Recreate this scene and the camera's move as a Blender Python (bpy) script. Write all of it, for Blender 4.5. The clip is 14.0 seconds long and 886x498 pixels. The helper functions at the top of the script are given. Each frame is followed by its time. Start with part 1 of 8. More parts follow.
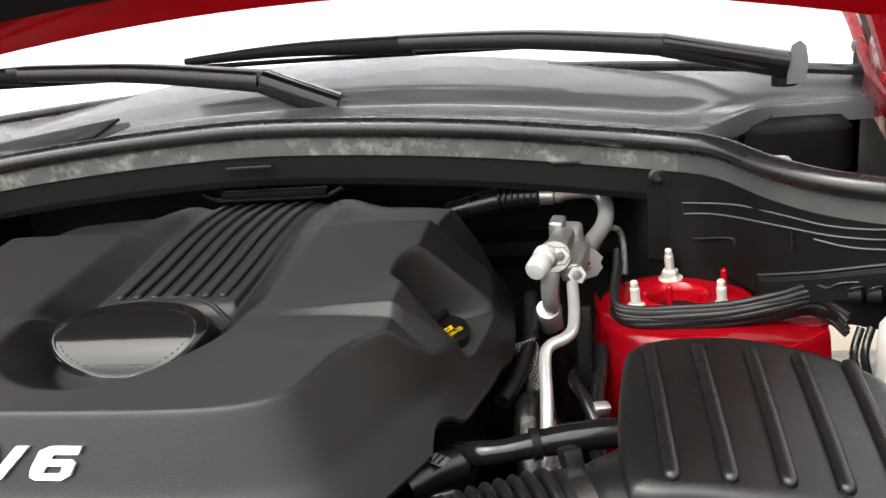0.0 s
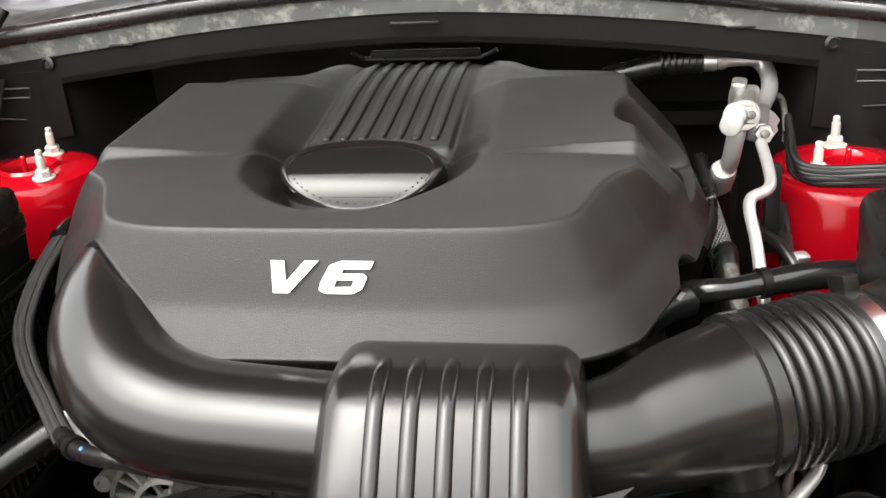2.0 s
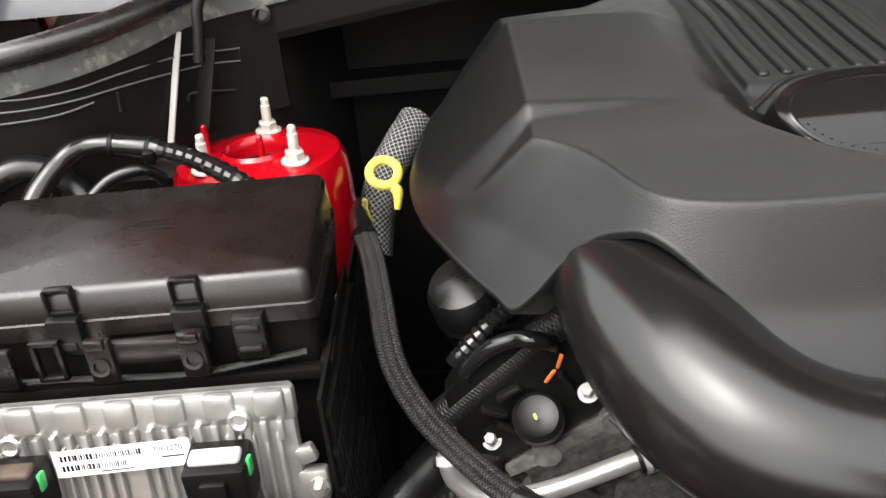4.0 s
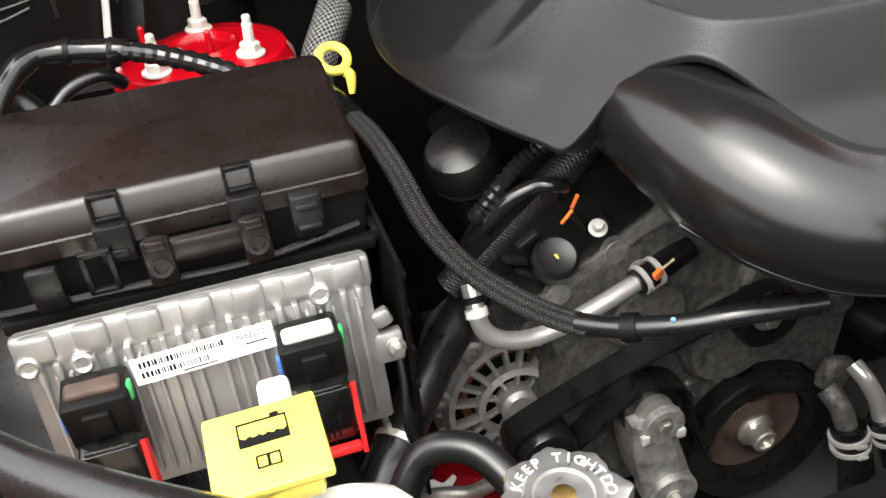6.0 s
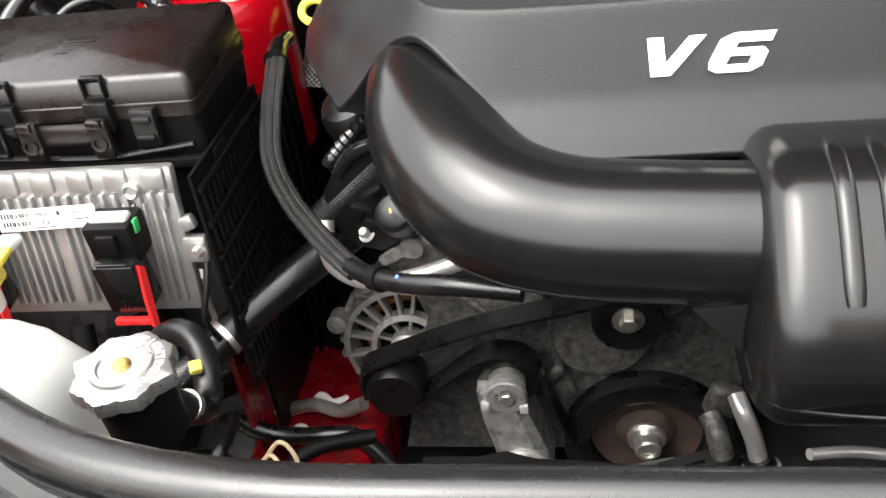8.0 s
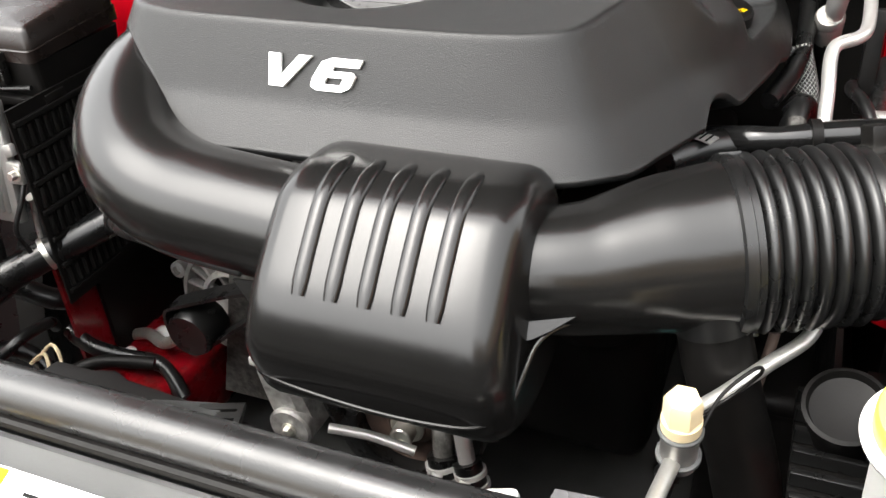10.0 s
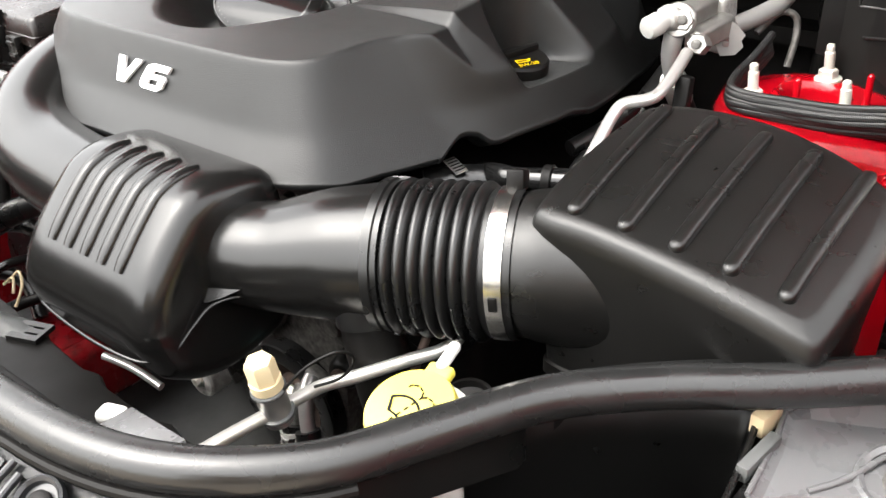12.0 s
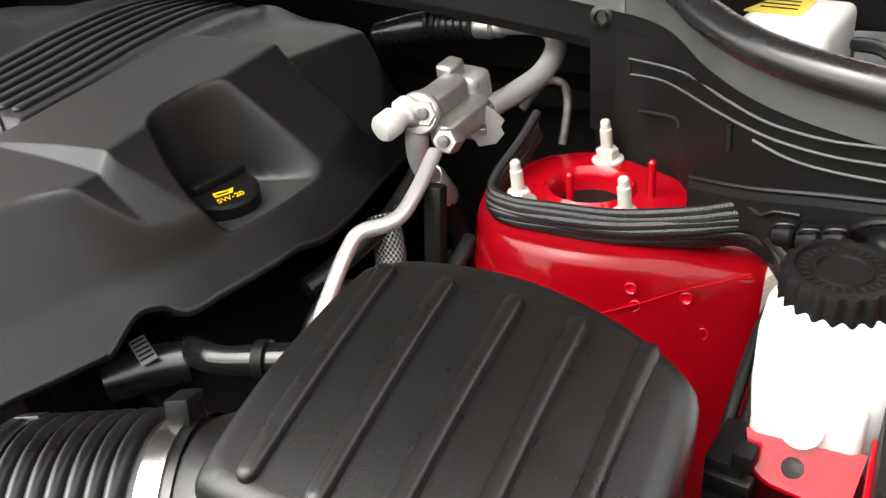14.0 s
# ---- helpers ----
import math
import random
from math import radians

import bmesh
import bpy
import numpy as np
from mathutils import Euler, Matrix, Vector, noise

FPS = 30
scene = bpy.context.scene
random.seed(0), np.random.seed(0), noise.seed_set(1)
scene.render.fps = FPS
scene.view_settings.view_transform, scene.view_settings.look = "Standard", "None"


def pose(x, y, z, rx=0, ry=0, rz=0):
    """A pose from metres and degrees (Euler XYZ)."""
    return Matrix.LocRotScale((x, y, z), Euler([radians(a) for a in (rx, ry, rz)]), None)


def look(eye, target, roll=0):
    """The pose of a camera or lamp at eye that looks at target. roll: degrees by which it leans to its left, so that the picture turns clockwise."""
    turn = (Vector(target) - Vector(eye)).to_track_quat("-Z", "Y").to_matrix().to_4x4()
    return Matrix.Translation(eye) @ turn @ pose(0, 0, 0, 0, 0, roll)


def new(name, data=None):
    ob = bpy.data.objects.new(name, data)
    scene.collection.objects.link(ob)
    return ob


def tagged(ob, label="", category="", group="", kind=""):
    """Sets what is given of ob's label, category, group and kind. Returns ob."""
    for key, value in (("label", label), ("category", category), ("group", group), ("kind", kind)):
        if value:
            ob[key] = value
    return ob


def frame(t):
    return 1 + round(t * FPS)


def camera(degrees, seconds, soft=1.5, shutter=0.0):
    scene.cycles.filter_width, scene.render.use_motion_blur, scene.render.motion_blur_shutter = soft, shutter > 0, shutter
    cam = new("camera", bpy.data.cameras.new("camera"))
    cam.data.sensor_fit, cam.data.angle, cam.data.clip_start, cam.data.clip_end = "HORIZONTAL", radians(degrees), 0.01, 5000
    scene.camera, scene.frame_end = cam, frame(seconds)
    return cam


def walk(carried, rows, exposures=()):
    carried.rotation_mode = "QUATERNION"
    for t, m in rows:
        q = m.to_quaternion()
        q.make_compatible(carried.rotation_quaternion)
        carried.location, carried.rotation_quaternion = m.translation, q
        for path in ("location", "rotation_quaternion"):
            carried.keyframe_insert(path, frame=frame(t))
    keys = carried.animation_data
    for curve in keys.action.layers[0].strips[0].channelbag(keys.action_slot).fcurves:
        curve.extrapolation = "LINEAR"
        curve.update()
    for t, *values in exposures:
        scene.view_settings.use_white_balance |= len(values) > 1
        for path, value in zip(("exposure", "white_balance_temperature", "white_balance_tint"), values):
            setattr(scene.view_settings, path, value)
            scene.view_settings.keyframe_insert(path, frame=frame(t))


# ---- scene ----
cam = camera(53.6, 14.0)
PATH = [
    (0, (0.4411, -0.5778, 1.2979), (0.2562, 0.3500, 0.9738), -6.01),
    (0.5, (0.4811, -0.5005, 1.2739), (0.2385, 0.4002, 0.9135), -4.62),
    (1, (0.4592, -0.4974, 1.2626), (0.2017, 0.3855, 0.8700), -3.87),
    (1.5, (0.3493, -0.5696, 1.2615), (0.1640, 0.3225, 0.8494), -3.56),
    (2, (0.1964, -0.6575, 1.2609), (0.0521, 0.2393, 0.8427), -3.48),
    (2.5, (0.0671, -0.6183, 1.2552), (-0.0887, 0.2756, 0.8349), -4.44),
    (3, (-0.1001, -0.5178, 1.2240), (-0.2566, 0.3706, 0.7926), -5.85),
    (3.5, (-0.1959, -0.4943, 1.2165), (-0.3104, 0.3921, 0.7679), -5.43),
    (3.7, (-0.2377, -0.4919, 1.2164), (-0.3190, 0.3950, 0.7618), -5.61),
    (5.8, (-0.5256, -0.5063, 1.2125), (-0.3451, 0.3045, 0.6558), -6.17),
    (6, (-0.5051, -0.5114, 1.2102), (-0.3071, 0.2888, 0.6440), -6.03),
    (6.5, (-0.4487, -0.5295, 1.2059), (-0.2643, 0.2654, 0.6279), -6.55),
    (7, (-0.3419, -0.5555, 1.1973), (-0.2670, 0.2542, 0.6153), -6.90),
    (7.2, (-0.2788, -0.5676, 1.1927), (-0.2634, 0.2464, 0.6120), -7.44),
    (9.3, (0.1396, -0.6984, 1.2135), (-0.1388, 0.0978, 0.6763), -5.26),
    (9.5, (0.1856, -0.6838, 1.2127), (-0.1050, 0.1078, 0.6751), -4.86),
    (10, (0.3527, -0.6194, 1.2055), (0.0079, 0.1487, 0.6659), -3.87),
    (10.5, (0.4672, -0.5735, 1.2029), (0.0626, 0.1626, 0.6603), -4.19),
    (11, (0.5514, -0.5554, 1.2053), (0.0916, 0.1586, 0.6774), -4.21),
    (11.5, (0.6722, -0.5508, 1.2118), (0.1447, 0.1283, 0.7013), -3.27),
    (12, (0.7508, -0.5224, 1.2298), (0.2011, 0.1438, 0.7258), -2.72),
    (12.5, (0.7646, -0.4411, 1.2363), (0.2482, 0.2575, 0.7411), -2.62),
    (13, (0.7518, -0.3452, 1.2301), (0.2964, 0.3917, 0.7305), -3.42),
    (13.5, (0.7656, -0.2556, 1.2306), (0.3575, 0.5039, 0.7240), -4.52),
    (14, (0.7212, -0.2660, 1.2364), (0.2977, 0.4855, 0.7307), -5.49),
]
walk(cam, [(t, look(eye, target, roll)) for t, eye, target, roll in PATH], [(0, 2.06), (0.5, 2.38), (1.5, 2.48), (2.5, 2.66), (3.5, 2.46), (6, 2.48), (7, 2.55), (9.5, 2.62), (12, 2.80), (13, 2.68), (14, 2.46)])

# ---- world and light ----
world = bpy.data.worlds.new("overcast_sky")
scene.world = world
world.use_nodes = True
wn, wl = world.node_tree.nodes, world.node_tree.links
sky = wn.new("ShaderNodeTexSky")
sky.sky_type, sky.sun_disc = "NISHITA", False
sky.sun_elevation, sky.sun_rotation = radians(60), radians(215)
sky.air_density, sky.dust_density = 1.0, 1.5
pale = wn.new("ShaderNodeHueSaturation")
pale.inputs["Saturation"].default_value = 0.13
wl.new(sky.outputs[0], pale.inputs["Color"])
warm = wn.new("ShaderNodeMix")
warm.data_type, warm.blend_type = "RGBA", "MULTIPLY"
warm.inputs["Factor"].default_value = 1.0
warm.inputs["B"].default_value = (1.0, 0.975, 0.93, 1)
wl.new(pale.outputs[0], warm.inputs["A"])
# an overcast sky is brighter overhead than at the horizon
up = wn.new("ShaderNodeTexCoord")
high = wn.new("ShaderNodeSeparateXYZ")
wl.new(up.outputs["Generated"], high.inputs[0])
dome = wn.new("ShaderNodeMapRange")
dome.inputs["To Min"].default_value, dome.inputs["To Max"].default_value = 0.5, 1.5
wl.new(high.outputs["Z"], dome.inputs["Value"])
full = wn.new("ShaderNodeVectorMath")
full.operation = "SCALE"
wl.new(warm.outputs["Result"], full.inputs[0])
wl.new(dome.outputs["Result"], full.inputs["Scale"])
wl.new(full.outputs["Vector"], wn["Background"].inputs["Color"])
wn["Background"].inputs["Strength"].default_value = 0.20

sun = new("sun", bpy.data.lights.new("sun", "SUN"))
sun.data.energy, sun.data.angle, sun.data.color = 0.4, radians(40), (1.0, 0.96, 0.9)
sun.matrix_world = look((-2.4, -1.9, 3.6), (0, 0, 0))
scene.view_settings.exposure = 2.75


# ---- materials ----
def material(name, color, rough=0.5, metal=0.0, spec=0.5, tone=0.15, tone_scale=9.0, grain=900.0, bump=0.0, coat=0.0, rough_var=0.08, dirt=None, depth=0.0004):
    """Base colour with slow tone changes, fine grain in the relief, and uneven gloss."""
    m = bpy.data.materials.new(name)
    m.use_nodes = True
    n, l = m.node_tree.nodes, m.node_tree.links
    b = n["Principled BSDF"]
    co = n.new("ShaderNodeTexCoord")
    slow = n.new("ShaderNodeTexNoise")
    slow.inputs["Scale"].default_value, slow.inputs["Detail"].default_value = tone_scale, 6
    l.new(co.outputs["Object"], slow.inputs["Vector"])
    ramp = n.new("ShaderNodeMapRange")
    ramp.inputs["From Min"].default_value, ramp.inputs["From Max"].default_value = 0.3, 0.7
    ramp.inputs["To Min"].default_value, ramp.inputs["To Max"].default_value = 1 - tone, 1 + tone
    l.new(slow.outputs["Fac"], ramp.inputs["Value"])
    mul = n.new("ShaderNodeVectorMath")
    mul.operation = "SCALE"
    mul.inputs[0].default_value = color
    l.new(ramp.outputs["Result"], mul.inputs["Scale"])
    last = mul.outputs["Vector"]
    if dirt:
        (dcol, amount, dscale) = dirt
        dn = n.new("ShaderNodeTexNoise")
        dn.inputs["Scale"].default_value, dn.inputs["Detail"].default_value, dn.inputs["Roughness"].default_value = dscale, 8, 0.7
        l.new(co.outputs["Object"], dn.inputs["Vector"])
        dr = n.new("ShaderNodeMapRange")
        dr.inputs["From Min"].default_value, dr.inputs["From Max"].default_value = 0.5, 0.68
        dr.inputs["To Max"].default_value = amount
        l.new(dn.outputs["Fac"], dr.inputs["Value"])
        mix = n.new("ShaderNodeMix")
        mix.data_type = "RGBA"
        l.new(dr.outputs["Result"], mix.inputs["Factor"])
        l.new(last, mix.inputs["A"])
        mix.inputs["B"].default_value = (*dcol, 1)
        last = mix.outputs["Result"]
    l.new(last, b.inputs["Base Color"])
    b.inputs["Metallic"].default_value = metal
    b.inputs["Specular IOR Level"].default_value = spec
    rr = n.new("ShaderNodeMapRange")
    rr.inputs["From Min"].default_value, rr.inputs["From Max"].default_value = 0.3, 0.7
    rr.inputs["To Min"].default_value, rr.inputs["To Max"].default_value = max(rough - rough_var, 0.02), min(rough + rough_var, 1)
    mid = n.new("ShaderNodeTexNoise")
    mid.inputs["Scale"].default_value, mid.inputs["Detail"].default_value = tone_scale * 4, 4
    l.new(co.outputs["Object"], mid.inputs["Vector"])
    l.new(mid.outputs["Fac"], rr.inputs["Value"])
    l.new(rr.outputs["Result"], b.inputs["Roughness"])
    if bump:
        fine = n.new("ShaderNodeTexNoise")
        fine.inputs["Scale"].default_value, fine.inputs["Detail"].default_value = grain, 2
        l.new(co.outputs["Object"], fine.inputs["Vector"])
        bp = n.new("ShaderNodeBump")
        bp.inputs["Strength"].default_value, bp.inputs["Distance"].default_value = bump, depth
        l.new(fine.outputs["Fac"], bp.inputs["Height"])
        l.new(bp.outputs["Normal"], b.inputs["Normal"])
    if coat:
        b.inputs["Coat Weight"].default_value, b.inputs["Coat Roughness"].default_value = coat, 0.04
    return m


def braid_material(name, color, rough, around=26, along=900.0, depth=0.6):
    """A woven sleeve: two crossed waves on the tube's own lengths."""
    m = material(name, color, rough)
    n, l = m.node_tree.nodes, m.node_tree.links
    b = n["Principled BSDF"]
    uv = n.new("ShaderNodeUVMap")
    sep = n.new("ShaderNodeSeparateXYZ")
    l.new(uv.outputs[0], sep.inputs[0])
    waves = []
    for sign in (1, -1):
        a = n.new("ShaderNodeMath")
        a.operation = "MULTIPLY"
        a.inputs[1].default_value = along
        l.new(sep.outputs["X"], a.inputs[0])
        c = n.new("ShaderNodeMath")
        c.operation = "MULTIPLY_ADD"
        c.inputs[1].default_value = sign * around * 2 * math.pi
        l.new(sep.outputs["Y"], c.inputs[0])
        l.new(a.outputs[0], c.inputs[2])
        s = n.new("ShaderNodeMath")
        s.operation = "SINE"
        l.new(c.outputs[0], s.inputs[0])
        waves.append(s)
    mx = n.new("ShaderNodeMath")
    mx.operation = "MAXIMUM"
    l.new(waves[0].outputs[0], mx.inputs[0])
    l.new(waves[1].outputs[0], mx.inputs[1])
    tint = n.new("ShaderNodeMapRange")
    tint.inputs["From Min"].default_value, tint.inputs["From Max"].default_value = 0.2, 1.0
    tint.inputs["To Min"].default_value, tint.inputs["To Max"].default_value = 0.4, 1.8
    l.new(mx.outputs[0], tint.inputs["Value"])
    sc = n.new("ShaderNodeVectorMath")
    sc.operation = "SCALE"
    sc.inputs[0].default_value = color
    l.new(tint.outputs["Result"], sc.inputs["Scale"])
    l.new(sc.outputs["Vector"], b.inputs["Base Color"])
    bp = n.new("ShaderNodeBump")
    bp.inputs["Strength"].default_value, bp.inputs["Distance"].default_value = depth, 0.001
    l.new(mx.outputs[0], bp.inputs["Height"])
    l.new(bp.outputs["Normal"], b.inputs["Normal"])
    return m


def fleck_material(name):
    """A net of pale crossed threads over a black core."""
    m = braid_material(name, (0.01, 0.01, 0.01), 0.5, around=20, along=1000.0, depth=0.5)
    n, l = m.node_tree.nodes, m.node_tree.links
    b = n["Principled BSDF"]
    net = [k for k in n if k.type == "MATH" and k.operation == "MAXIMUM"][0]
    ck = n.new("ShaderNodeMapRange")
    ck.inputs["From Min"].default_value, ck.inputs["From Max"].default_value = 0.86, 0.97
    l.new(net.outputs[0], ck.inputs["Value"])
    mx = n.new("ShaderNodeMix")
    mx.data_type = "RGBA"
    mx.inputs["A"].default_value, mx.inputs["B"].default_value = (0.005, 0.005, 0.005, 1), (0.40, 0.40, 0.38, 1)
    l.new(ck.outputs["Result"], mx.inputs["Factor"])
    l.new(mx.outputs["Result"], b.inputs["Base Color"])
    return m


COVER = material("grained_black_plastic", (0.0060, 0.0062, 0.0062), 0.33, spec=0.34, tone=0.08, grain=1200, bump=1.0, rough_var=0.02, depth=0.0003)
DUCT = material("smooth_black_plastic", (0.0060, 0.0058, 0.0056), 0.22, spec=0.46, tone=0.12, grain=1600, bump=0.06, rough_var=0.02)
def top_lightened(m, color, low, high):
    """Overhead light put into the colour: paler, speckled, on faces that look up."""
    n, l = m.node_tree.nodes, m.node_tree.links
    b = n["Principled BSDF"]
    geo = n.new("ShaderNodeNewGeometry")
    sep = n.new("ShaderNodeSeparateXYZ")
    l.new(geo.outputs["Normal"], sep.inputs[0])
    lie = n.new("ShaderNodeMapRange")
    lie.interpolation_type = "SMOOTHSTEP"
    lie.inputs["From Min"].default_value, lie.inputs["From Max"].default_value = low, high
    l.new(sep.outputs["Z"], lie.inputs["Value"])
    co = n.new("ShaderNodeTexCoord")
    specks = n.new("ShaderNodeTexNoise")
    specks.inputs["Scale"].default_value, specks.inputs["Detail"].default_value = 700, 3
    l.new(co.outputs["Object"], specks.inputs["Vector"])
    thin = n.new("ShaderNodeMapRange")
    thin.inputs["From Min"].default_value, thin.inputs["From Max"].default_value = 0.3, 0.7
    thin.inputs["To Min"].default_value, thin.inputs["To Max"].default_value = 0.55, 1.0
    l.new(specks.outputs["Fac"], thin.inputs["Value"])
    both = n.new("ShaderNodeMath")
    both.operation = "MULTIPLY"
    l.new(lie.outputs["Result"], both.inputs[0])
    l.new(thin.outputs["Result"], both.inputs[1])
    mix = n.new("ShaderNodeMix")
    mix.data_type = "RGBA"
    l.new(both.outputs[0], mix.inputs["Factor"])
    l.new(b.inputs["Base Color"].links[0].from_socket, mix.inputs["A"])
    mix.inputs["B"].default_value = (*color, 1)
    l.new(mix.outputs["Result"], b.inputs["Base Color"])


# the cover's flat tops are coloured paler, as if lit from above
top_lightened(COVER, (0.028, 0.0285, 0.0285), 0.80, 0.985)
FELT = material("black_felt", (0.014, 0.0135, 0.013), 0.9, spec=0.2, grain=300, bump=0.6)
LID = material("satin_black_plastic", (0.0055, 0.0053, 0.0050), 0.29, spec=0.42, tone=0.08, grain=1700, bump=0.45, rough_var=0.025)
FUSE = material("brown_black_plastic", (0.0075, 0.0052, 0.0045), 0.30, spec=0.48, grain=1400, bump=0.25)
BLACK = material("dull_black_plastic", (0.0048, 0.0045, 0.0043), 0.45, spec=0.12, grain=700, bump=0.2, dirt=((0.008, 0.007, 0.006), 0.4, 25))
DEEP = material("deep_black_plastic", (0.0050, 0.0050, 0.0049), 0.34, spec=0.30, grain=700, bump=0.1)
GLOSS = material("gloss_black_plastic", (0.006, 0.006, 0.006), 0.14, spec=0.45, rough_var=0.03)
BADGE = material("dark_badge_gloss", (0.007, 0.0068, 0.0066), 0.13, spec=0.30, rough_var=0.03)
RUBBER = material("black_rubber", (0.005, 0.005, 0.005), 0.30, spec=0.5, grain=800, bump=0.12)
SEAL = material("foam_rubber_seal", (0.010, 0.010, 0.010), 0.27, spec=0.55, grain=500, bump=0.2)
SEALWORN = material("worn_dusty_seal", (0.055, 0.058, 0.056), 0.75, grain=400, bump=0.4, tone=0.3, tone_scale=30, dirt=((0.22, 0.22, 0.19), 0.8, 34))
RED = material("red_car_paint", (0.30, 0.0014, 0.006), 0.20, spec=0.12, tone=0.05, coat=0.5, rough_var=0.04)
# darker, duller red than red_car_paint, with random dark patches
REDIN = material("darker_red_paint", (0.15, 0.002, 0.005), 0.28, spec=0.15, tone=0.2, coat=0.1, dirt=((0.035, 0.010, 0.008), 0.9, 26))
ALU = material("cast_aluminium", (0.55, 0.54, 0.51), 0.38, metal=0.85, tone=0.1, tone_scale=40, grain=600, bump=0.3, rough_var=0.03)
ECUALU = material("die_cast_case", (0.42, 0.415, 0.40), 0.40, metal=0.8, tone=0.14, tone_scale=30, grain=900, bump=0.35)
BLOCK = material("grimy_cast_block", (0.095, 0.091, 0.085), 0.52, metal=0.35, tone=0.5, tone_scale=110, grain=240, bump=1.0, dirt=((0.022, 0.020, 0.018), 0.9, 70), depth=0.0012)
BLOCKEDGE = material("bare_casting_edge", (0.19, 0.185, 0.175), 0.5, metal=0.5, tone=0.35, tone_scale=80, grain=300, bump=0.6, dirt=((0.05, 0.045, 0.04), 0.6, 60))
STUD = material("yellow_zinc_stud", (0.58, 0.56, 0.50), 0.4, metal=0.35, tone=0.1, tone_scale=60)
STEEL = material("bright_steel", (0.66, 0.65, 0.62), 0.24, metal=1.0, tone=0.05, tone_scale=40, rough_var=0.02)
ZINC = material("zinc_plated_steel", (0.60, 0.58, 0.53), 0.35, metal=0.9, tone=0.12, tone_scale=60)
RUST = material("rusty_iron", (0.060, 0.038, 0.029), 0.7, metal=0.2, tone=0.35, tone_scale=60, grain=500, bump=0.5)
YELLOW = material("yellow_plastic", (0.66, 0.55, 0.085), 0.35, spec=0.5, tone=0.06)
WHITE = material("milky_white_plastic", (0.62, 0.62, 0.59), 0.4, tone=0.04)
CREAM = material("cream_plastic", (0.52, 0.42, 0.26), 0.45, tone=0.10)
PAPER = material("white_label_paper", (0.82, 0.82, 0.82), 0.5, tone=0.04)
INK = material("black_ink", (0.005, 0.005, 0.005), 0.6, spec=0.1)
REDPL = material("red_plastic", (0.62, 0.02, 0.02), 0.4)
GREEN = material("green_plastic", (0.03, 0.30, 0.08), 0.4)
BLUE = material("blue_plastic", (0.05, 0.14, 0.42), 0.4)
ORANGE_CU = material("dull_copper", (0.20, 0.085, 0.04), 0.5, metal=0.5, tone=0.3, tone_scale=60)
ORANGE = material("orange_plastic", (0.75, 0.16, 0.03), 0.45)
TEAL = material("teal_plastic", (0.10, 0.32, 0.30), 0.5)
GENALU = material("dull_generator_alloy", (0.38, 0.372, 0.355), 0.48, metal=0.65, tone=0.3, tone_scale=60, grain=600, bump=0.4, dirt=((0.06, 0.055, 0.05), 0.6, 60))
ARMALU = material("grimy_arm_alloy", (0.36, 0.355, 0.34), 0.45, metal=0.6, tone=0.35, tone_scale=70, grain=400, bump=0.5, dirt=((0.07, 0.065, 0.055), 0.7, 50))
PIPEALU = material("bright_pipe_alloy", (0.52, 0.51, 0.495), 0.30, metal=0.68, tone=0.05, tone_scale=40, rough_var=0.02)
SATALU = material("satin_white_alloy", (0.36, 0.352, 0.335), 0.40, metal=0.85, tone=0.15, tone_scale=60, grain=700, bump=0.5, rough_var=0.03)
CAPALU = material("stamped_cap_alloy", (0.44, 0.44, 0.43), 0.34, metal=0.9, tone=0.06, tone_scale=40)
PORT = material("pale_port_cap", (0.36, 0.355, 0.34), 0.42, tone=0.08, tone_scale=40)
BRASS = material("brass", (0.62, 0.42, 0.14), 0.35, metal=1.0)
SILVER = material("silver_letter", (0.83, 0.83, 0.83), 0.38, metal=0.25, tone=0.03)
COWL = material("weathered_cowl_plastic", (0.17, 0.17, 0.185), 0.13, spec=0.9, tone=0.12, tone_scale=8, grain=900, bump=0.03, rough_var=0.05)
SHADEWALL = material("shade_wall_brown", (0.26, 0.195, 0.125), 0.9, spec=0.2, tone=0.2, tone_scale=2, grain=60, bump=0.3)
GROUND = material("warm_concrete", (0.25, 0.21, 0.16), 0.85, tone=0.2, tone_scale=2, grain=60, bump=0.3)
BRAID = braid_material("braided_black_sleeve", (0.010, 0.0095, 0.009), 0.42, around=10, along=1900.0, depth=0.6)
HERRING = braid_material("herringbone_braid", (0.010, 0.0095, 0.009), 0.45, around=5, along=2300.0, depth=0.75)
STRAND = braid_material("fine_braided_strand", (0.004, 0.004, 0.004), 0.42, around=4, along=3400.0, depth=0.3)
BAYBLACK = material("dusty_bay_black", (0.0068, 0.0064, 0.0060), 0.6, spec=0.08, tone=0.3, tone_scale=6, grain=700, bump=0.25, dirt=((0.010, 0.009, 0.008), 0.5, 18))
GREYPL = material("faded_grey_plastic", (0.068, 0.070, 0.069), 0.40, spec=0.5, tone=0.12, tone_scale=10, grain=900, bump=0.15)
PANEL = material("faded_black_panel", (0.016, 0.0165, 0.018), 0.30, spec=0.5, tone=0.1, tone_scale=5, grain=900, bump=0.1)
LAMPGREY = material("grey_black_lamp_plastic", (0.095, 0.095, 0.097), 0.28, spec=0.5, tone=0.08, grain=900, bump=0.1)
SEALGREY = material("dusty_grey_rubber", (0.040, 0.041, 0.040), 0.6, spec=0.4, tone=0.25, tone_scale=20, grain=400, bump=0.3)
YELLOWINK = material("yellow_label_ink", (0.62, 0.43, 0.0), 0.6, spec=0.2, tone=0.03)
BRAIDSILVER = fleck_material("silver_mesh_sleeve")


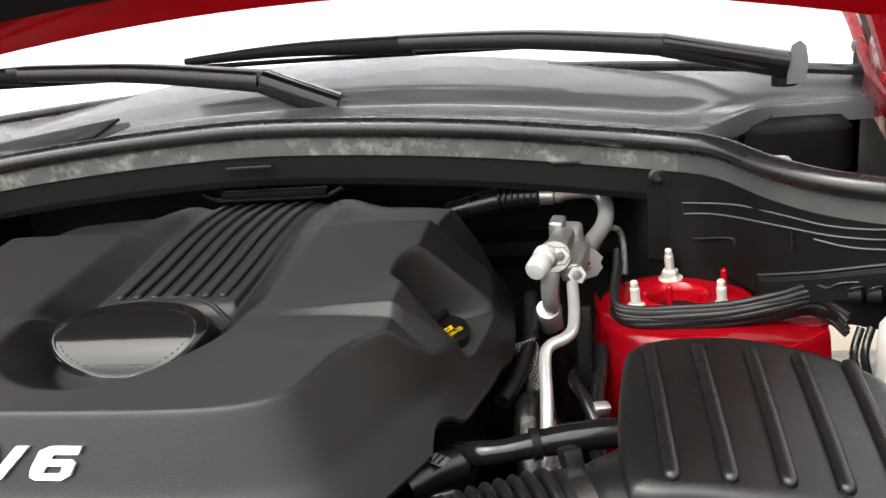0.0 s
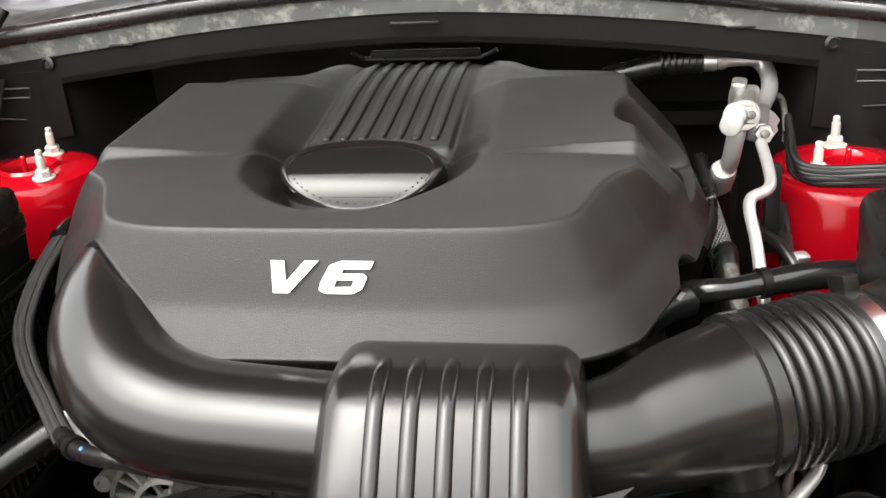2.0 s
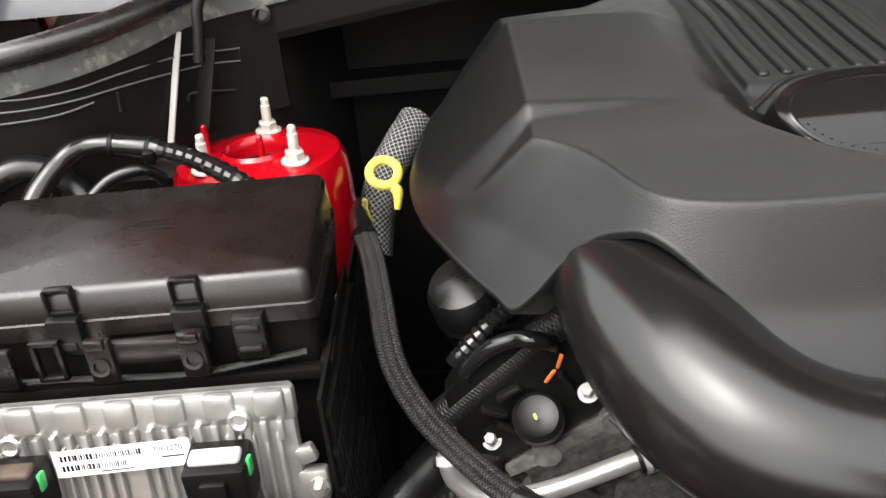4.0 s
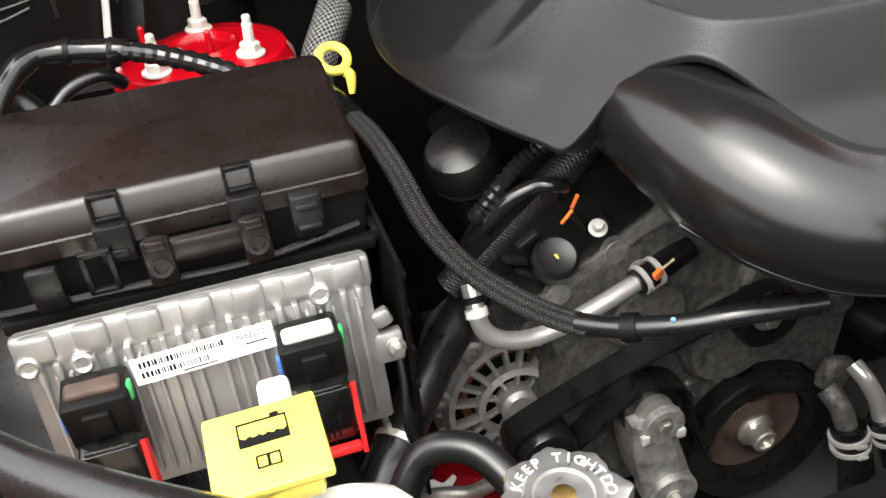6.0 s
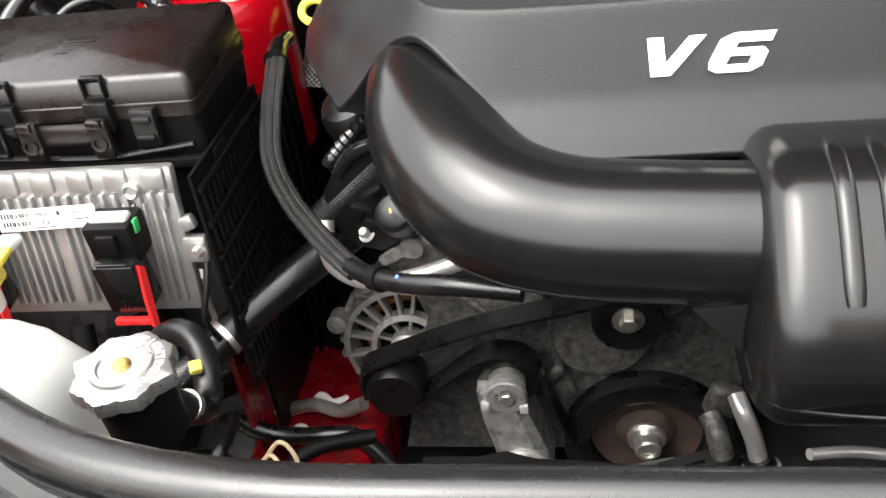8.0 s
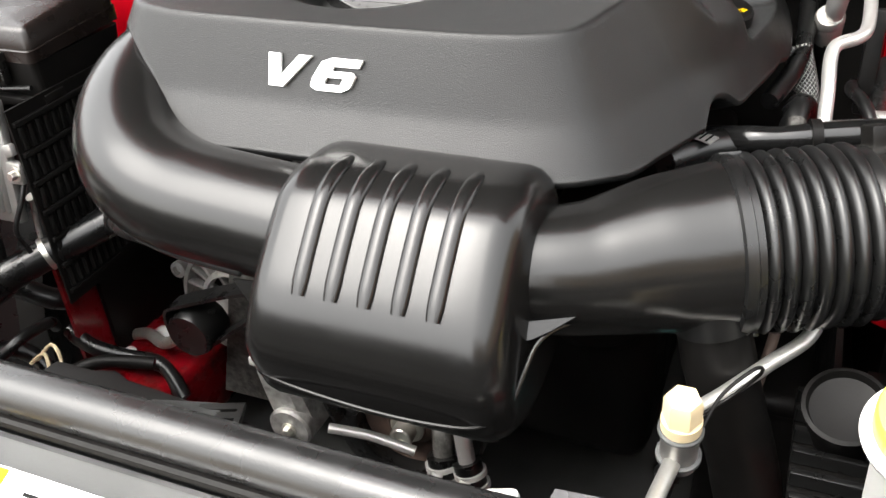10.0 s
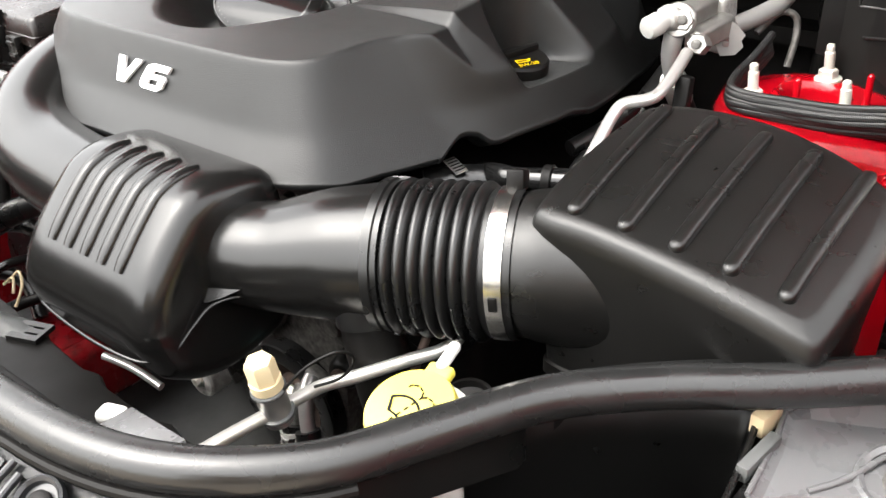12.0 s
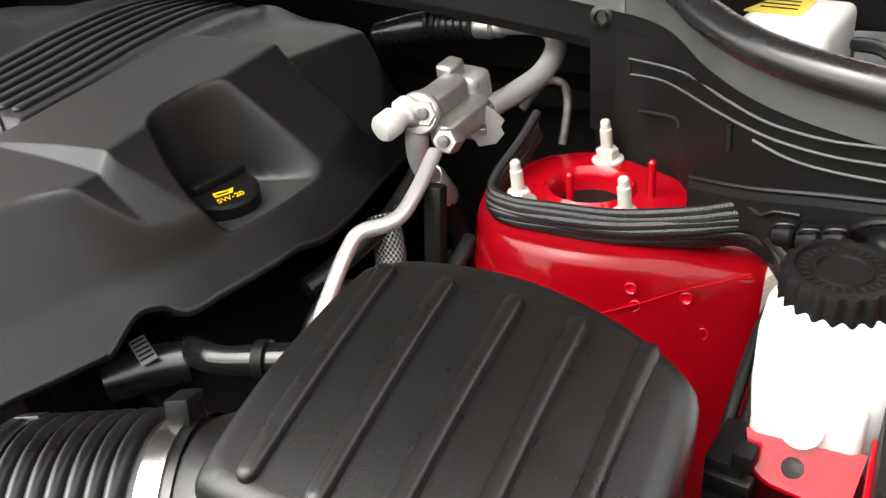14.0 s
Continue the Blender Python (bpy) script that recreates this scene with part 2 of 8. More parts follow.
# ---- mesh helpers ----
def thing(name, label, category, base, group="", kind=""):
    ob = new(name)
    ob.empty_display_size = 0.02
    ob.location = base
    ob.matrix_basis = Matrix.Translation(base)
    return tagged(ob, label, category, group, kind)


def finish(name, bm, mat, angle=35):
    me = bpy.data.meshes.new(name)
    bmesh.ops.recalc_face_normals(bm, faces=bm.faces)
    bm.to_mesh(me)
    bm.free()
    for p in me.polygons:
        p.use_smooth = True
    me.set_sharp_from_angle(angle=radians(angle))
    me.materials.append(mat)
    return me


def part(name, bm, mat, parent, label="", angle=35):
    ob = new(name, finish(name, bm, mat, angle))
    if parent is not None:
        ob.parent = parent
        top = parent
        m = Matrix.Identity(4)
        while top is not None:
            m = top.matrix_basis if top.parent is None else m
            top = top.parent
        ob.matrix_parent_inverse = m.inverted() if parent.parent is None else Matrix.Identity(4)
    if label:
        ob["label"] = label
    return ob


def again(ob, m, parent):
    """Another object on the same mesh, moved by m."""
    o = new(ob.name.split(".")[0], ob.data)
    o.parent, o.matrix_parent_inverse = parent, ob.matrix_parent_inverse
    o.matrix_basis = m
    return o


def alone(name, bm, mat, label, category, group="", kind="", angle=35):
    return tagged(new(name, finish(name, bm, mat, angle)), label, category, group, kind)


def V(*a):
    return Vector(a)


def box(bm, c, s, m=None, bevel=0.0, seg=2):
    r = bmesh.ops.create_cube(bm, size=1.0)
    t = Matrix.Translation(c) @ (m or Matrix.Identity(4)) @ Matrix.Diagonal((*s, 1))
    bmesh.ops.transform(bm, matrix=t, verts=r["verts"])
    if bevel:
        es = list({e for v in r["verts"] for e in v.link_edges})
        bmesh.ops.bevel(bm, geom=es, offset=bevel, segments=seg, affect="EDGES", profile=0.5)
    return bm


def boxed(c, s, m=None, bevel=0.0, seg=2):
    return box(bmesh.new(), c, s, m, bevel, seg)


def spline(pts, n, closed=False):
    """Catmull-Rom through pts, n steps a span."""
    p = [Vector(q) for q in pts]
    out, k = [], len(p)
    for i in range(k if closed else k - 1):
        if closed:
            a, b, c, d = p[i - 1], p[i], p[(i + 1) % k], p[(i + 2) % k]
        else:
            a, b, c, d = p[max(i - 1, 0)], p[i], p[i + 1], p[min(i + 2, k - 1)]
        for j in range(n):
            t = j / n
            out.append(0.5 * (2 * b + (c - a) * t + (2 * a - 5 * b + 4 * c - d) * t * t + (3 * b - a - 3 * c + d) * t ** 3))
    if not closed:
        out.append(p[-1])
    return out


def loft(bm, rings, caps=True, closed=True, uv=None):
    vs = [[bm.verts.new(q) for q in r] for r in rings]
    layer = bm.loops.layers.uv.verify() if uv else None
    n = len(vs[0])
    for i in range(len(vs) - 1):
        for j in range(n if closed else n - 1):
            k = (j + 1) % n
            f = bm.faces.new((vs[i][j], vs[i][k], vs[i + 1][k], vs[i + 1][j]))
            if uv:
                for lp, (a, b) in zip(f.loops, ((i, j), (i, j + 1), (i + 1, j + 1), (i + 1, j))):
                    lp[layer].uv = (uv[a], b / n)
    if caps and closed:
        bm.faces.new(vs[0][::-1])
        bm.faces.new(vs[-1])
    return bm


def tube(bm, pts, r, seg=14, n=6, smooth=True, flat=1.0, caps=True, wob=0.0):
    """A tube of radius r (a number, or one a point) through pts. flat: height over width."""
    rs = r if isinstance(r, (list, tuple)) else [r] * len(pts)
    line = spline(pts, n) if smooth else [Vector(p) for p in pts]
    rad = []
    for i in range(len(line)):
        f = i / (n if smooth else 1)
        a = min(int(f), len(rs) - 1)
        b = min(a + 1, len(rs) - 1)
        t = f - int(f)
        rad.append(rs[a] * (1 - t) + rs[b] * t)
    up, rings, run, lens = None, [], 0.0, []
    for i, p in enumerate(line):
        d = (line[min(i + 1, len(line) - 1)] - line[max(i - 1, 0)]).normalized()
        if up is None:
            up = V(0, 0, 1) if abs(d.z) < 0.9 else V(0, 1, 0)
        up = (up - d * up.dot(d)).normalized()
        side = d.cross(up)
        if i:
            run += (p - line[i - 1]).length
        lens.append(run)
        rr = rad[i] * (1 + wob * noise.noise(p * 60))
        rings.append([p + side * math.cos(a) * rr + up * math.sin(a) * rr * flat for a in (2 * math.pi * j / seg for j in range(seg))])
    return loft(bm, rings, caps, uv=lens)


def tubed(pts, r, **k):
    return tube(bmesh.new(), pts, r, **k)


def lathe(bm, profile, m, seg=32, caps=True):
    """profile: (radius, height) pairs turned round the z axis of m."""
    rings = [[m @ V(r * math.cos(a), r * math.sin(a), h) for a in (2 * math.pi * j / seg for j in range(seg))] for r, h in profile]
    return loft(bm, rings, caps)


def lathed(profile, m, seg=32):
    return lathe(bmesh.new(), profile, m, seg)


def axis(p, d, roll=0):
    """A frame at p whose z axis points along d."""
    return Matrix.Translation(p) @ Vector(d).to_track_quat("Z", "Y").to_matrix().to_4x4() @ pose(0, 0, 0, 0, 0, roll)


def slab(bm, pts, m, thick, holes=()):
    """A plate cut along pts (x, y), with holes, between z = 0 and thick of m."""
    es = []
    for loop in (pts, *holes):
        vs = [bm.verts.new((*p, 0)) for p in loop]
        es += [bm.edges.new((vs[i - 1], vs[i])) for i in range(len(vs))]
    before = set(bm.faces)
    r = bmesh.ops.triangle_fill(bm, edges=es, use_beauty=True, use_dissolve=False)
    fs = [f for f in bm.faces if f not in before]
    ex = bmesh.ops.extrude_face_region(bm, geom=fs)
    vs = [v for v in ex["geom"] if isinstance(v, bmesh.types.BMVert)]
    bmesh.ops.translate(bm, verts=vs, vec=(0, 0, thick))
    allv = {v for f in fs for v in f.verts} | set(vs)
    bmesh.ops.transform(bm, matrix=m, verts=list(allv))
    return bm


def slabbed(pts, m, thick, holes=()):
    return slab(bmesh.new(), pts, m, thick, holes)


def circle(r, n=16, cx=0.0, cy=0.0, ry=None):
    return [(cx + r * math.cos(2 * math.pi * i / n), cy + (ry or r) * math.sin(2 * math.pi * i / n)) for i in range(n)]


def smooth_step(a, b, x):
    t = min(max((x - a) / (b - a), 0.0), 1.0)
    return t * t * (3 - 2 * t)


def along(table, x):
    """Smooth interpolation in a table of (x, y)."""
    if x <= table[0][0]:
        return table[0][1]
    for (a, p), (b, q) in zip(table, table[1:]):
        if x <= b:
            return p + (q - p) * (x - a) / (b - a)
    return table[-1][1]


def hexbolt(bm, m, r=0.006, h=0.006, washer=0.010):
    lathe(bm, [(washer, 0), (washer, 0.0015), (r, 0.0016)], m, 20)
    lathe(bm, [(r, 0.0015), (r, h), (r * 0.85, h + 0.001)], m, 6)
    return bm


def words(text, m, size, mat, parent, name="lettering", thick=0.0002):
    """Lettering in the built-in font, lying in the x-y plane of m, centred."""
    cu = bpy.data.curves.new(name, "FONT")
    cu.body, cu.size, cu.extrude, cu.align_x, cu.align_y = text, size, thick, "CENTER", "CENTER"
    tmp = bpy.data.objects.new(name, cu)
    scene.collection.objects.link(tmp)
    me = bpy.data.meshes.new_from_object(tmp.evaluated_get(bpy.context.evaluated_depsgraph_get()))
    bpy.data.objects.remove(tmp)
    me.transform(m)
    me.materials.append(mat)
    ob = new(name, me)
    if parent is not None:
        ob.parent = parent
        ob.matrix_parent_inverse = parent.matrix_basis.inverted() if parent.parent is None else Matrix.Identity(4)
    return ob


# ---- the car's body round the engine bay ----
ground = alone("ground", boxed((0, 0, -0.05), (400, 400, 0.1)), GROUND, "warm grey concrete ground under the parked car", "ground", kind="structure")
# unseen walls added to darken what reflects from the front and right
for name, c, size in (("shade_wall_front", (3.6, -6.0, 1.9), (5.0, 0.2, 3.8)), ("shade_wall_right", (6.2, -1.5, 1.9), (0.2, 9.0, 3.8))):
    alone(name, boxed(c, size), SHADEWALL, "unseen plain brown wall added to darken low reflections", "wall", kind="structure")

def wall(name, pts, z0, z1, mat, parent, thick=0.006):
    """An upright sheet along pts in plan."""
    bm = bmesh.new()
    line = [Vector((*p, 0)) for p in pts]
    rows = []
    for z, off in ((z0, 0), (z1, 0), (z1, thick), (z0, thick)):
        row = []
        for i, p in enumerate(line):
            d = (line[min(i + 1, len(line) - 1)] - line[max(i - 1, 0)]).normalized()
            row.append(p + V(-d.y, d.x, 0) * off + V(0, 0, z))
        rows.append(row)
    rows.append(rows[0])
    vs = [[bm.verts.new(q) for q in r] for r in rows[:4]]
    for i in range(4):
        for j in range(len(line) - 1):
            bm.faces.new((vs[i][j], vs[i][j + 1], vs[(i + 1) % 4][j + 1], vs[(i + 1) % 4][j]))
    bm.faces.new([vs[i][0] for i in range(4)])
    bm.faces.new([vs[i][-1] for i in range(4)])
    return part(name, bm, mat, parent)


car = thing("car_body", "red painted car body with its hood propped open", "car", (0, 0.2, 0))
part("bay_floor", boxed((0, 0.1, 0.30), (1.9, 1.2, 0.02)), SEALGREY, car, "dark undertray deep under the engine")
wall("firewall", [(-0.60, 0.385), (-0.515, 0.425), (-0.485, 0.46), (-0.47, 0.52), (-0.44, 0.60), (0.44, 0.60), (0.47, 0.52), (0.485, 0.46), (0.515, 0.425), (0.60, 0.385)], 0.30, 1.015, BAYBLACK, car)
for s in (-1, 1):
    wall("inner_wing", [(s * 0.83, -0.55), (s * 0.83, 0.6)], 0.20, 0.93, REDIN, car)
    # rear and right rails and aprons painted black to stand for dark depths
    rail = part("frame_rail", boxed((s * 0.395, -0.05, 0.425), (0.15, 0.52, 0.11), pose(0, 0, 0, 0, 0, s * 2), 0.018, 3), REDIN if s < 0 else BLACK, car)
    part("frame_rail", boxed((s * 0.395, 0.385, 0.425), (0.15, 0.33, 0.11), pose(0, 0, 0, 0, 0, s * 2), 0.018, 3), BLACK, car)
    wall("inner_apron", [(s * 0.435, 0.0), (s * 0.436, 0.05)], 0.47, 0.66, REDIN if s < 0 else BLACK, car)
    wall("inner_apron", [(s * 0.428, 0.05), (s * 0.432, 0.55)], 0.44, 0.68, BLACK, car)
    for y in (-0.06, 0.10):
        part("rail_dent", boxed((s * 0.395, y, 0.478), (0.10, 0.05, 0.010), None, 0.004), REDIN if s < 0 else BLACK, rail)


def tower(s):
    """A strut tower with its domed top, centre hole and three studs."""
    m = Matrix.Diagonal((s, 1, 1, 1))
    cx, cy = 0.514, 0.358
    top = 0.903
    bm = bmesh.new()
    rings = []
    for k, (grow, z) in enumerate([(0.33, top - 0.006), (0.345, top), (0.39, top + 0.004), (0.43, top), (0.62, top), (0.80, top - 0.001), (0.93, top - 0.005), (1.0, top - 0.016), (1.02, top - 0.04), (1.03, 0.80), (1.04, 0.70)]):
        ring = []
        for j in range(48):
            a = 2 * math.pi * j / 48
            ex = 0.090 * grow * math.cos(a)
            ey = 0.088 * grow * math.sin(a)
            ring.append(m @ V(cx + ex, cy + ey, z))
        rings.append(ring)
    inner = [m @ V(cx + 0.029 * math.cos(2 * math.pi * j / 48), cy + 0.027 * math.sin(2 * math.pi * j / 48), top - 0.05) for j in range(48)]
    loft(bm, [inner] + rings, caps=False)
    tw = part("strut_tower", bm, RED, car, "glossy red strut tower with a centre hole")
    # black disc in the hole stands for the shade inside it
    bm = lathed([(0.029, 0), (0.001, 0.001)], m @ Matrix.Translation((cx, cy, top - 0.016)))
    part("hole_shade_disc", bm, BLACK, tw)
    for x, y in ((0.469, 0.316), (0.512, 0.413), (0.558, 0.312)):
        bm = bmesh.new()
        f = axis(m @ V(x, y, top), (-s * 0.06, -0.05, 1))
        lathe(bm, [(0.014, 0), (0.014, 0.002), (0.0125, 0.003)], f, 24)
        lathe(bm, [(0.0098, 0.002), (0.0098, 0.011), (0.008, 0.0125)], f, 6)
        lathe(bm, [(0.0052, 0.012), (0.0052, 0.030), (0.0042, 0.031), (0.0042, 0.037), (0.0030, 0.0385)], f, 16)
        part("stud", bm, STUD, tw, "zinc-plated threaded stud with a flanged nut")
    for x, y, h in ((0.505, 0.335, 0.022), (0.565, 0.358, 0.030)):
        part("pin", lathed([(0.0035, 0), (0.0035, h), (0.002, h + 0.002)], m @ Matrix.Translation((x, y, top)), 12), RED, tw, "small red painted pin")
    return tw


tower(1)
tower(-1)
# red apron in front of the right tower
bm = bmesh.new()
rows = []
front = [(0.424, 0.345), (0.432, 0.308), (0.452, 0.282), (0.480, 0.266), (0.513, 0.2595), (0.55, 0.2615), (0.585, 0.270), (0.625, 0.281), (0.652, 0.289), (0.664, 0.296)]
for back, z in ((0.045, 0.9005), (0.026, 0.9003), (0.015, 0.8985), (0.007, 0.8945), (0.002, 0.888), (-0.001, 0.880), (-0.008, 0.860), (-0.024, 0.80), (-0.05, 0.70), (-0.06, 0.62)):
    rows.append([V(p.x, p.y + back, z - 0.012 * smooth_step(0.56, 0.664, p.x)) for p in spline([(x, y, 0) for x, y in front], 4)])
loft(bm, rows, caps=False, closed=False)
bmesh.ops.solidify(bm, geom=bm.faces[:], thickness=0.003)
ap = part("apron", bm, RED, car, "glossy red apron panel below the strut tower", angle=60)
for x, y, z in ((0.5762, 0.2635, 0.8754), (0.6145, 0.2745, 0.8684), (0.580, 0.262, 0.862), (0.628, 0.272, 0.842)):
    part("weld_dimple", lathed([(0.0050, -0.001), (0.0048, 0.0004), (0.0040, 0.0008), (0.0034, 0.0002), (0.001, -0.0004)], axis((x, y, z), (0.2, -0.95, 0.2)), 18), RED, ap)
part("body_seam", tubed([(0.555, 0.2525, 0.855), (0.585, 0.2615, 0.866), (0.612, 0.273, 0.876), (0.638, 0.281, 0.884), (0.655, 0.289, 0.889)], 0.0007, seg=8), RED, ap)
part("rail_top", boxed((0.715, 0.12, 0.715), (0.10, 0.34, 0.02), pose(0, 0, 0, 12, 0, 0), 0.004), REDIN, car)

# hood, hinged at the rear and standing open over the engine
hood = thing("hood", "open red hood leaning back over the engine bay", "hood", (0, 0.72, 1.1))
hm = pose(0, 0.71, 1.185, -50, 0, 0)
bm = bmesh.new()
rows = []
for v in range(13):
    y = -1.18 * v / 12
    row = []
    for u in range(25):
        x = (u / 12 - 1)
        w = 0.83 - 0.04 * (v / 12) ** 2
        row.append(hm @ V(x * w, y, 0.082 - 0.135 * x * x))
    rows.append(row)
loft(bm, rows, caps=False, closed=False)
bmesh.ops.solidify(bm, geom=bm.faces[:], thickness=0.004)
part("hood_skin", bm, RED, hood)
bm = bmesh.new()
rows = []
for v in range(13):
    y = -0.08 - 0.96 * v / 12
    rows.append([hm @ V((u / 12 - 1) * 0.64, y, 0.055 - 0.080 * (u / 12 - 1) ** 2) for u in range(25)])
loft(bm, rows, caps=False, closed=False)
bmesh.ops.solidify(bm, geom=bm.faces[:], thickness=0.012)
part("insulation_mat", bm, FELT, hood, "black felt insulation mat")

# windscreen and roof
ws = thing("windscreen", "raked car windscreen reflecting the white sky", "windscreen", (0, 0.9, 1.05))
GLASS = material("windscreen_glass", (0.90, 0.92, 0.93), 0.03, metal=1.0, tone=0.02, rough_var=0.01)
bm = bmesh.new()
rows = []
for v in range(9):
    t = v / 8
    rows.append([V((u / 10 - 1) * (0.86 - 0.10 * t), 0.88 + 0.86 * t - 0.10 * (u / 10 - 1) ** 2, 1.105 - 0.04 * (u / 10 - 1) ** 2 + 0.50 * t) for u in range(21)])
loft(bm, rows, caps=False, closed=False)
bmesh.ops.solidify(bm, geom=bm.faces[:], thickness=0.006)
part("pane", bm, GLASS, ws)
part("edge_rubber", tubed([((u / 10 - 1) * 0.86, 0.876 - 0.10 * (u / 10 - 1) ** 2, 1.106 - 0.04 * (u / 10 - 1) ** 2) for u in range(21)], 0.008, seg=10, n=2), RUBBER, ws, "black rubber edge of the windscreen")


# ---- engine cover ----
def ridge(pts, half, height):
    """A flat-topped rib with rounded ends along pts."""
    ps = spline(pts, 3)
    n = len(ps)
    d0, d1 = (ps[1] - ps[0]).normalized(), (ps[-1] - ps[-2]).normalized()
    ps = [ps[0] - d0 * half * k for k in (0.98, 0.8, 0.45)] + ps + [ps[-1] + d1 * half * k for k in (0.45, 0.8, 0.98)]
    ends = [0.2, 0.6, 0.9] + [1.0] * n + [0.9, 0.6, 0.2]
    rings = []
    for i, p in enumerate(ps):
        d = (ps[min(i + 1, len(ps) - 1)] - ps[max(i - 1, 0)]).normalized()
        sd = d.cross(V(0, 0, 1)).normalized()
        u = sd.cross(d)
        rings.append([p + sd * half * ends[i] * a + u * height * b * (0.4 + 0.6 * ends[i]) for a, b in ((1.0, -0.5), (0.98, 0.35), (0.86, 0.72), (0.62, 0.9), (0.0, 0.96), (-0.62, 0.9), (-0.86, 0.72), (-0.98, 0.35), (-1.0, -0.5))])
    return loft(bmesh.new(), rings)


BASE = [(0.0, -0.099), (0.15, -0.097), (0.209, -0.086), (0.251, -0.064), (0.279, -0.024), (0.296, 0.026), (0.3135, 0.086), (0.326, 0.114), (0.340, 0.20), (0.340, 0.29), (0.325, 0.39), (0.30, 0.465), (0.21, 0.535), (0.0, 0.56)]
RIM = BASE + [(-x * (1 + 0.042 * min(max(y / 0.12, 0), 1)), y) for x, y in BASE[-2:0:-1]]
POCKET = [(0.240, 0.172), (0.257, 0.150), (0.294, 0.136), (0.315, 0.140), (0.37, 0.150), (0.37, 0.276), (0.276, 0.246), (0.253, 0.238), (0.240, 0.214)]


def rim_depth(x, y):
    """Soft distance inward from the cover's rim."""
    acc = 0.0
    for i in range(len(RIM)):
        (ax, ay), (bx, by) = RIM[i - 1], RIM[i]
        ex, ey = bx - ax, by - ay
        ln = math.hypot(ex, ey)
        d = (ex * (y - ay) - ey * (x - ax)) / ln
        acc += math.exp(-max(d, -0.02) / 0.006)
    return -0.006 * math.log(acc)


def soft_min(values, k):
    m = min(values)
    return m - k * math.log(sum(math.exp((m - v) / k) for v in values))


def ramp(a, b, v):
    """Straight slope with just rounded ends, 0 at a and 1 at b."""
    f = (v - a) / (b - a)
    e = 0.12
    if f <= -e:
        return 0.0
    if f >= 1 + e:
        return 1.0
    if f < e:
        return (f + e) ** 2 / (4 * e)
    if f > 1 - e:
        return 1 - (1 + e - f) ** 2 / (4 * e)
    return f


def cover_height(x, y):
    ax = abs(x)
    e = max(rim_depth(x, y) + 0.003, 0)
    e *= 1 + 0.65 * smooth_step(0.05, 0.13, y) * smooth_step(0.50, 0.36, y)
    # lower band, crease, and the steeper skirt above it, widening round the corners
    wide = 1.0 + 0.30 * smooth_step(0.13, 0.24, ax) * smooth_step(0.09, 0.02, y)
    over = e - 0.0275
    skirt = 0.899 + 1.30 * e + (2.2 / wide - 1.30) * (max(over, 0.0) + 0.0015 * math.log(1 + math.exp(-abs(over) / 0.0015)))
    deck = 1.000 + 0.055 * min(max(y - 0.115, 0.0), 0.215) * smooth_step(0.56, 0.42, y) - 0.008 * smooth_step(0.05, -0.05, y)
    side = 0.991 + 0.05 * min(max(y - 0.115, 0.0), 0.215) - 1.15 * (ax - 0.262)
    # raised deck between the lower and the upper crease, both growing outward
    grow = min(max((ax - 0.118) / 0.14, 0.0), 1.0)
    out = min(max((ax - 0.262) / 0.038, 0.0), 1.2)
    edge = 0.1165 - 0.005 * ramp(0.20, 0.26, ax) + 0.024 * out
    rise = 0.0125 * grow * ramp(edge - 0.004 - 0.008 * grow - 0.020 * out, edge, y)
    back = 0.342 - 0.032 * ramp(0.14, 0.262, ax) + 0.012 * out
    rise *= 1 - ramp(back, back + 0.009, y)
    rise -= 0.006 * ramp(back, back + 0.009, y) * min(max((ax - 0.10) / 0.04, 0.0), 1.0)
    rise -= 0.10 * max(y - back - 0.01, 0.0) * min(max((ax - 0.10) / 0.06, 0.0), 1.0)
    z = soft_min((deck + rise, side + rise, skirt), 0.0016)
    # valley with the badge bowl at its front end
    inside = max(ramp(0.120, 0.076, ax) * smooth_step(0.10, 0.16, y), ramp(1.0, 0.62, math.hypot(x / 0.113, (y - 0.112) / 0.124)))
    z -= inside * (0.038 - 0.014 * smooth_step(0.12, 0.19, y) - 0.010 * smooth_step(0.2, 0.42, y))
    plat = smooth_step(0.080, 0.072, ax) * smooth_step(0.168, 0.185, y)
    z += plat * (0.007 - 0.003 * smooth_step(0.2, 0.34, y))
    # pocket round the oil filler
    if x > 0.2 and 0.1 < y < 0.28:
        acc = 0.0
        for i in range(len(POCKET)):
            (ax0, ay0), (bx0, by0) = POCKET[i - 1], POCKET[i]
            ex, ey = bx0 - ax0, by0 - ay0
            acc += math.exp(-max((ex * (y - ay0) - ey * (x - ax0)) / math.hypot(ex, ey), -0.03) / 0.004)
        k = ramp(0.0, 0.013, -0.004 * math.log(acc) + 0.002)
        z = z * (1 - k) + min(z, 0.936) * k
    return z


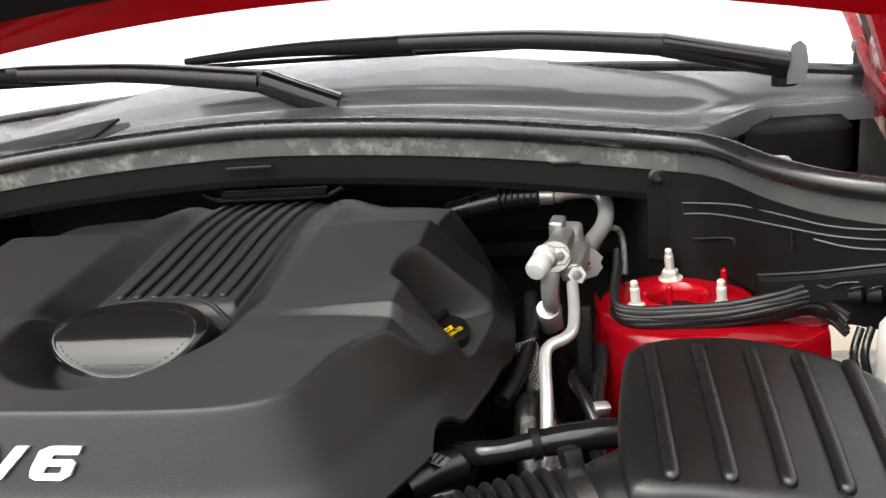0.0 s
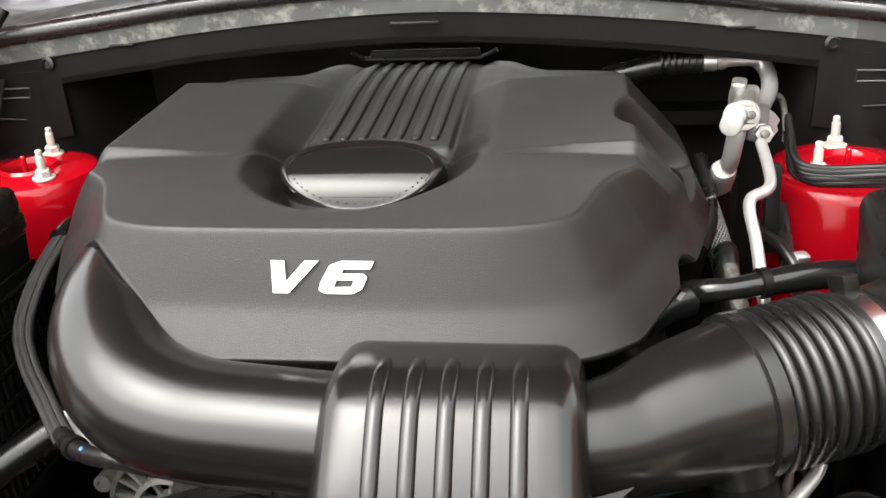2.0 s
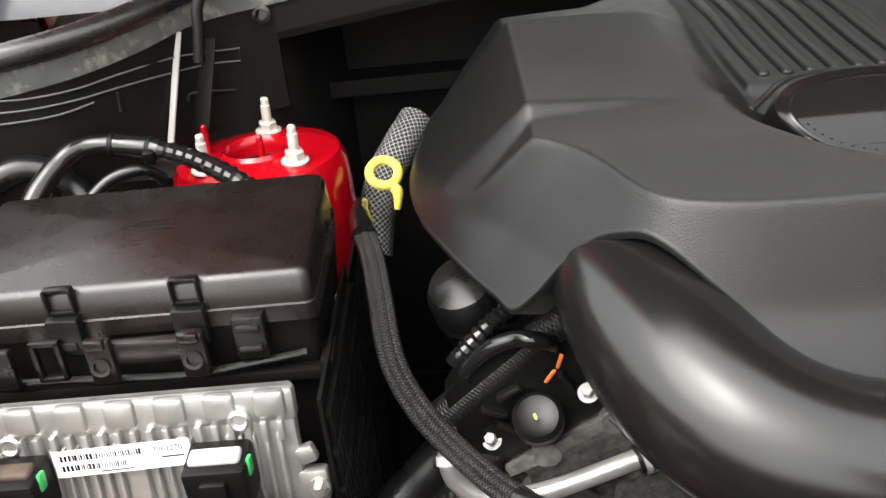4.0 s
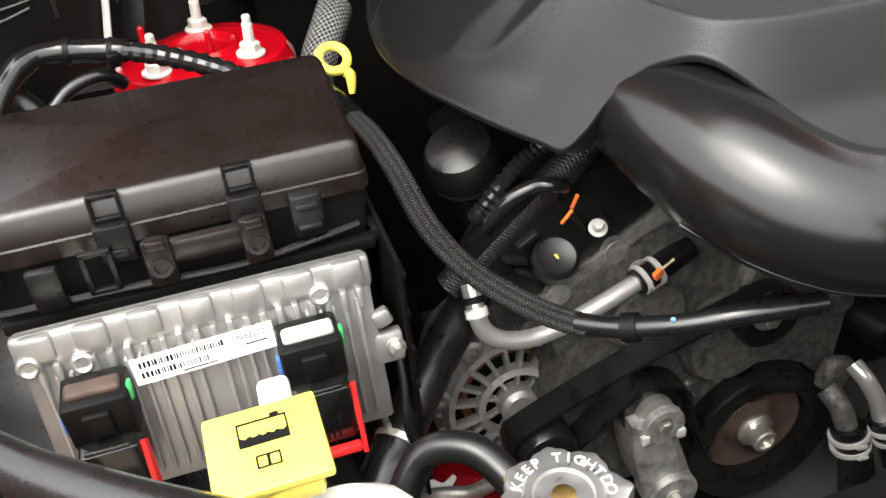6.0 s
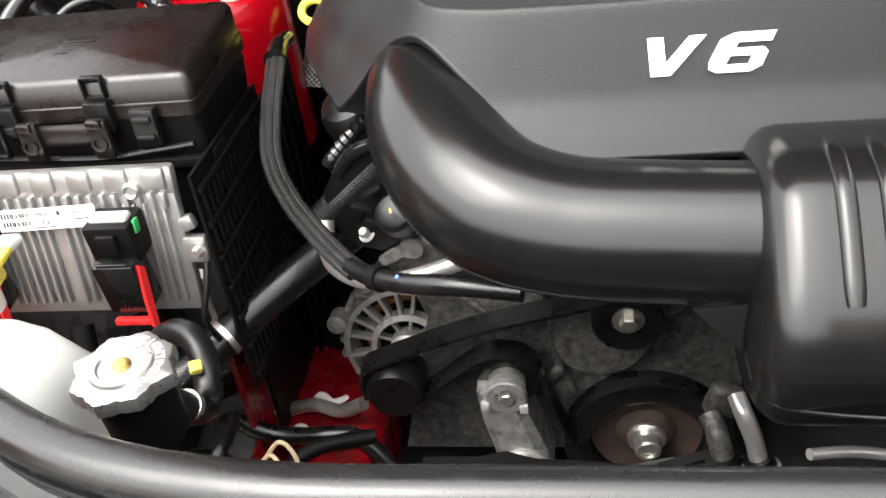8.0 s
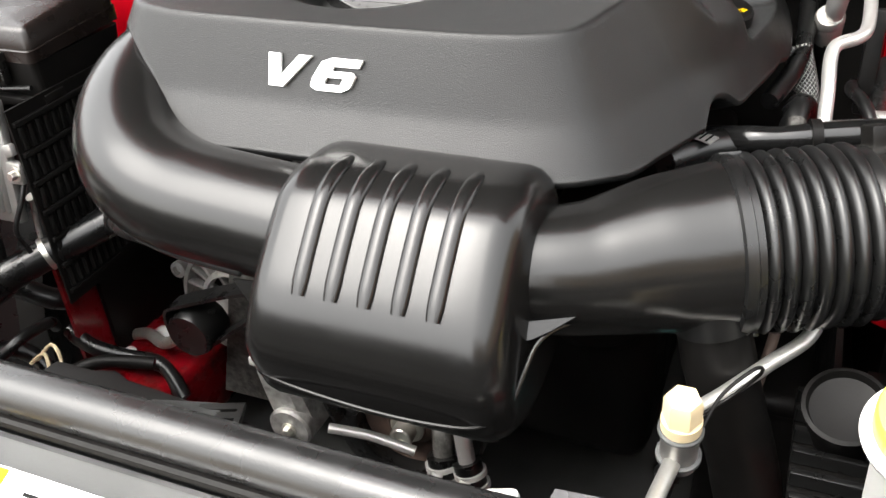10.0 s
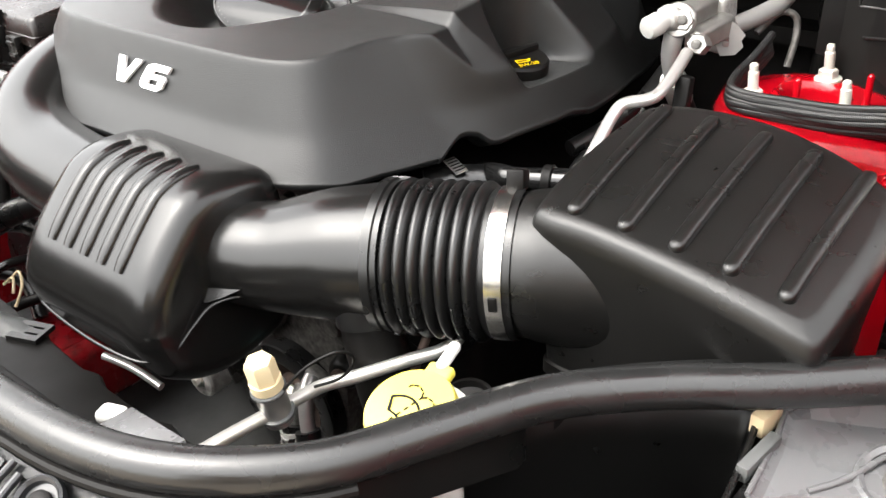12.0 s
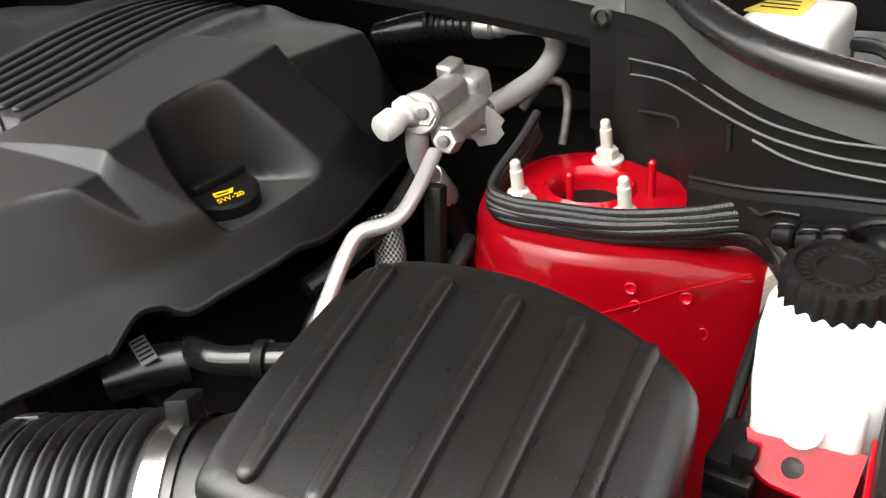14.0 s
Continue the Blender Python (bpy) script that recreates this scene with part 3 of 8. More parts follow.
TRIM = [
    (0.0015, -0.0945), (0.0806, -0.0940), (0.1500, -0.0910), (0.2079, -0.0807), (0.2455, -0.0560), (0.2681, -0.0114), (0.2847, 0.0276), (0.2881, 0.0364), (0.2897, 0.0403), (0.2899, 0.0658), (0.2982, 0.0826),
    (0.3096, 0.0951), (0.3182, 0.1225), (0.3253, 0.1497), (0.3302, 0.1728), (0.3334, 0.1941), (0.3394, 0.2300), (0.3373, 0.2900), (0.3243, 0.3850), (0.2982, 0.4550), (0.2108, 0.5220), (0.1004, 0.5400),
    (0.0000, 0.5450), (-0.1004, 0.5400), (-0.2108, 0.5220), (-0.3092, 0.4550), (-0.3373, 0.3850), (-0.3514, 0.2900), (-0.3514, 0.2200), (-0.3420, 0.1605), (-0.3266, 0.1137), (-0.3051, 0.0646), (-0.2888, 0.0319),
    (-0.2782, 0.0117), (-0.2624, 0.0062), (-0.2445, 0.0055), (-0.2251, -0.0038), (-0.2074, -0.0208), (-0.1896, -0.0385), (-0.1693, -0.0536), (-0.1475, -0.0666), (-0.1271, -0.0834), (-0.0996, -0.0938), (-0.0532, -0.0945),
]


def engine_cover():
    cover = thing("engine_cover", "black grained plastic engine cover with ribbed centre valley", "engine cover", (0, 0.2, 0.87))
    rim = spline([(x, y, 0) for x, y in TRIM], 16, closed=True)
    c = V(0, 0.19, 0)
    rings = []
    steps = [1 - (1 - i / 190) ** 1.2 for i in range(1, 191)]
    for s in steps:
        ring = []
        for p in rim:
            q = c + (p - c) * s
            ring.append(V(q.x, q.y, cover_height(q.x, q.y)))
        rings.append(ring)
    for dz, pull in ((-0.0008, 1.003), (-0.0022, 1.0042), (-0.0045, 1.0035), (-0.006, 1.001), (-0.007, 0.998), (-0.008, 0.985), (-0.012, 0.96), (-0.016, 0.93)):
        rings.append([V(c.x + (q.x - c.x) * pull, c.y + (q.y - c.y) * pull, q.z + dz) for q in rings[189]])
    bm = bmesh.new()
    loft(bm, rings, caps=False)
    first = [v for v in bm.verts][: len(rim)]
    bm.faces.new(first)
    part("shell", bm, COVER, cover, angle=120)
    # ribs in the valley
    for i in range(7):
        x = -0.057 + 0.019 * i
        pts = [(x * (1 + 0.04 * t), 0.196 + 0.29 * t, cover_height(x, 0.196 + 0.29 * t) + 0.0005) for t in [k / 8 for k in range(9)]]
        part("rib", ridge(pts, 0.0052, 0.0036), COVER, cover, angle=60)
    # oval badge: a tilted plug with a bent glossy face, lip and rounded shoulder
    tip = Matrix(((1, 0, 0, 0), (0, 0.862, -0.507, 0.1010), (0, 0.507, 0.862, 0.987), (0, 0, 0, 1)))
    turns = [2 * math.pi * j / 72 for j in range(72)]

    def face(g, lift):
        return [tip @ V(0.0695 * g * math.cos(a), 0.0380 * g * math.sin(a), lift + 0.005 - 0.012 * (g * math.sin(a)) ** 2) for a in turns]

    bm = bmesh.new()
    loft(bm, [face(g, 0.0) for g in (0.995, 0.93, 0.85, 0.75, 0.62, 0.48, 0.34, 0.2, 0.06)])
    foot = [V(0.0785 * math.cos(a), 0.126 + 0.060 * math.sin(a), 0.952) for a in turns]
    shoulder = []
    edge = face(1.06, -0.0008)
    for k in range(1, 9):
        t = k / 8
        shoulder.append([p * (1 - t) + q * t + V(0.0035 * math.cos(a), 0, (0.008 + 0.010 * max(math.sin(a), 0)) * (t * (1 - t)) ** 0.6 * 2) for p, q, a in zip(edge, foot, turns)])
    bc = bmesh.new()
    loft(bc, [face(0.99, -0.001), face(1.0, 0.0010), face(1.02, 0.0014), face(1.045, 0.0004), edge] + shoulder, caps=False)
    collar = part("badge_collar", bc, DUCT, cover, angle=60)
    part("oval_badge", bm, BADGE, collar, "gloss black bent oval badge", angle=60)
    for k in range(19):
        a = radians(200 + 140 * k / 18)
        u, v = 0.0695 * 0.93 * math.cos(a), 0.0380 * 0.90 * math.sin(a)
        part("print_bar", boxed((0, 0, 0), (0.0022, 0.0014, 0.0003), tip @ pose(u, v, 0.0050 - 0.012 * (0.90 * math.sin(a)) ** 2, 0, 0, math.degrees(a) + 90)), LID, collar)
    arc = [V(0.086 * math.cos(a), 0.128 + 0.063 * math.sin(a), 0) for a in (radians(18 + 144 * k / 16) for k in range(17))]
    part("bowl_ridge", tubed([V(p.x, p.y, cover_height(p.x, p.y) + 0.0005) for p in arc], 0.0026, seg=8, n=3), COVER, cover)
    # silver letters
    lm = lambda x0: Matrix.Translation((x0, -0.0606, 0.9575)) @ pose(0, 0, 0, 65, 0, 0)
    sh = 0.22
    h = 0.0128
    vpts = [(-0.020, h), (-0.0095, h), (-0.0045, -h * 0.35), (0.0075, h), (0.0185, h), (0.0005, -h), (-0.0125, -h)]
    vpts = [(x + sh * y, y) for x, y in vpts]
    part("letter", slabbed(vpts, lm(-0.021), 0.003), SILVER, cover, "silver letter V")
    six = [(0.020, h), (-0.006, h), (-0.0145, h * 0.72), (-0.019, -h * 0.35), (-0.0185, -h * 0.8), (-0.013, -h), (0.009, -h), (0.0155, -h * 0.72), (0.0175, -h * 0.02), (0.014, h * 0.22), (-0.004, h * 0.22), (-0.0028, h * 0.50), (0.0185, h * 0.50)]
    hole = [(-0.0062, -h * 0.18), (0.0078, -h * 0.18), (0.0066, -h * 0.60), (-0.0082, -h * 0.60)]
    six, hole = [(x + sh * y, y) for x, y in six], [(x + sh * y, y) for x, y in hole]
    part("letter", slabbed(six, lm(0.022), 0.003, [hole]), SILVER, cover, "silver numeral 6")
    return cover


cover = engine_cover()


def oil_cap():
    cap = thing("oil_filler_cap", "black oil filler cap with yellow print in its pocket", "filler cap", (0.279, 0.185, 0.92))
    f = axis((0.279, 0.186, 0.940), (0.14, -0.08, 1))
    bm = bmesh.new()
    lathe(bm, [(0.027, -0.02), (0.027, 0.010), (0.025, 0.0125), (0.001, 0.0128)], f, 40)
    part("cap_body", bm, BLACK, cap)
    part("grip", boxed((0, 0, 0), (0.048, 0.007, 0.010), f @ pose(0, 0.008, 0.014, 0, 0, 14), 0.0025), BLACK, cap)
    words("5W-20", f @ pose(-0.001, -0.0165, 0.0131, 0, 0, 4), 0.0078, YELLOWINK, cap)
    part("can_symbol", slabbed([(-0.008, -0.003), (0.006, -0.003), (0.009, 0.003), (0.004, 0.002), (-0.004, 0.003), (-0.008, 0.003)], f @ pose(-0.003, -0.008, 0.0129), 0.0003, [[(-0.006, -0.0015), (0.004, -0.0015), (0.004, 0.001), (-0.006, 0.001)]]), YELLOWINK, cap, "yellow printed oil can symbol")
    return cap


oil_cap()


# ---- air filter box ----
def airbox_top(x, y):
    u, v = (x - 0.446) / 0.213, (y + 0.08) / 0.20
    a = 0.931 + (0.909 - 0.931) * u
    b = 0.962 + (0.937 - 0.962) * u
    return a + (b - a) * v + 0.030 * u * (1 - u) + 0.018 * v * (1 - v)


def air_filter_box():
    ab = thing("air_filter_box", "black plastic air filter box with five moulded ribs", "air filter box", (0.55, 0.02, 0.70))
    edge = [(0.4455, -0.044), (0.458, -0.0580), (0.50, -0.0605), (0.55, -0.0635), (0.62, -0.0665), (0.646, -0.0670), (0.656, -0.0650), (0.6605, -0.056), (0.663, -0.03), (0.665, 0.02), (0.662, 0.085), (0.652, 0.108), (0.61, 0.128), (0.55, 0.138), (0.49, 0.132), (0.458, 0.118), (0.449, 0.098), (0.443, 0.02)]
    rim = spline([(x, y, 0) for x, y in edge], 8, closed=True)
    c = V(0.555, 0.025, 0)
    rings = []
    for s in (0.05, 0.2, 0.4, 0.6, 0.75, 0.86, 0.90):
        rings.append([V(c.x + (p.x - c.x) * s, c.y + (p.y - c.y) * s, airbox_top(c.x + (p.x - c.x) * s, c.y + (p.y - c.y) * s)) for p in rim])
    for s, dz in ((0.940, -0.0004), (0.958, -0.0016), (0.974, -0.0036), (0.987, -0.0064), (0.996, -0.0100), (1.0, -0.0140), (1.0, -0.0165)):
        rings.append([V(c.x + (p.x - c.x) * s, c.y + (p.y - c.y) * s, airbox_top(p.x, p.y) + dz) for p in rim])
    # the walls draw in under the lid, most where the seal passes below the corner
    tuck = lambda p: 1 - 0.08 * smooth_step(0.56, 0.645, p.x) * smooth_step(0.02, -0.06, p.y)
    for k, z in ((0.95, 0.868), (0.93, 0.85), (0.90, 0.80)):
        rings.append([V(c.x + (p.x - c.x) * k * tuck(p), c.y + (p.y - c.y) * k * tuck(p), z) for p in rim])
    bm = bmesh.new()
    loft(bm, rings)
    lid = part("lid", bm, LID, ab, angle=70)
    for xe, xt in ((0.478, 0.471), (0.517, 0.511), (0.555, 0.553), (0.592, 0.591), (0.629, 0.630)):
        pts = []
        for k in range(11):
            t = k / 10
            x, y = xe + (xt - xe) * t, -0.044 + 0.151 * t
            pts.append((x, y, airbox_top(x, y) - 0.0012))
        part("rib", ridge(pts, 0.0060, 0.0072), LID, lid, angle=60)
    # lower case with its clipped flange
    bm = bmesh.new()
    rr = []
    for s, z in ((0.90, 0.805), (0.925, 0.803), (0.925, 0.792), (0.90, 0.79), (0.86, 0.60)):
        rr.append([V(c.x + (p.x - c.x) * s * tuck(p), c.y + (p.y - c.y) * s * tuck(p), z) for p in rim])
    loft(bm, rr)
    case = part("lower_case", bm, BLACK, ab)
    for y in (-0.04, 0.01, 0.06):
        bm = bmesh.new()
        box(bm, (0.676, y, 0.815), (0.012, 0.022, 0.035), None, 0.002)
        box(bm, (0.684, y, 0.825), (0.006, 0.014, 0.012), None, 0.001)
        part("clip", bm, BLACK, case)
    return ab


air_filter_box()


# ---- air intake duct with resonator ----
SECTION = [(-0.072, 0.880), (-0.078, 0.906), (-0.096, 0.921), (-0.137, 0.9265), (-0.164, 0.922), (-0.184, 0.909), (-0.222, 0.869), (-0.239, 0.836), (-0.240, 0.816), (-0.235, 0.799)]


def res_path():
    return spline([(0, y, z) for y, z in SECTION], 5)


def intake():
    it = thing("air_intake_duct", "black plastic intake duct with a ribbed resonator box", "intake duct", (0.1, -0.15, 0.74))
    top = res_path()
    low = spline([(0, -0.236, 0.802), (0, -0.222, 0.775), (0, -0.17, 0.752), (0, -0.10, 0.765), (0, -0.075, 0.81), (0, -0.070, 0.85), (0, -0.072, 0.885)], 5)
    sec = top + low[1:-1]
    n = len(sec)
    inward = []
    for i, p in enumerate(sec):
        d = (sec[(i + 2) % n] - sec[i - 2]).normalized()
        w = V(0, d.z, -d.y)
        inward.append(w if w.dot(V(0, -0.155, 0.85) - p) > 0 else -w)
    rings = []
    for k in range(-9, 10):
        t = abs(k) / 9
        if t > 0.55:
            a = (t - 0.55) / 0.45 * math.pi / 2
            out, inset = 0.072 + 0.0215 * math.sin(a), 0.024 * (1 - math.cos(a))
        else:
            out, inset = 0.072 * t / 0.55, 0.0
        ring = []
        for p, w in zip(sec, inward):
            flare = 1.0 + 0.06 * smooth_step(0.93, 0.80, p.z)
            q = p + w * inset
            ring.append(V(0.115 + math.copysign(out, k) * flare + 0.012 * (0.87 - p.z), q.y, q.z))
        rings.append(ring)
    bm = bmesh.new()
    loft(bm, rings)
    res = part("resonator_box", bm, DUCT, it, angle=50)
    path = [p for p in top]
    for i in range(5):
        x = 0.0655 + 0.0245 * i
        pts = [V(x + 0.012 * (0.9 - p.z), p.y, p.z) for p in path if p.y < -0.126 and p.z > 0.868]
        rr = [0.0040, 0.0056] + [0.0062] * (len(pts) - 3) + [0.0052]
        part("rib", tubed(pts, rr, seg=14, n=2, flat=0.62), DUCT, res)
    part("seam", tubed([(0.018, -0.120, 0.812), (0.017, -0.19, 0.802), (0.022, -0.224, 0.801), (0.045, -0.2365, 0.801), (0.115, -0.2425, 0.800), (0.170, -0.2410, 0.800), (0.198, -0.234, 0.801), (0.212, -0.218, 0.808), (0.2165, -0.198, 0.824), (0.221, -0.180, 0.836), (0.236, -0.161, 0.840), (0.262, -0.150, 0.838), (0.30, -0.134, 0.836)], 0.0016, seg=8, n=6), DUCT, res)
    # elbow to the throttle, at the other side
    line = [(0.06, -0.140, 0.864), (-0.02, -0.135, 0.866), (-0.09, -0.128, 0.868), (-0.137, -0.115, 0.876), (-0.168, -0.090, 0.888), (-0.188, -0.053, 0.901), (-0.198, -0.005, 0.912), (-0.200, 0.06, 0.915)]
    part("elbow", tubed(line, [0.047, 0.047, 0.048, 0.050, 0.051, 0.052, 0.052, 0.052], seg=36, n=8), DUCT, it, angle=70)
    seam = [(x + ox, y + oy, z + oz) for (x, y, z), (ox, oy, oz) in zip(line[1:6], ((0, -0.036, -0.031), (0, -0.037, -0.031), (-0.011, -0.036, -0.033), (-0.026, -0.031, -0.032), (-0.039, -0.016, -0.032)))]
    part("seam", tubed(seam, 0.0022, seg=8, n=6), DUCT, it)
    # cone toward the bellows
    cone = [(0.16, -0.132, 0.855), (0.205, -0.126, 0.855), (0.24, -0.113, 0.856), (0.282, -0.091, 0.861), (0.3207, -0.0725, 0.8642), (0.332, -0.068, 0.865)]
    part("cone", tubed(cone, [0.047, 0.0455, 0.048, 0.056, 0.0605, 0.0605], seg=36, n=6), DUCT, it, angle=70)
    # webs under the duct
    part("web", slabbed([(0, 0), (0.034, 0.002), (0.030, -0.030)], Matrix.Translation((-0.018, -0.180, 0.838)) @ pose(0, 0, 0, 70, 0, 0), 0.004), DUCT, it)
    part("web", slabbed([(-0.006, 0.004), (0.036, 0.010), (0.020, 0.000), (0.008, -0.006), (-0.006, -0.010)], Matrix.Translation((0.207, -0.176, 0.840)) @ pose(0, 0, 0, 55, 0, 14), 0.004), DUCT, it)
    return it


intake()


def bellows():
    be = thing("intake_hose", "black corrugated rubber intake hose with steel band clamp", "hose", (0.37, -0.08, 0.80))
    a, b = V(0.3207, -0.0725, 0.8642), V(0.4442, -0.0241, 0.8725)
    d = (b - a).normalized()
    f = axis(a, d)
    ln = (b - a).length
    prof = [(0.060, 0), (0.0645, 0.001), (0.0645, 0.008), (0.0625, 0.009), (0.0625, 0.0135)]
    n = 7
    for i in range(n):
        z = 0.014 + 0.0109 * i
        for k in range(9):
            t = k / 9
            prof.append((0.0578 + 0.0066 * math.sin(math.pi * t) ** 0.7, z + 0.0109 * t))
    z = 0.014 + 0.0109 * n
    prof += [(0.0578, z), (0.0598, z + 0.003), (0.0598, z + 0.026)]
    bm = bmesh.new()
    rings = [[f @ V(r * math.cos(t), r * math.sin(t), h) for t in (2 * math.pi * j / 48 for j in range(48))] for r, h in prof]
    loft(bm, rings, caps=False)
    part("bellows", bm, RUBBER, be, angle=60)
    zc = z + 0.0070
    inv = f.inverted()
    turn = lambda p: Matrix.Rotation(math.atan2((inv @ V(*p)).y, (inv @ V(*p)).x), 4, "Z")
    cl = part("band_clamp", lathed([(0.0600, zc), (0.0612, zc), (0.0612, zc + 0.013), (0.0600, zc + 0.013)], f, 56), STEEL, be, "bright steel worm-drive band clamp")
    part("clamp_slot", boxed((0, 0, 0), (0.004, 0.012, 0.007), f @ turn((0.440, -0.095, 0.871)) @ Matrix.Translation((0.0605, 0, zc + 0.0065)), 0.001), BLACK, cl)
    part("clamp_screw", boxed((0, 0, 0), (0.016, 0.022, 0.014), f @ turn((0.430, -0.005, 0.928)) @ Matrix.Translation((0.066, 0, zc + 0.010)), 0.002), BLACK, cl, "black clamp housing")
    for ang in (60, 235):
        part("tab", boxed((0, 0, 0), (0.004, 0.012, 0.016), f @ Matrix.Rotation(radians(ang), 4, "Z") @ Matrix.Translation((0.063, 0, 0.010)), 0.001), RUBBER, be)
    # spigot of the filter box, running into its front face
    bm = bmesh.new()
    end = f @ V(0, 0, zc + 0.012)
    tube(bm, [end, end + d * 0.012, end + d * 0.03, V(0.505, 0.012, 0.868), V(0.57, 0.045, 0.862)], [0.0565, 0.0575, 0.0605, 0.0680, 0.0680], seg=40, n=6)
    part("spigot", bm, LID, be)
    return be


bellows()


# ---- fuse box ----
def rect_ring(x0, x1, y0, y1, z, r=0.006, zb=None, n=4):
    """A rounded rectangle; zb: the height along its rear edge."""
    zb = z if zb is None else zb
    out = []
    for cx, cy, a0 in ((x1 - r, y0 + r, -90), (x1 - r, y1 - r, 0), (x0 + r, y1 - r, 90), (x0 + r, y0 + r, 180)):
        for k in range(n + 1):
            a = radians(a0 + 90 * k / n)
            x, y = cx + r * math.cos(a), cy + r * math.sin(a)
            out.append(V(x, y, z + (zb - z) * (y - y0) / (y1 - y0)))
    return out


def fuse_box():
    fb = thing("fuse_box", "dark brown-black plastic fuse box with a latched lid", "fuse box", (-0.55, 0.12, 0.74))
    x0, x1 = -0.70, -0.419
    bm = bmesh.new()
    loft(bm, [rect_ring(x0, x1 + 0.002, 0.046, 0.192, 0.886, 0.008, 0.892), rect_ring(x0, x1 + 0.002, 0.046, 0.192, 0.899, 0.008, 0.908), rect_ring(x0 + 0.0012, x1 + 0.0008, 0.0475, 0.191, 0.900, 0.008, 0.909),
              rect_ring(x0 + 0.003, x1 - 0.001, 0.0492, 0.190, 0.919, 0.007, 0.935), rect_ring(x0 + 0.006, x1 - 0.004, 0.053, 0.188, 0.9235, 0.006, 0.9395), rect_ring(x0 + 0.009, x1 - 0.007, 0.056, 0.185, 0.925, 0.005, 0.941), rect_ring(-0.57, -0.55, 0.11, 0.13, 0.9335, 0.005, 0.9345)])
    lid = part("lid", bm, FUSE, fb, angle=40)
    # moulded marks on the lid
    slope = math.degrees(math.atan2(0.016, 0.13))
    lm = Matrix.Translation((-0.548, 0.115, 0.9335)) @ pose(0, 0, 0, slope, 0, 0)
    part("moulded_mark", slabbed([(-0.017, 0.010), (0.017, 0.010), (0.012, 0.016), (-0.012, 0.016)], lm, 0.0010, [[(-0.0155, 0.0108), (0.0155, 0.0108), (0.0115, 0.0152), (-0.0115, 0.0152)]]), FUSE, lid)
    for i, (w, y) in enumerate(((0.030, 0.004), (0.024, -0.003), (0.016, -0.010), (0.014, -0.016))):
        part("moulded_mark", boxed((0, 0, 0), (w, 0.0022, 0.0012), lm @ pose(-0.004 * i, y, 0.0003)), FUSE, lid)
    bm = bmesh.new()
    loft(bm, [rect_ring(x0 + 0.01, x1 - 0.006, 0.056, 0.184, 0.74, 0.008), rect_ring(x0 + 0.006, x1 - 0.003, 0.052, 0.188, 0.85, 0.008), rect_ring(x0 + 0.004, x1, 0.049, 0.190, 0.886, 0.008)])
    body = part("case", bm, BLACK, fb)
    part("case_flange", boxed((-0.555, 0.045, 0.842), (0.27, 0.012, 0.010), None, 0.002), BLACK, body)
    for x in (-0.508, -0.599, -0.690):
        bm = bmesh.new()
        box(bm, (x, 0.0425, 0.891), (0.024, 0.010, 0.030), None, 0.002)
        box(bm, (x, 0.0405, 0.884), (0.016, 0.010, 0.008), None, 0.002)
        box(bm, (x, 0.0475, 0.9085), (0.022, 0.006, 0.003), None, 0.001)
        box(bm, (x, 0.0485, 0.926), (0.020, 0.007, 0.003), None, 0.001)
        for s in (-1, 1):
            box(bm, (x + s * 0.0095, 0.0475, 0.917), (0.0024, 0.008, 0.020), None, 0.001)
        part("latch", bm, DEEP, fb)
    for x in (-0.573, -0.506):
        bm = boxed((x, 0.0285, 0.876), (0.020, 0.008, 0.038), None, 0.003)
        box(bm, (x, 0.0265, 0.892), (0.014, 0.010, 0.008), None, 0.002)
        lathe(bm, [(0.0075, 0), (0.0075, 0.003), (0.0048, 0.003), (0.0042, 0.0005)], axis((x, 0.0248, 0.874), (0, -1, 0.1)), 18)
        part("mounting_lug", bm, FUSE, fb)
    part("mounting_bar", boxed((-0.540, 0.034, 0.879), (0.056, 0.010, 0.020), None, 0.004), FUSE, fb)
    bm = boxed((-0.4665, 0.041, 0.880), (0.024, 0.012, 0.036), None, 0.003)
    box(bm, (-0.4665, 0.036, 0.889), (0.018, 0.008, 0.006), None, 0.002)
    box(bm, (-0.4665, 0.036, 0.872), (0.018, 0.008, 0.006), None, 0.002)
    part("clip", bm, LID, fb)
    bm = bmesh.new()
    for dx, dz, w, h in ((0, 0.015, 0.022, 0.004), (0, -0.015, 0.022, 0.004), (-0.009, 0, 0.004, 0.034), (0.009, 0, 0.004, 0.034)):
        box(bm, (-0.6135 + dx, 0.034, 0.876 + dz), (w, 0.006, h), None, 0.001)
    part("clip", bm, LID, fb)
    bm = boxed((-0.650, 0.033, 0.872), (0.022, 0.008, 0.034), None, 0.003)
    part("clip", bm, LID, fb)
    part("case_edge", tubed([(-0.69, 0.040, 0.856), (-0.60, 0.038, 0.855), (-0.52, 0.036, 0.853), (-0.47, 0.040, 0.856), (-0.43, 0.046, 0.858)], 0.003, seg=8), LID, fb)
    bm = boxed((-0.417, 0.06, 0.845), (0.010, 0.03, 0.012), None, 0.002)
    part("clip", bm, BLACK, fb)
    part("tag", tubed([(-0.420, 0.150, 0.843), (-0.419, 0.152, 0.832), (-0.421, 0.144, 0.825), (-0.424, 0.134, 0.824)], [0.003, 0.0045, 0.006, 0.004], seg=10, flat=0.6), WHITE, fb, "small white plastic tag")
    return fb


fuse_box()


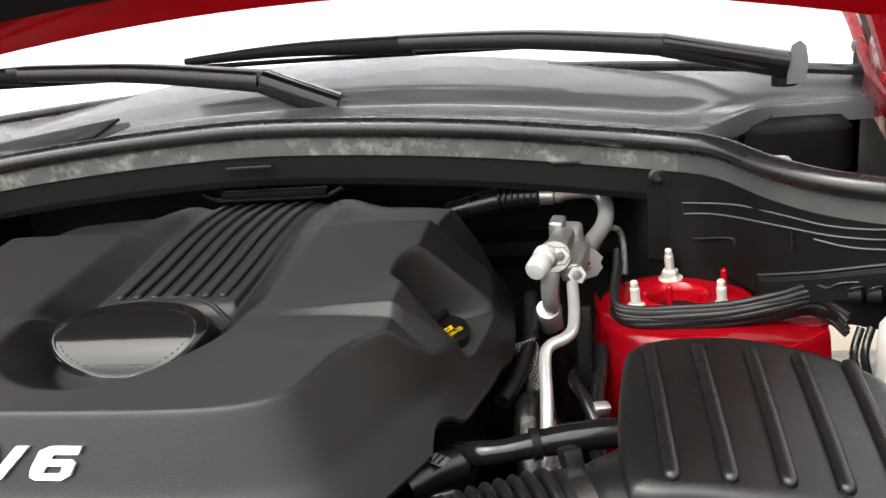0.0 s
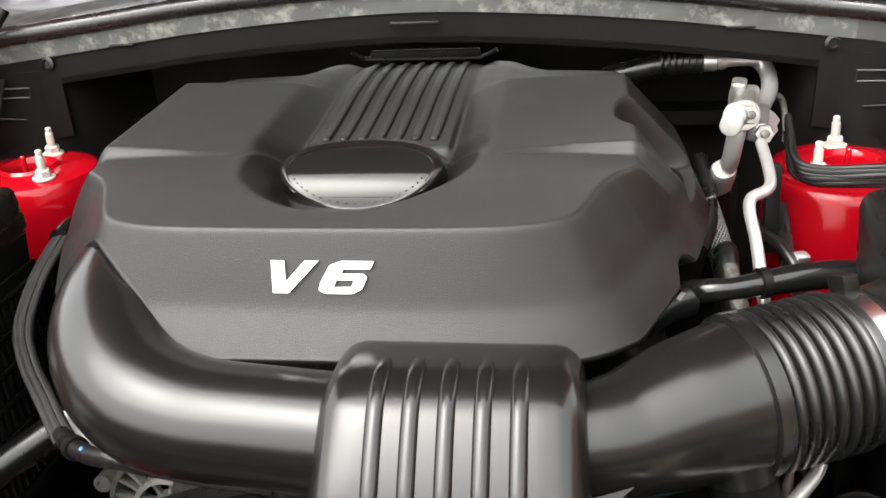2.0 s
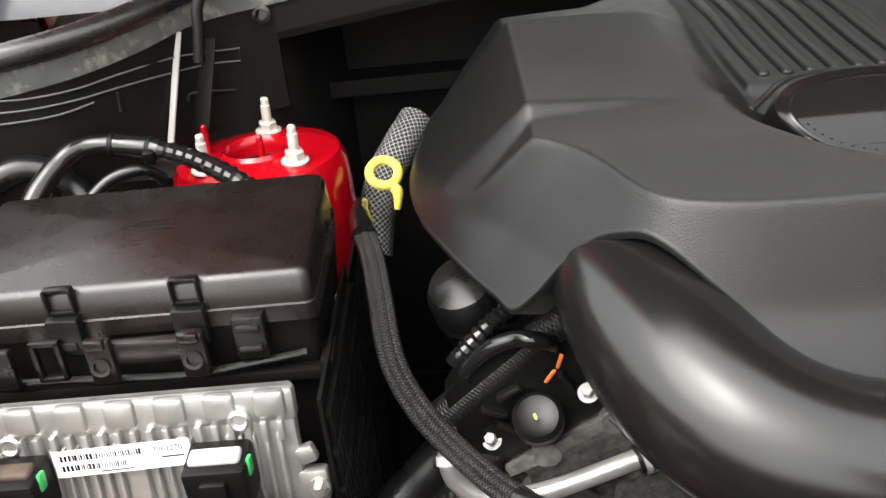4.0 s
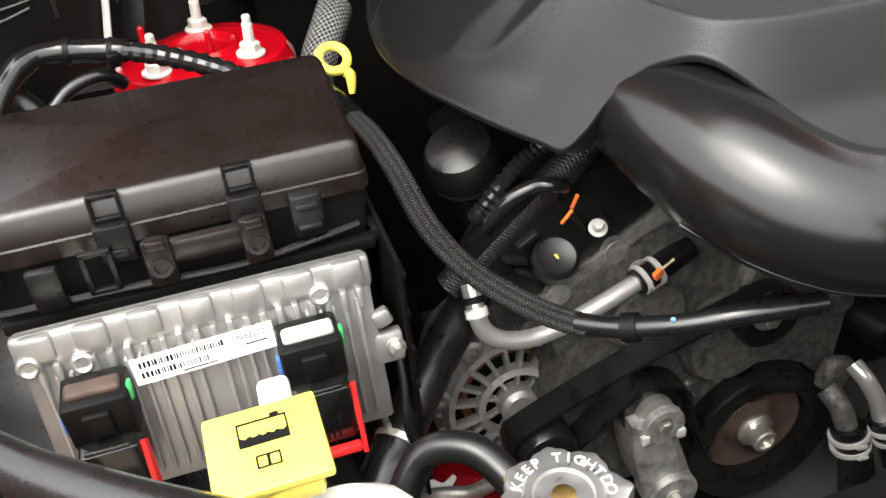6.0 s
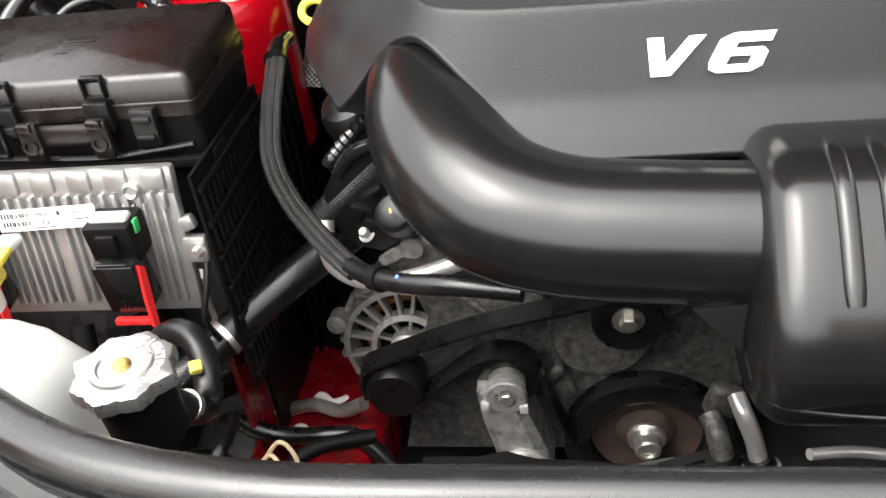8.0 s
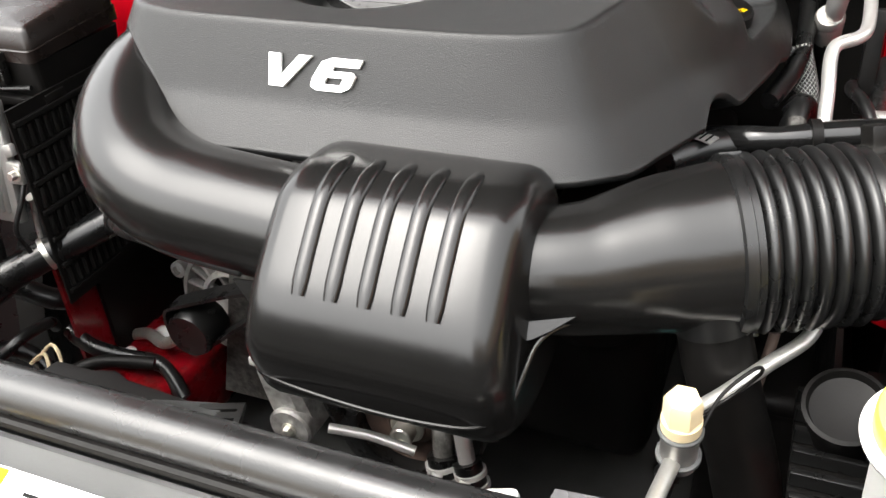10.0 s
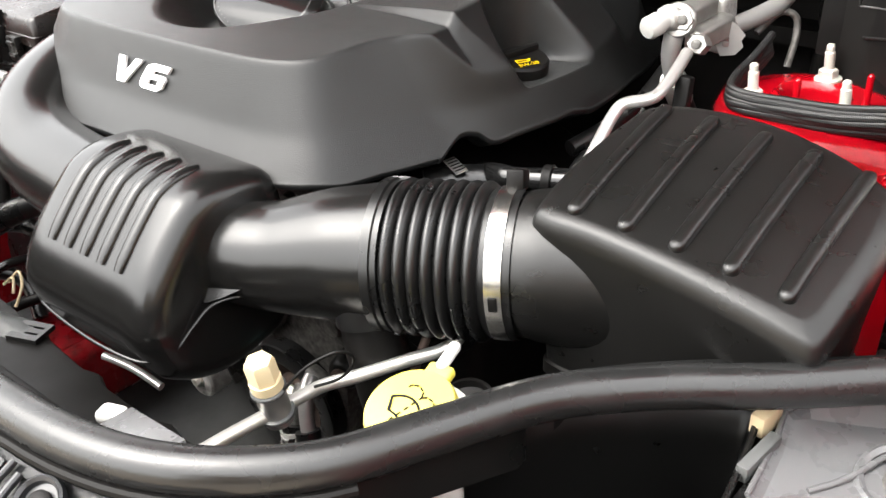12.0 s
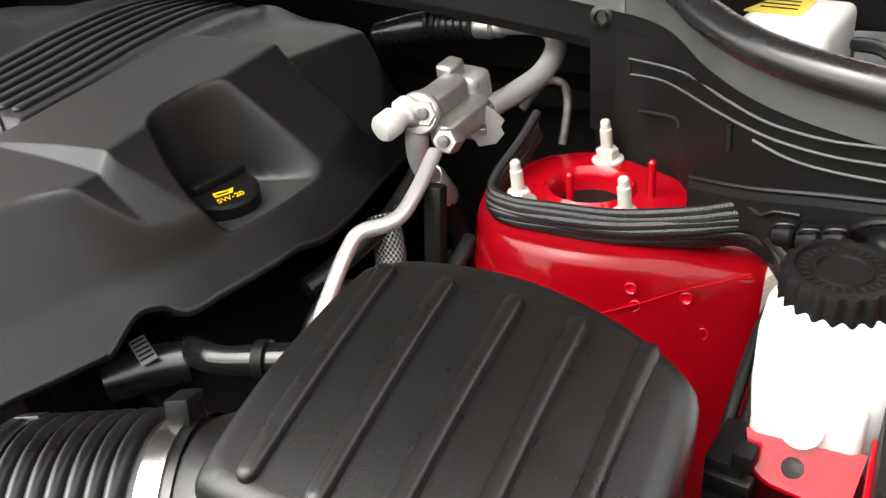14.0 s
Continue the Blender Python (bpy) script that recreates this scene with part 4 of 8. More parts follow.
# ---- engine control module ----
def control_module():
    em = thing("engine_control_module", "finned die-cast aluminium control module with a paper label", "control module", (-0.55, 0.0, 0.72))
    # plate frame: x across, y up the plate, z out of it
    top, low = V(-0.556, -0.004, 0.862), V(-0.556, -0.024, 0.720)
    up = (top - low).normalized()
    out = V(1, 0, 0).cross(up)
    f = Matrix.Translation(low) @ Matrix(((1, up.x, out.x, 0), (0, up.y, out.y, 0), (0, up.z, out.z, 0), (0, 0, 0, 1)))
    h = (top - low).length
    bm = boxed((0, 0, 0), (0.240, h, 0.012), f @ pose(0, h / 2, -0.009), 0.003)
    case = part("case", bm, ECUALU, em)
    bm = boxed((0, 0, 0), (0.244, 0.026, 0.012), f @ pose(0, h - 0.013, -0.007), 0.004)
    for i in range(7):
        box(bm, (0, 0, 0), (0.022, 0.020, 0.010), f @ pose(-0.105 + 0.035 * i, h - 0.010, -0.002), 0.003)
    part("rim", bm, ECUALU, case)
    fin = part("fin", boxed((0, 0, 0), (0.003, h - 0.045, 0.007), f @ pose(-0.108, h / 2 - 0.010, -0.001), 0.001), ECUALU, em)
    for i in range(1, 25):
        if i != 12:
            again(fin, Matrix.Translation((0.009 * i, 0, 0)), em)
    lug = part("rim_tooth", boxed((0, 0, 0), (0.005, 0.016, 0.008), f @ pose(-0.108, h - 0.030, 0.000), 0.0015), ECUALU, em)
    for i in range(1, 20):
        again(lug, Matrix.Translation((0.0115 * i, 0, 0)), em)
    for x, y in ((-0.08, h - 0.026), (0.083, h - 0.020), (-0.113, h - 0.02)):
        part("screw_boss", lathed([(0.008, -0.004), (0.008, 0.004), (0.006, 0.0055), (0.004, 0.003)], f @ pose(x, y, 0), 20), ECUALU, em)
    # side foot with its bolt
    bm = boxed((0, 0, 0), (0.022, 0.026, 0.012), f @ pose(0.126, 0.062, -0.008), 0.003)
    part("foot", bm, ECUALU, em)
    part("foot_bolt", hexbolt(bmesh.new(), f @ pose(0.130, 0.062, -0.002), 0.005, 0.008, 0.008), ZINC, em, "passivated flange bolt")
    part("foot_lug", boxed((0, 0, 0), (0.014, 0.014, 0.010), f @ pose(0.124, 0.088, -0.006, 0, 0, 20), 0.003), ECUALU, em)
    # paper label with bar codes
    lab = part("label", boxed((0, 0, 0), (0.098, 0.021, 0.0006), f @ pose(-0.003, 0.102, 0.0046, 0, 0, 2)), PAPER, em, "white paper label with bar codes")
    g = f @ pose(-0.003, 0.102, 0.0050, 0, 0, 2)
    rng = random.Random(5)
    bm = bmesh.new()
    x = -0.043
    while x < 0.016:
        w = rng.choice((0.0007, 0.0011, 0.0018))
        box(bm, (0, 0, 0), (w, 0.0046, 0.0002), g @ pose(x, 0.0045, 0))
        if x < 0.002:
            box(bm, (0, 0, 0), (w, 0.0046, 0.0002), g @ pose(x, -0.0035, 0))
        x += w + rng.choice((0.0008, 0.0012))
    part("bar_code", bm, INK, lab, "printed black bar codes")
    words("3062270", g @ pose(0.033, 0.0045, 0), 0.0062, INK, lab)
    part("small_print", boxed((0, 0, 0), (0.016, 0.0012, 0.0002), g @ pose(0.036, -0.002, 0)), INK, lab)
    part("small_print", boxed((0, 0, 0), (0.024, 0.0010, 0.0002), g @ pose(-0.005, -0.0082, 0)), INK, lab)
    return em, f, h


ecm, EF, EH = control_module()


def connector(x, red_side, rim):
    cn = thing("wiring_connector", "black wiring connector with red lock lever and coloured tabs", "connector", EF @ V(x, 0.02, 0.01), group="module connectors")
    part("housing", boxed((0, 0, 0), (0.044, 0.040, 0.034), EF @ pose(x, 0.088, 0.016, 12, 0, 0), 0.004), BLACK, cn)
    part("shell", boxed((0, 0, 0), (0.040, 0.055, 0.030), EF @ pose(x, 0.046, 0.022, 14, 0, 0), 0.004), GLOSS, cn)
    part("top_rim", boxed((0, 0, 0), (0.036, 0.007, 0.014), EF @ pose(x, 0.108, 0.022, 12, 0, 0), 0.003, 3), rim, cn, "rounded top edge of the connector")
    part("step", boxed((0, 0, 0), (0.030, 0.016, 0.004), EF @ pose(x, 0.064, 0.038, 14, 0, 0), 0.0015), LID, cn)
    part("latch", boxed((0, 0, 0), (0.018, 0.020, 0.006), EF @ pose(x, 0.088, 0.036, 12, 0, 0), 0.002), BLACK, cn)
    part("lever", slabbed([(0, 0), (0.007, -0.004), (0.006, -0.062), (-0.001, -0.062), (-0.002, -0.03)], EF @ pose(x + 0.020 * red_side, 0.068, 0.036, 0, 80, 0), 0.0035), REDPL, cn, "red plastic lock lever")
    part("lever", boxed((0, 0, 0), (0.036, 0.007, 0.008), EF @ pose(x + 0.002, 0.010, 0.032), 0.002), REDPL, cn, "red plastic lock lever")
    part("tab", boxed((0, 0, 0), (0.003, 0.013, 0.008), EF @ pose(x + 0.0225, 0.100, 0.022), 0.001), GREEN, cn, "green plastic tab")
    part("tab", boxed((0, 0, 0), (0.003, 0.014, 0.008), EF @ pose(x - 0.0235, 0.086, 0.020), 0.001), BLUE, cn, "blue plastic tab")
    bm = bmesh.new()
    for i in range(4):
        box(bm, (0, 0, 0), (0.0016, 0.008, 0.001), EF @ pose(x - 0.006 + 0.004 * i, 0.030, 0.0385, 14, 0, 0))
    part("grip_line", bm, BLACK, cn)
    return cn


# the pale rim paints in the glossy reflection on this connector's top
connector(0.068, 1, PORT)
connector(-0.076, 1, RUST)


# ---- coolant tank and radiator cap ----
def coolant_tank():
    ct = thing("coolant_tank", "milky white coolant tank with a yellow flip cap", "coolant tank", (-0.51, -0.2, 0.55))
    bm = bmesh.new()
    loft(bm, [rect_ring(-0.60, -0.44, -0.26, -0.15, 0.55, 0.02), rect_ring(-0.60, -0.445, -0.26, -0.16, 0.79, 0.02), rect_ring(-0.59, -0.458, -0.25, -0.172, 0.826, 0.025), rect_ring(-0.56, -0.475, -0.24, -0.180, 0.840, 0.02), rect_ring(-0.54, -0.49, -0.23, -0.19, 0.842, 0.015)])
    part("tank", bm, WHITE, ct)
    part("neck", lathed([(0.020, 0), (0.020, 0.018), (0.018, 0.02)], Matrix.Translation((-0.527, -0.168, 0.838))), WHITE, ct)
    part("nub", boxed((-0.517, -0.128, 0.868), (0.019, 0.030, 0.010), pose(0, 0, 0, -8, 0, 0), 0.0045, 4), WHITE, ct, "white cap hinge tab")
    m = pose(-0.5265, -0.172, 0.874, 6, 0, 1)
    lidp = part("flip_cap", boxed((0, 0, 0), (0.062, 0.056, 0.006), m, 0.002), YELLOW, ct, "yellow flip cap with black symbols")
    part("cap_skirt", boxed((0, 0, 0), (0.050, 0.046, 0.016), m @ pose(0, -0.004, -0.010), 0.004), YELLOW, lidp)
    t = m @ pose(0, 0.010, 0.0032)
    wave = [(0.0125 - 0.025 * k / 24, -0.002 - 0.0016 * abs(math.sin(math.pi * k / 24 * 5))) for k in range(25)]
    part("tank_symbol", slabbed([(-0.0135, 0.0075), (-0.0135, -0.009), (0.0135, -0.009), (0.0135, 0.0075), (0.010, 0.0075), (0.010, 0.0098), (0.005, 0.0098), (0.005, 0.0075)], t, 0.0003, [[(0.0125, 0.0063), (-0.0125, 0.0063)] + wave[::-1]]), INK, lidp, "black printed coolant symbol")
    part("book_symbol", slabbed([(-0.0065, 0.004), (0.0065, 0.004), (0.0065, -0.0045), (-0.0065, -0.0045)], t @ pose(0, -0.020, 0), 0.0003, [[(-0.0055, 0.003), (-0.0008, 0.003), (-0.0008, -0.0035), (-0.0055, -0.0035)], [(0.0008, 0.003), (0.0055, 0.003), (0.0055, -0.0035), (0.0008, -0.0035)]]), INK, lidp, "black printed manual symbol")
    return ct


coolant_tank()


def radiator_cap():
    rc = thing("pressure_cap", "stamped aluminium radiator pressure cap with warning lettering", "pressure cap", (-0.385, -0.231, 0.80))
    f = pose(-0.385, -0.231, 0.836, 3, 0, -8)
    bm = bmesh.new()
    rings = []
    for g, h in ((1.0, -0.008), (1.0, 0.0), (0.97, 0.0025), (0.88, 0.0035), (0.66, 0.0038), (0.62, 0.0060), (0.50, 0.0062), (0.46, 0.0045), (0.25, 0.0042), (0.03, 0.0042)):
        ring = []
        for j in range(96):
            a = 2 * math.pi * j / 96
            lobe = 0.0335 * g
            if g > 0.8:
                lobe += 0.0022 * (math.cos(8 * a) ** 3) * g + 0.003 * math.exp(-(math.sin(a) / 0.18) ** 2) * g
            ring.append(f @ V(lobe * math.cos(a), lobe * math.sin(a), h))
        rings.append(ring)
    loft(bm, rings)
    cap = part("cap", bm, CAPALU, rc)
    part("valve_disc", lathed([(0.0065, 0.004), (0.0065, 0.0056), (0.0045, 0.0062), (0.001, 0.006)], f, 28), BRASS, rc, "brass valve disc")
    rows = (("KEEP TIGHT", 90, -1), ("DO NOT OPEN HOT", -80, 1))
    for text, mid, _ in rows:
        n = len(text)
        for i, ch in enumerate(text):
            if ch == " ":
                continue
            a = radians(mid + (0.5 * (n - 1) - i) * (14.0 if mid > 0 else 13.0))
            words(ch, f @ pose(0.0250 * math.cos(a), 0.0250 * math.sin(a), 0.0040, 0, 0, math.degrees(a) - 90), 0.0088, SILVER, cap)
    part("filler_neck", lathed([(0.026, -0.06), (0.026, -0.006), (0.030, -0.004)], f, 32), BLACK, rc)
    return rc


radiator_cap()


# ---- front of the engine ----
def engine_block():
    eb = thing("engine_block", "grimy cast aluminium engine front with bolted covers", "engine", (0, 0.25, 0.35))
    pts = [(-0.30, 0.42), (0.07, 0.42), (0.085, 0.60), (0.095, 0.70), (0.08, 0.80), (-0.12, 0.80), (-0.145, 0.774), (-0.172, 0.763), (-0.283, 0.702), (-0.272, 0.688), (-0.25, 0.62)]
    m = Matrix(((1, 0, 0, 0), (0, 0, -1, 0.16), (0, 1, 0, 0), (0, 0, 0, 1)))
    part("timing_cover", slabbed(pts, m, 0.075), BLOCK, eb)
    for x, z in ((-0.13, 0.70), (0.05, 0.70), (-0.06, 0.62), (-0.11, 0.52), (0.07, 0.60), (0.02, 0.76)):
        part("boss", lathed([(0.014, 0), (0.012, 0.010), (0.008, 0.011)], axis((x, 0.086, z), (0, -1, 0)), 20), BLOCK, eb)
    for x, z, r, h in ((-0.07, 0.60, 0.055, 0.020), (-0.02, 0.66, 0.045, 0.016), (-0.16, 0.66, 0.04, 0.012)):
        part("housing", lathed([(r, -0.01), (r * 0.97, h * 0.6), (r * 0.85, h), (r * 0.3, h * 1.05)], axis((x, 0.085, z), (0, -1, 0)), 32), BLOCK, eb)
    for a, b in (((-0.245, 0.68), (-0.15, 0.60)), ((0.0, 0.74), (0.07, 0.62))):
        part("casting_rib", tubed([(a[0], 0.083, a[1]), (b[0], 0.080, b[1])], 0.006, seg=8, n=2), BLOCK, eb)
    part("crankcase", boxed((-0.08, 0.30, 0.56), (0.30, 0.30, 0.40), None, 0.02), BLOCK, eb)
    part("side_housing", boxed((0.17, 0.28, 0.58), (0.17, 0.28, 0.36), None, 0.03, 3), BLACK, eb)
    part("side_housing", lathed([(0.06, -0.02), (0.06, 0.02), (0.045, 0.035), (0.02, 0.038)], axis((0.19, 0.15, 0.64), (0.1, -1, 0.1)), 36), BLACK, eb)
    # raised flange where the timing cover meets the valve cover
    flange = [(-0.120, 0.800), (-0.145, 0.7755), (-0.172, 0.7645), (-0.225, 0.7355), (-0.278, 0.7065), (-0.290, 0.6990), (-0.286, 0.6905), (-0.270, 0.6975), (-0.222, 0.7240), (-0.170, 0.7525), (-0.138, 0.764), (-0.110, 0.790)]
    part("flange", slabbed(flange, Matrix(((1, 0, 0, 0), (0, 0, -1, 0.086), (0, 1, 0, 0), (0, 0, 0, 1))), 0.006), BLOCKEDGE, eb, "pale machined flange edge")
    for x, z in ((-0.254, 0.711), (-0.197, 0.742)):
        part("flange_lug", lathed([(0.0125, -0.002), (0.0125, 0.0065), (0.0115, 0.0075), (0.001, 0.0075)], axis((x, 0.086, z), (0, -1, 0)), 24), BLOCKEDGE, eb)
    part("boss_bolt", hexbolt(bmesh.new(), axis((-0.174, 0.080, 0.716), (0, -1, 0.1)), 0.006, 0.007, 0.010), ARMALU, eb)
    part("casting_rib", boxed((-0.121, 0.076, 0.545), (0.012, 0.016, 0.034), pose(0, 0, 0, 0, 35, 0), 0.004, 3), BLOCK, eb)
    # black valve cover front with ribs between its bolts
    front = [(-0.330, 0.735), (-0.312, 0.712), (-0.286, 0.7045), (-0.176, 0.7655), (-0.150, 0.785), (-0.160, 0.830), (-0.30, 0.825), (-0.335, 0.775)]
    vc = part("valve_cover_end", slabbed(front, Matrix(((1, 0, 0, 0), (0, 0, -1, 0.110), (0, 1, 0, 0), (0, 0, 0, 1))), 0.022), DEEP, eb)
    for x, z, ang in ((-0.285, 0.745, 30), (-0.296, 0.762, 20), (-0.236, 0.785, 60), (-0.205, 0.775, 45), (-0.283, 0.780, -30)):
        part("cover_rib", boxed((x, 0.080, z), (0.022, 0.010, 0.005), pose(0, 0, 0, 0, ang, 0), 0.0015), LID, vc)
    # valve covers under both banks
    bm = boxed((-0.225, 0.22, 0.775), (0.13, 0.26, 0.08), pose(0, 0, 0, 0, -28, 0), 0.012, 3)
    part("valve_cover", bm, BLACK, eb)
    part("valve_cover", boxed((0.225, 0.22, 0.775), (0.13, 0.26, 0.08), pose(0, 0, 0, 0, 28, 0), 0.012, 3), BLACK, eb)
    part("manifold", boxed((0.0, 0.2, 0.83), (0.32, 0.26, 0.07), None, 0.015, 3), BLACK, eb)
    for p in ((-0.220, 0.072, 0.779), (-0.2995, 0.089, 0.724)):
        f = axis(p, (-0.2, -0.6, 0.8))
        bm = hexbolt(bmesh.new(), f, 0.0052, 0.010, 0.0085)
        part("bolt", bm, PORT, eb, "flanged zinc bolt")
    bm = lathed([(0.021, 0), (0.021, 0.016), (0.017, 0.020), (0.012, 0.018)], axis((-0.260, 0.077, 0.750), (-0.1, -0.6, 0.8)), 28)
    part("sensor", bm, DEEP, eb)
    part("sensor_tab", boxed((-0.2639, 0.0605, 0.7690), (0.0025, 0.0055, 0.002), pose(0, 0, 0, 30, 0, 20), 0.001), YELLOW, eb)
    for k, (x, y, z, r) in enumerate(((-0.250, 0.070, 0.800, 25), (-0.242, 0.072, 0.812, 10))):
        part("tape", boxed((x, y, z), (0.003, 0.003, 0.018), pose(0, 0, 0, 20, r, 0), 0.001), ORANGE, eb, "orange plastic clip")
    return eb


engine_block()


def belt_drive():
    """Pulleys, tensioner, alternator and the belt, in the plane y = 0.05."""
    pu = thing("crank_pulley", "black ribbed pulley with a rusty hub and large bolt", "pulley", (-0.021, 0.08, 0.45))
    f = axis((-0.021, 0.088, 0.45), (0, -1, 0))
    K = 1.19
    prof = [(0.050, 0.0), (0.077, 0.001)]
    for i in range(6):
        prof += [(0.077, 0.002 + 0.004 * i), (0.0738, 0.004 + 0.004 * i)]
    prof += [(0.077, 0.027), (0.0765, 0.030), (0.060, 0.031), (0.0535, 0.027), (0.052, -0.020)]
    part("rim", lathed([(r * K, h) for r, h in prof], f, 72), RUBBER, pu)
    part("hub_disc", lathed([(0.0622, 0.004), (0.061, 0.010), (0.052, 0.006), (0.034, 0.006), (0.027, 0.013), (0.020, 0.015)], f, 48), RUST, pu, "rusty pressed hub")
    bm = lathed([(0.022, -0.010), (0.022, 0.018), (0.019, 0.021)], f, 32)
    lathe(bm, [(0.0145, 0.018), (0.0145, 0.036), (0.0125, 0.038), (0.0095, 0.038), (0.009, 0.034)], f, 20)
    part("bolt", bm, ZINC, pu, "grey hub bolt")
    te = thing("belt_tensioner", "cast aluminium belt tensioner arm with a black pulley", "tensioner", (-0.165, 0.07, 0.5))
    f = axis((-0.168, 0.075, 0.560), (0, -1, 0))
    part("pulley", lathed([(0.034, 0), (0.034, 0.026), (0.030, 0.028), (0.012, 0.026)], f, 40), RUBBER, te)
    part("hub", lathed([(0.020, 0.02), (0.020, 0.036), (0.013, 0.038), (0.012, 0.034)], f, 24), ALU, te)
    bm = bmesh.new()
    rings = []
    for (x, z), w in (((-0.178, 0.562), 0.022), ((-0.170, 0.52), 0.027), ((-0.157, 0.47), 0.030), ((-0.150, 0.448), 0.028)):
        rings.append([V(x - w, 0.075, z), V(x - w * 0.95, 0.032, z), V(x - w * 0.6, 0.024, z), V(x + w * 0.6, 0.024, z), V(x + w * 0.95, 0.032, z), V(x + w, 0.075, z)])
    loft(bm, rings)
    part("arm", bm, ARMALU, te)
    part("cap", lathed([(0.029, 0), (0.029, 0.030), (0.026, 0.033)], axis((-0.154, 0.05, 0.455), (0, -1, 0)), 36), ARMALU, te)
    part("seat", lathed([(0.022, 0.045), (0.022, 0.052), (0.020, 0.0535), (0.012, 0.0535), (0.011, 0.048)], f, 32), ARMALU, te)
    part("seat_bolt", hexbolt(bmesh.new(), f @ pose(0, 0, 0.047), 0.008, 0.009, 0.011), ZINC, te)
    for o in (-0.020, 0.020):
        part("stop_tab", boxed((-0.170 + o, 0.022, 0.548 - o * 0.1), (0.009, 0.006, 0.011), None, 0.0015), PORT, te, "pale stop tab")
    part("bolt", hexbolt(bmesh.new(), axis((-0.154, 0.017, 0.455), (0, -1, 0)), 0.007, 0.008, 0.010), ZINC, te)
    idl = thing("idler_pulley", "smooth black idler pulley", "pulley", (-0.287, 0.06, 0.55), group="idler pulleys")
    part("drum", lathed([(0.030, 0), (0.031, 0.008), (0.031, 0.040), (0.028, 0.046), (0.016, 0.044)], axis((-0.287, 0.075, 0.556), (0, -1, 0)), 40), RUBBER, idl)
    i2 = thing("idler_pulley", "grooved black idler pulley with a zinc bolt", "pulley", (-0.045, 0.07, 0.62), group="idler pulleys")
    f = axis((-0.043, 0.075, 0.636), (0, -1, 0))
    part("drum", lathed([(0.034, 0), (0.036, 0.003), (0.036, 0.026), (0.033, 0.028), (0.02, 0.022)], f, 40), RUBBER, i2)
    part("bolt", hexbolt(bmesh.new(), f @ pose(0, 0, 0.022), 0.009, 0.010, 0.016), ZINC, i2)
    be = thing("drive_belt", "black ribbed rubber drive belt", "belt", (-0.17, 0.05, 0.58))
    runs = [[(-0.318, 0.545), (-0.320, 0.575), (-0.300, 0.590), (-0.20, 0.630), (-0.085, 0.660), (-0.05, 0.666), (-0.015, 0.655)], [(-0.285, 0.524), (-0.25, 0.548), (-0.195, 0.592), (-0.165, 0.597), (-0.138, 0.580), (-0.128, 0.54), (-0.10, 0.46)]]
    for run in runs:
        line = spline([(x, 0, z) for x, z in run], 6)
        rings = []
        for i, p in enumerate(line):
            d = (line[min(i + 1, len(line) - 1)] - line[max(i - 1, 0)]).normalized()
            nrm = V(-d.z, 0, d.x)
            rings.append([V(p.x, y, p.z) + nrm * o for y, o in ((0.036, 0), (0.066, 0), (0.066, 0.004), (0.036, 0.004))])
        part("strand", loft(bmesh.new(), rings), RUBBER, be)
    al = thing("alternator", "cast aluminium alternator with a slotted fan end", "alternator", (-0.29, 0.14, 0.59))
    f = axis((-0.286, 0.20, 0.536), (0.0, -1, 0.14)) @ Matrix.Scale(1.14, 4)
    inv = f.inverted()
    part("casing", lathed([(0.062, -0.05), (0.069, 0.0), (0.070, 0.050), (0.067, 0.062), (0.062, 0.068), (0.060, 0.056), (0.058, 0.040)], f, 48), GENALU, al)
    part("core", lathed([(0.058, 0.044), (0.050, 0.045), (0.016, 0.046)], f, 40), BLACK, al)
    part("winding", lathed([(0.049, 0.044), (0.048, 0.050), (0.042, 0.050), (0.041, 0.044)], f, 36), ORANGE_CU, al, "dull copper winding behind the slots")
    rng = random.Random(8)
    sp = part("spoke", boxed((0, 0, 0), (0.030, 0.0042, 0.012), f @ pose(0.048, 0, 0.066), 0.0015), GENALU, al)
    for i in range(1, 19):
        again(sp, f @ Matrix.Rotation(2 * math.pi * (i + 0.16 * rng.uniform(-1, 1)) / 19, 4, "Z") @ Matrix.Scale(rng.uniform(0.94, 1.03), 4) @ inv, al)
    part("end_ring", lathe(bmesh.new(), [(0.038, 0.060), (0.038, 0.072), (0.032, 0.074), (0.031, 0.062), (0.038, 0.060)], f, 40, caps=False), GENALU, al)
    vane = part("vane", boxed((0, 0, 0), (0.018, 0.0036, 0.008), f @ pose(0.024, 0, 0.064), 0.001), GENALU, al)
    for i in range(1, 9):
        again(vane, f @ Matrix.Rotation(2 * math.pi * i / 9, 4, "Z") @ inv, al)
    part("end_ring", lathed([(0.018, 0.060), (0.018, 0.078), (0.013, 0.082), (0.008, 0.080)], f, 32), GENALU, al)
    part("end_ring", lathe(bmesh.new(), [(0.060, 0.062), (0.0605, 0.071), (0.066, 0.070), (0.070, 0.060), (0.060, 0.062)], f, 48, caps=False), GENALU, al)
    tooth = part("tooth", boxed((0, 0, 0), (0.010, 0.0075, 0.034), f @ pose(0.070, 0, 0.040), 0.0025), GENALU, al)
    for i in range(1, 22):
        again(tooth, f @ Matrix.Rotation(2 * math.pi * (i + 0.2 * rng.uniform(-1, 1)) / 22, 4, "Z") @ Matrix.Scale(rng.uniform(0.96, 1.03), 4) @ inv, al)
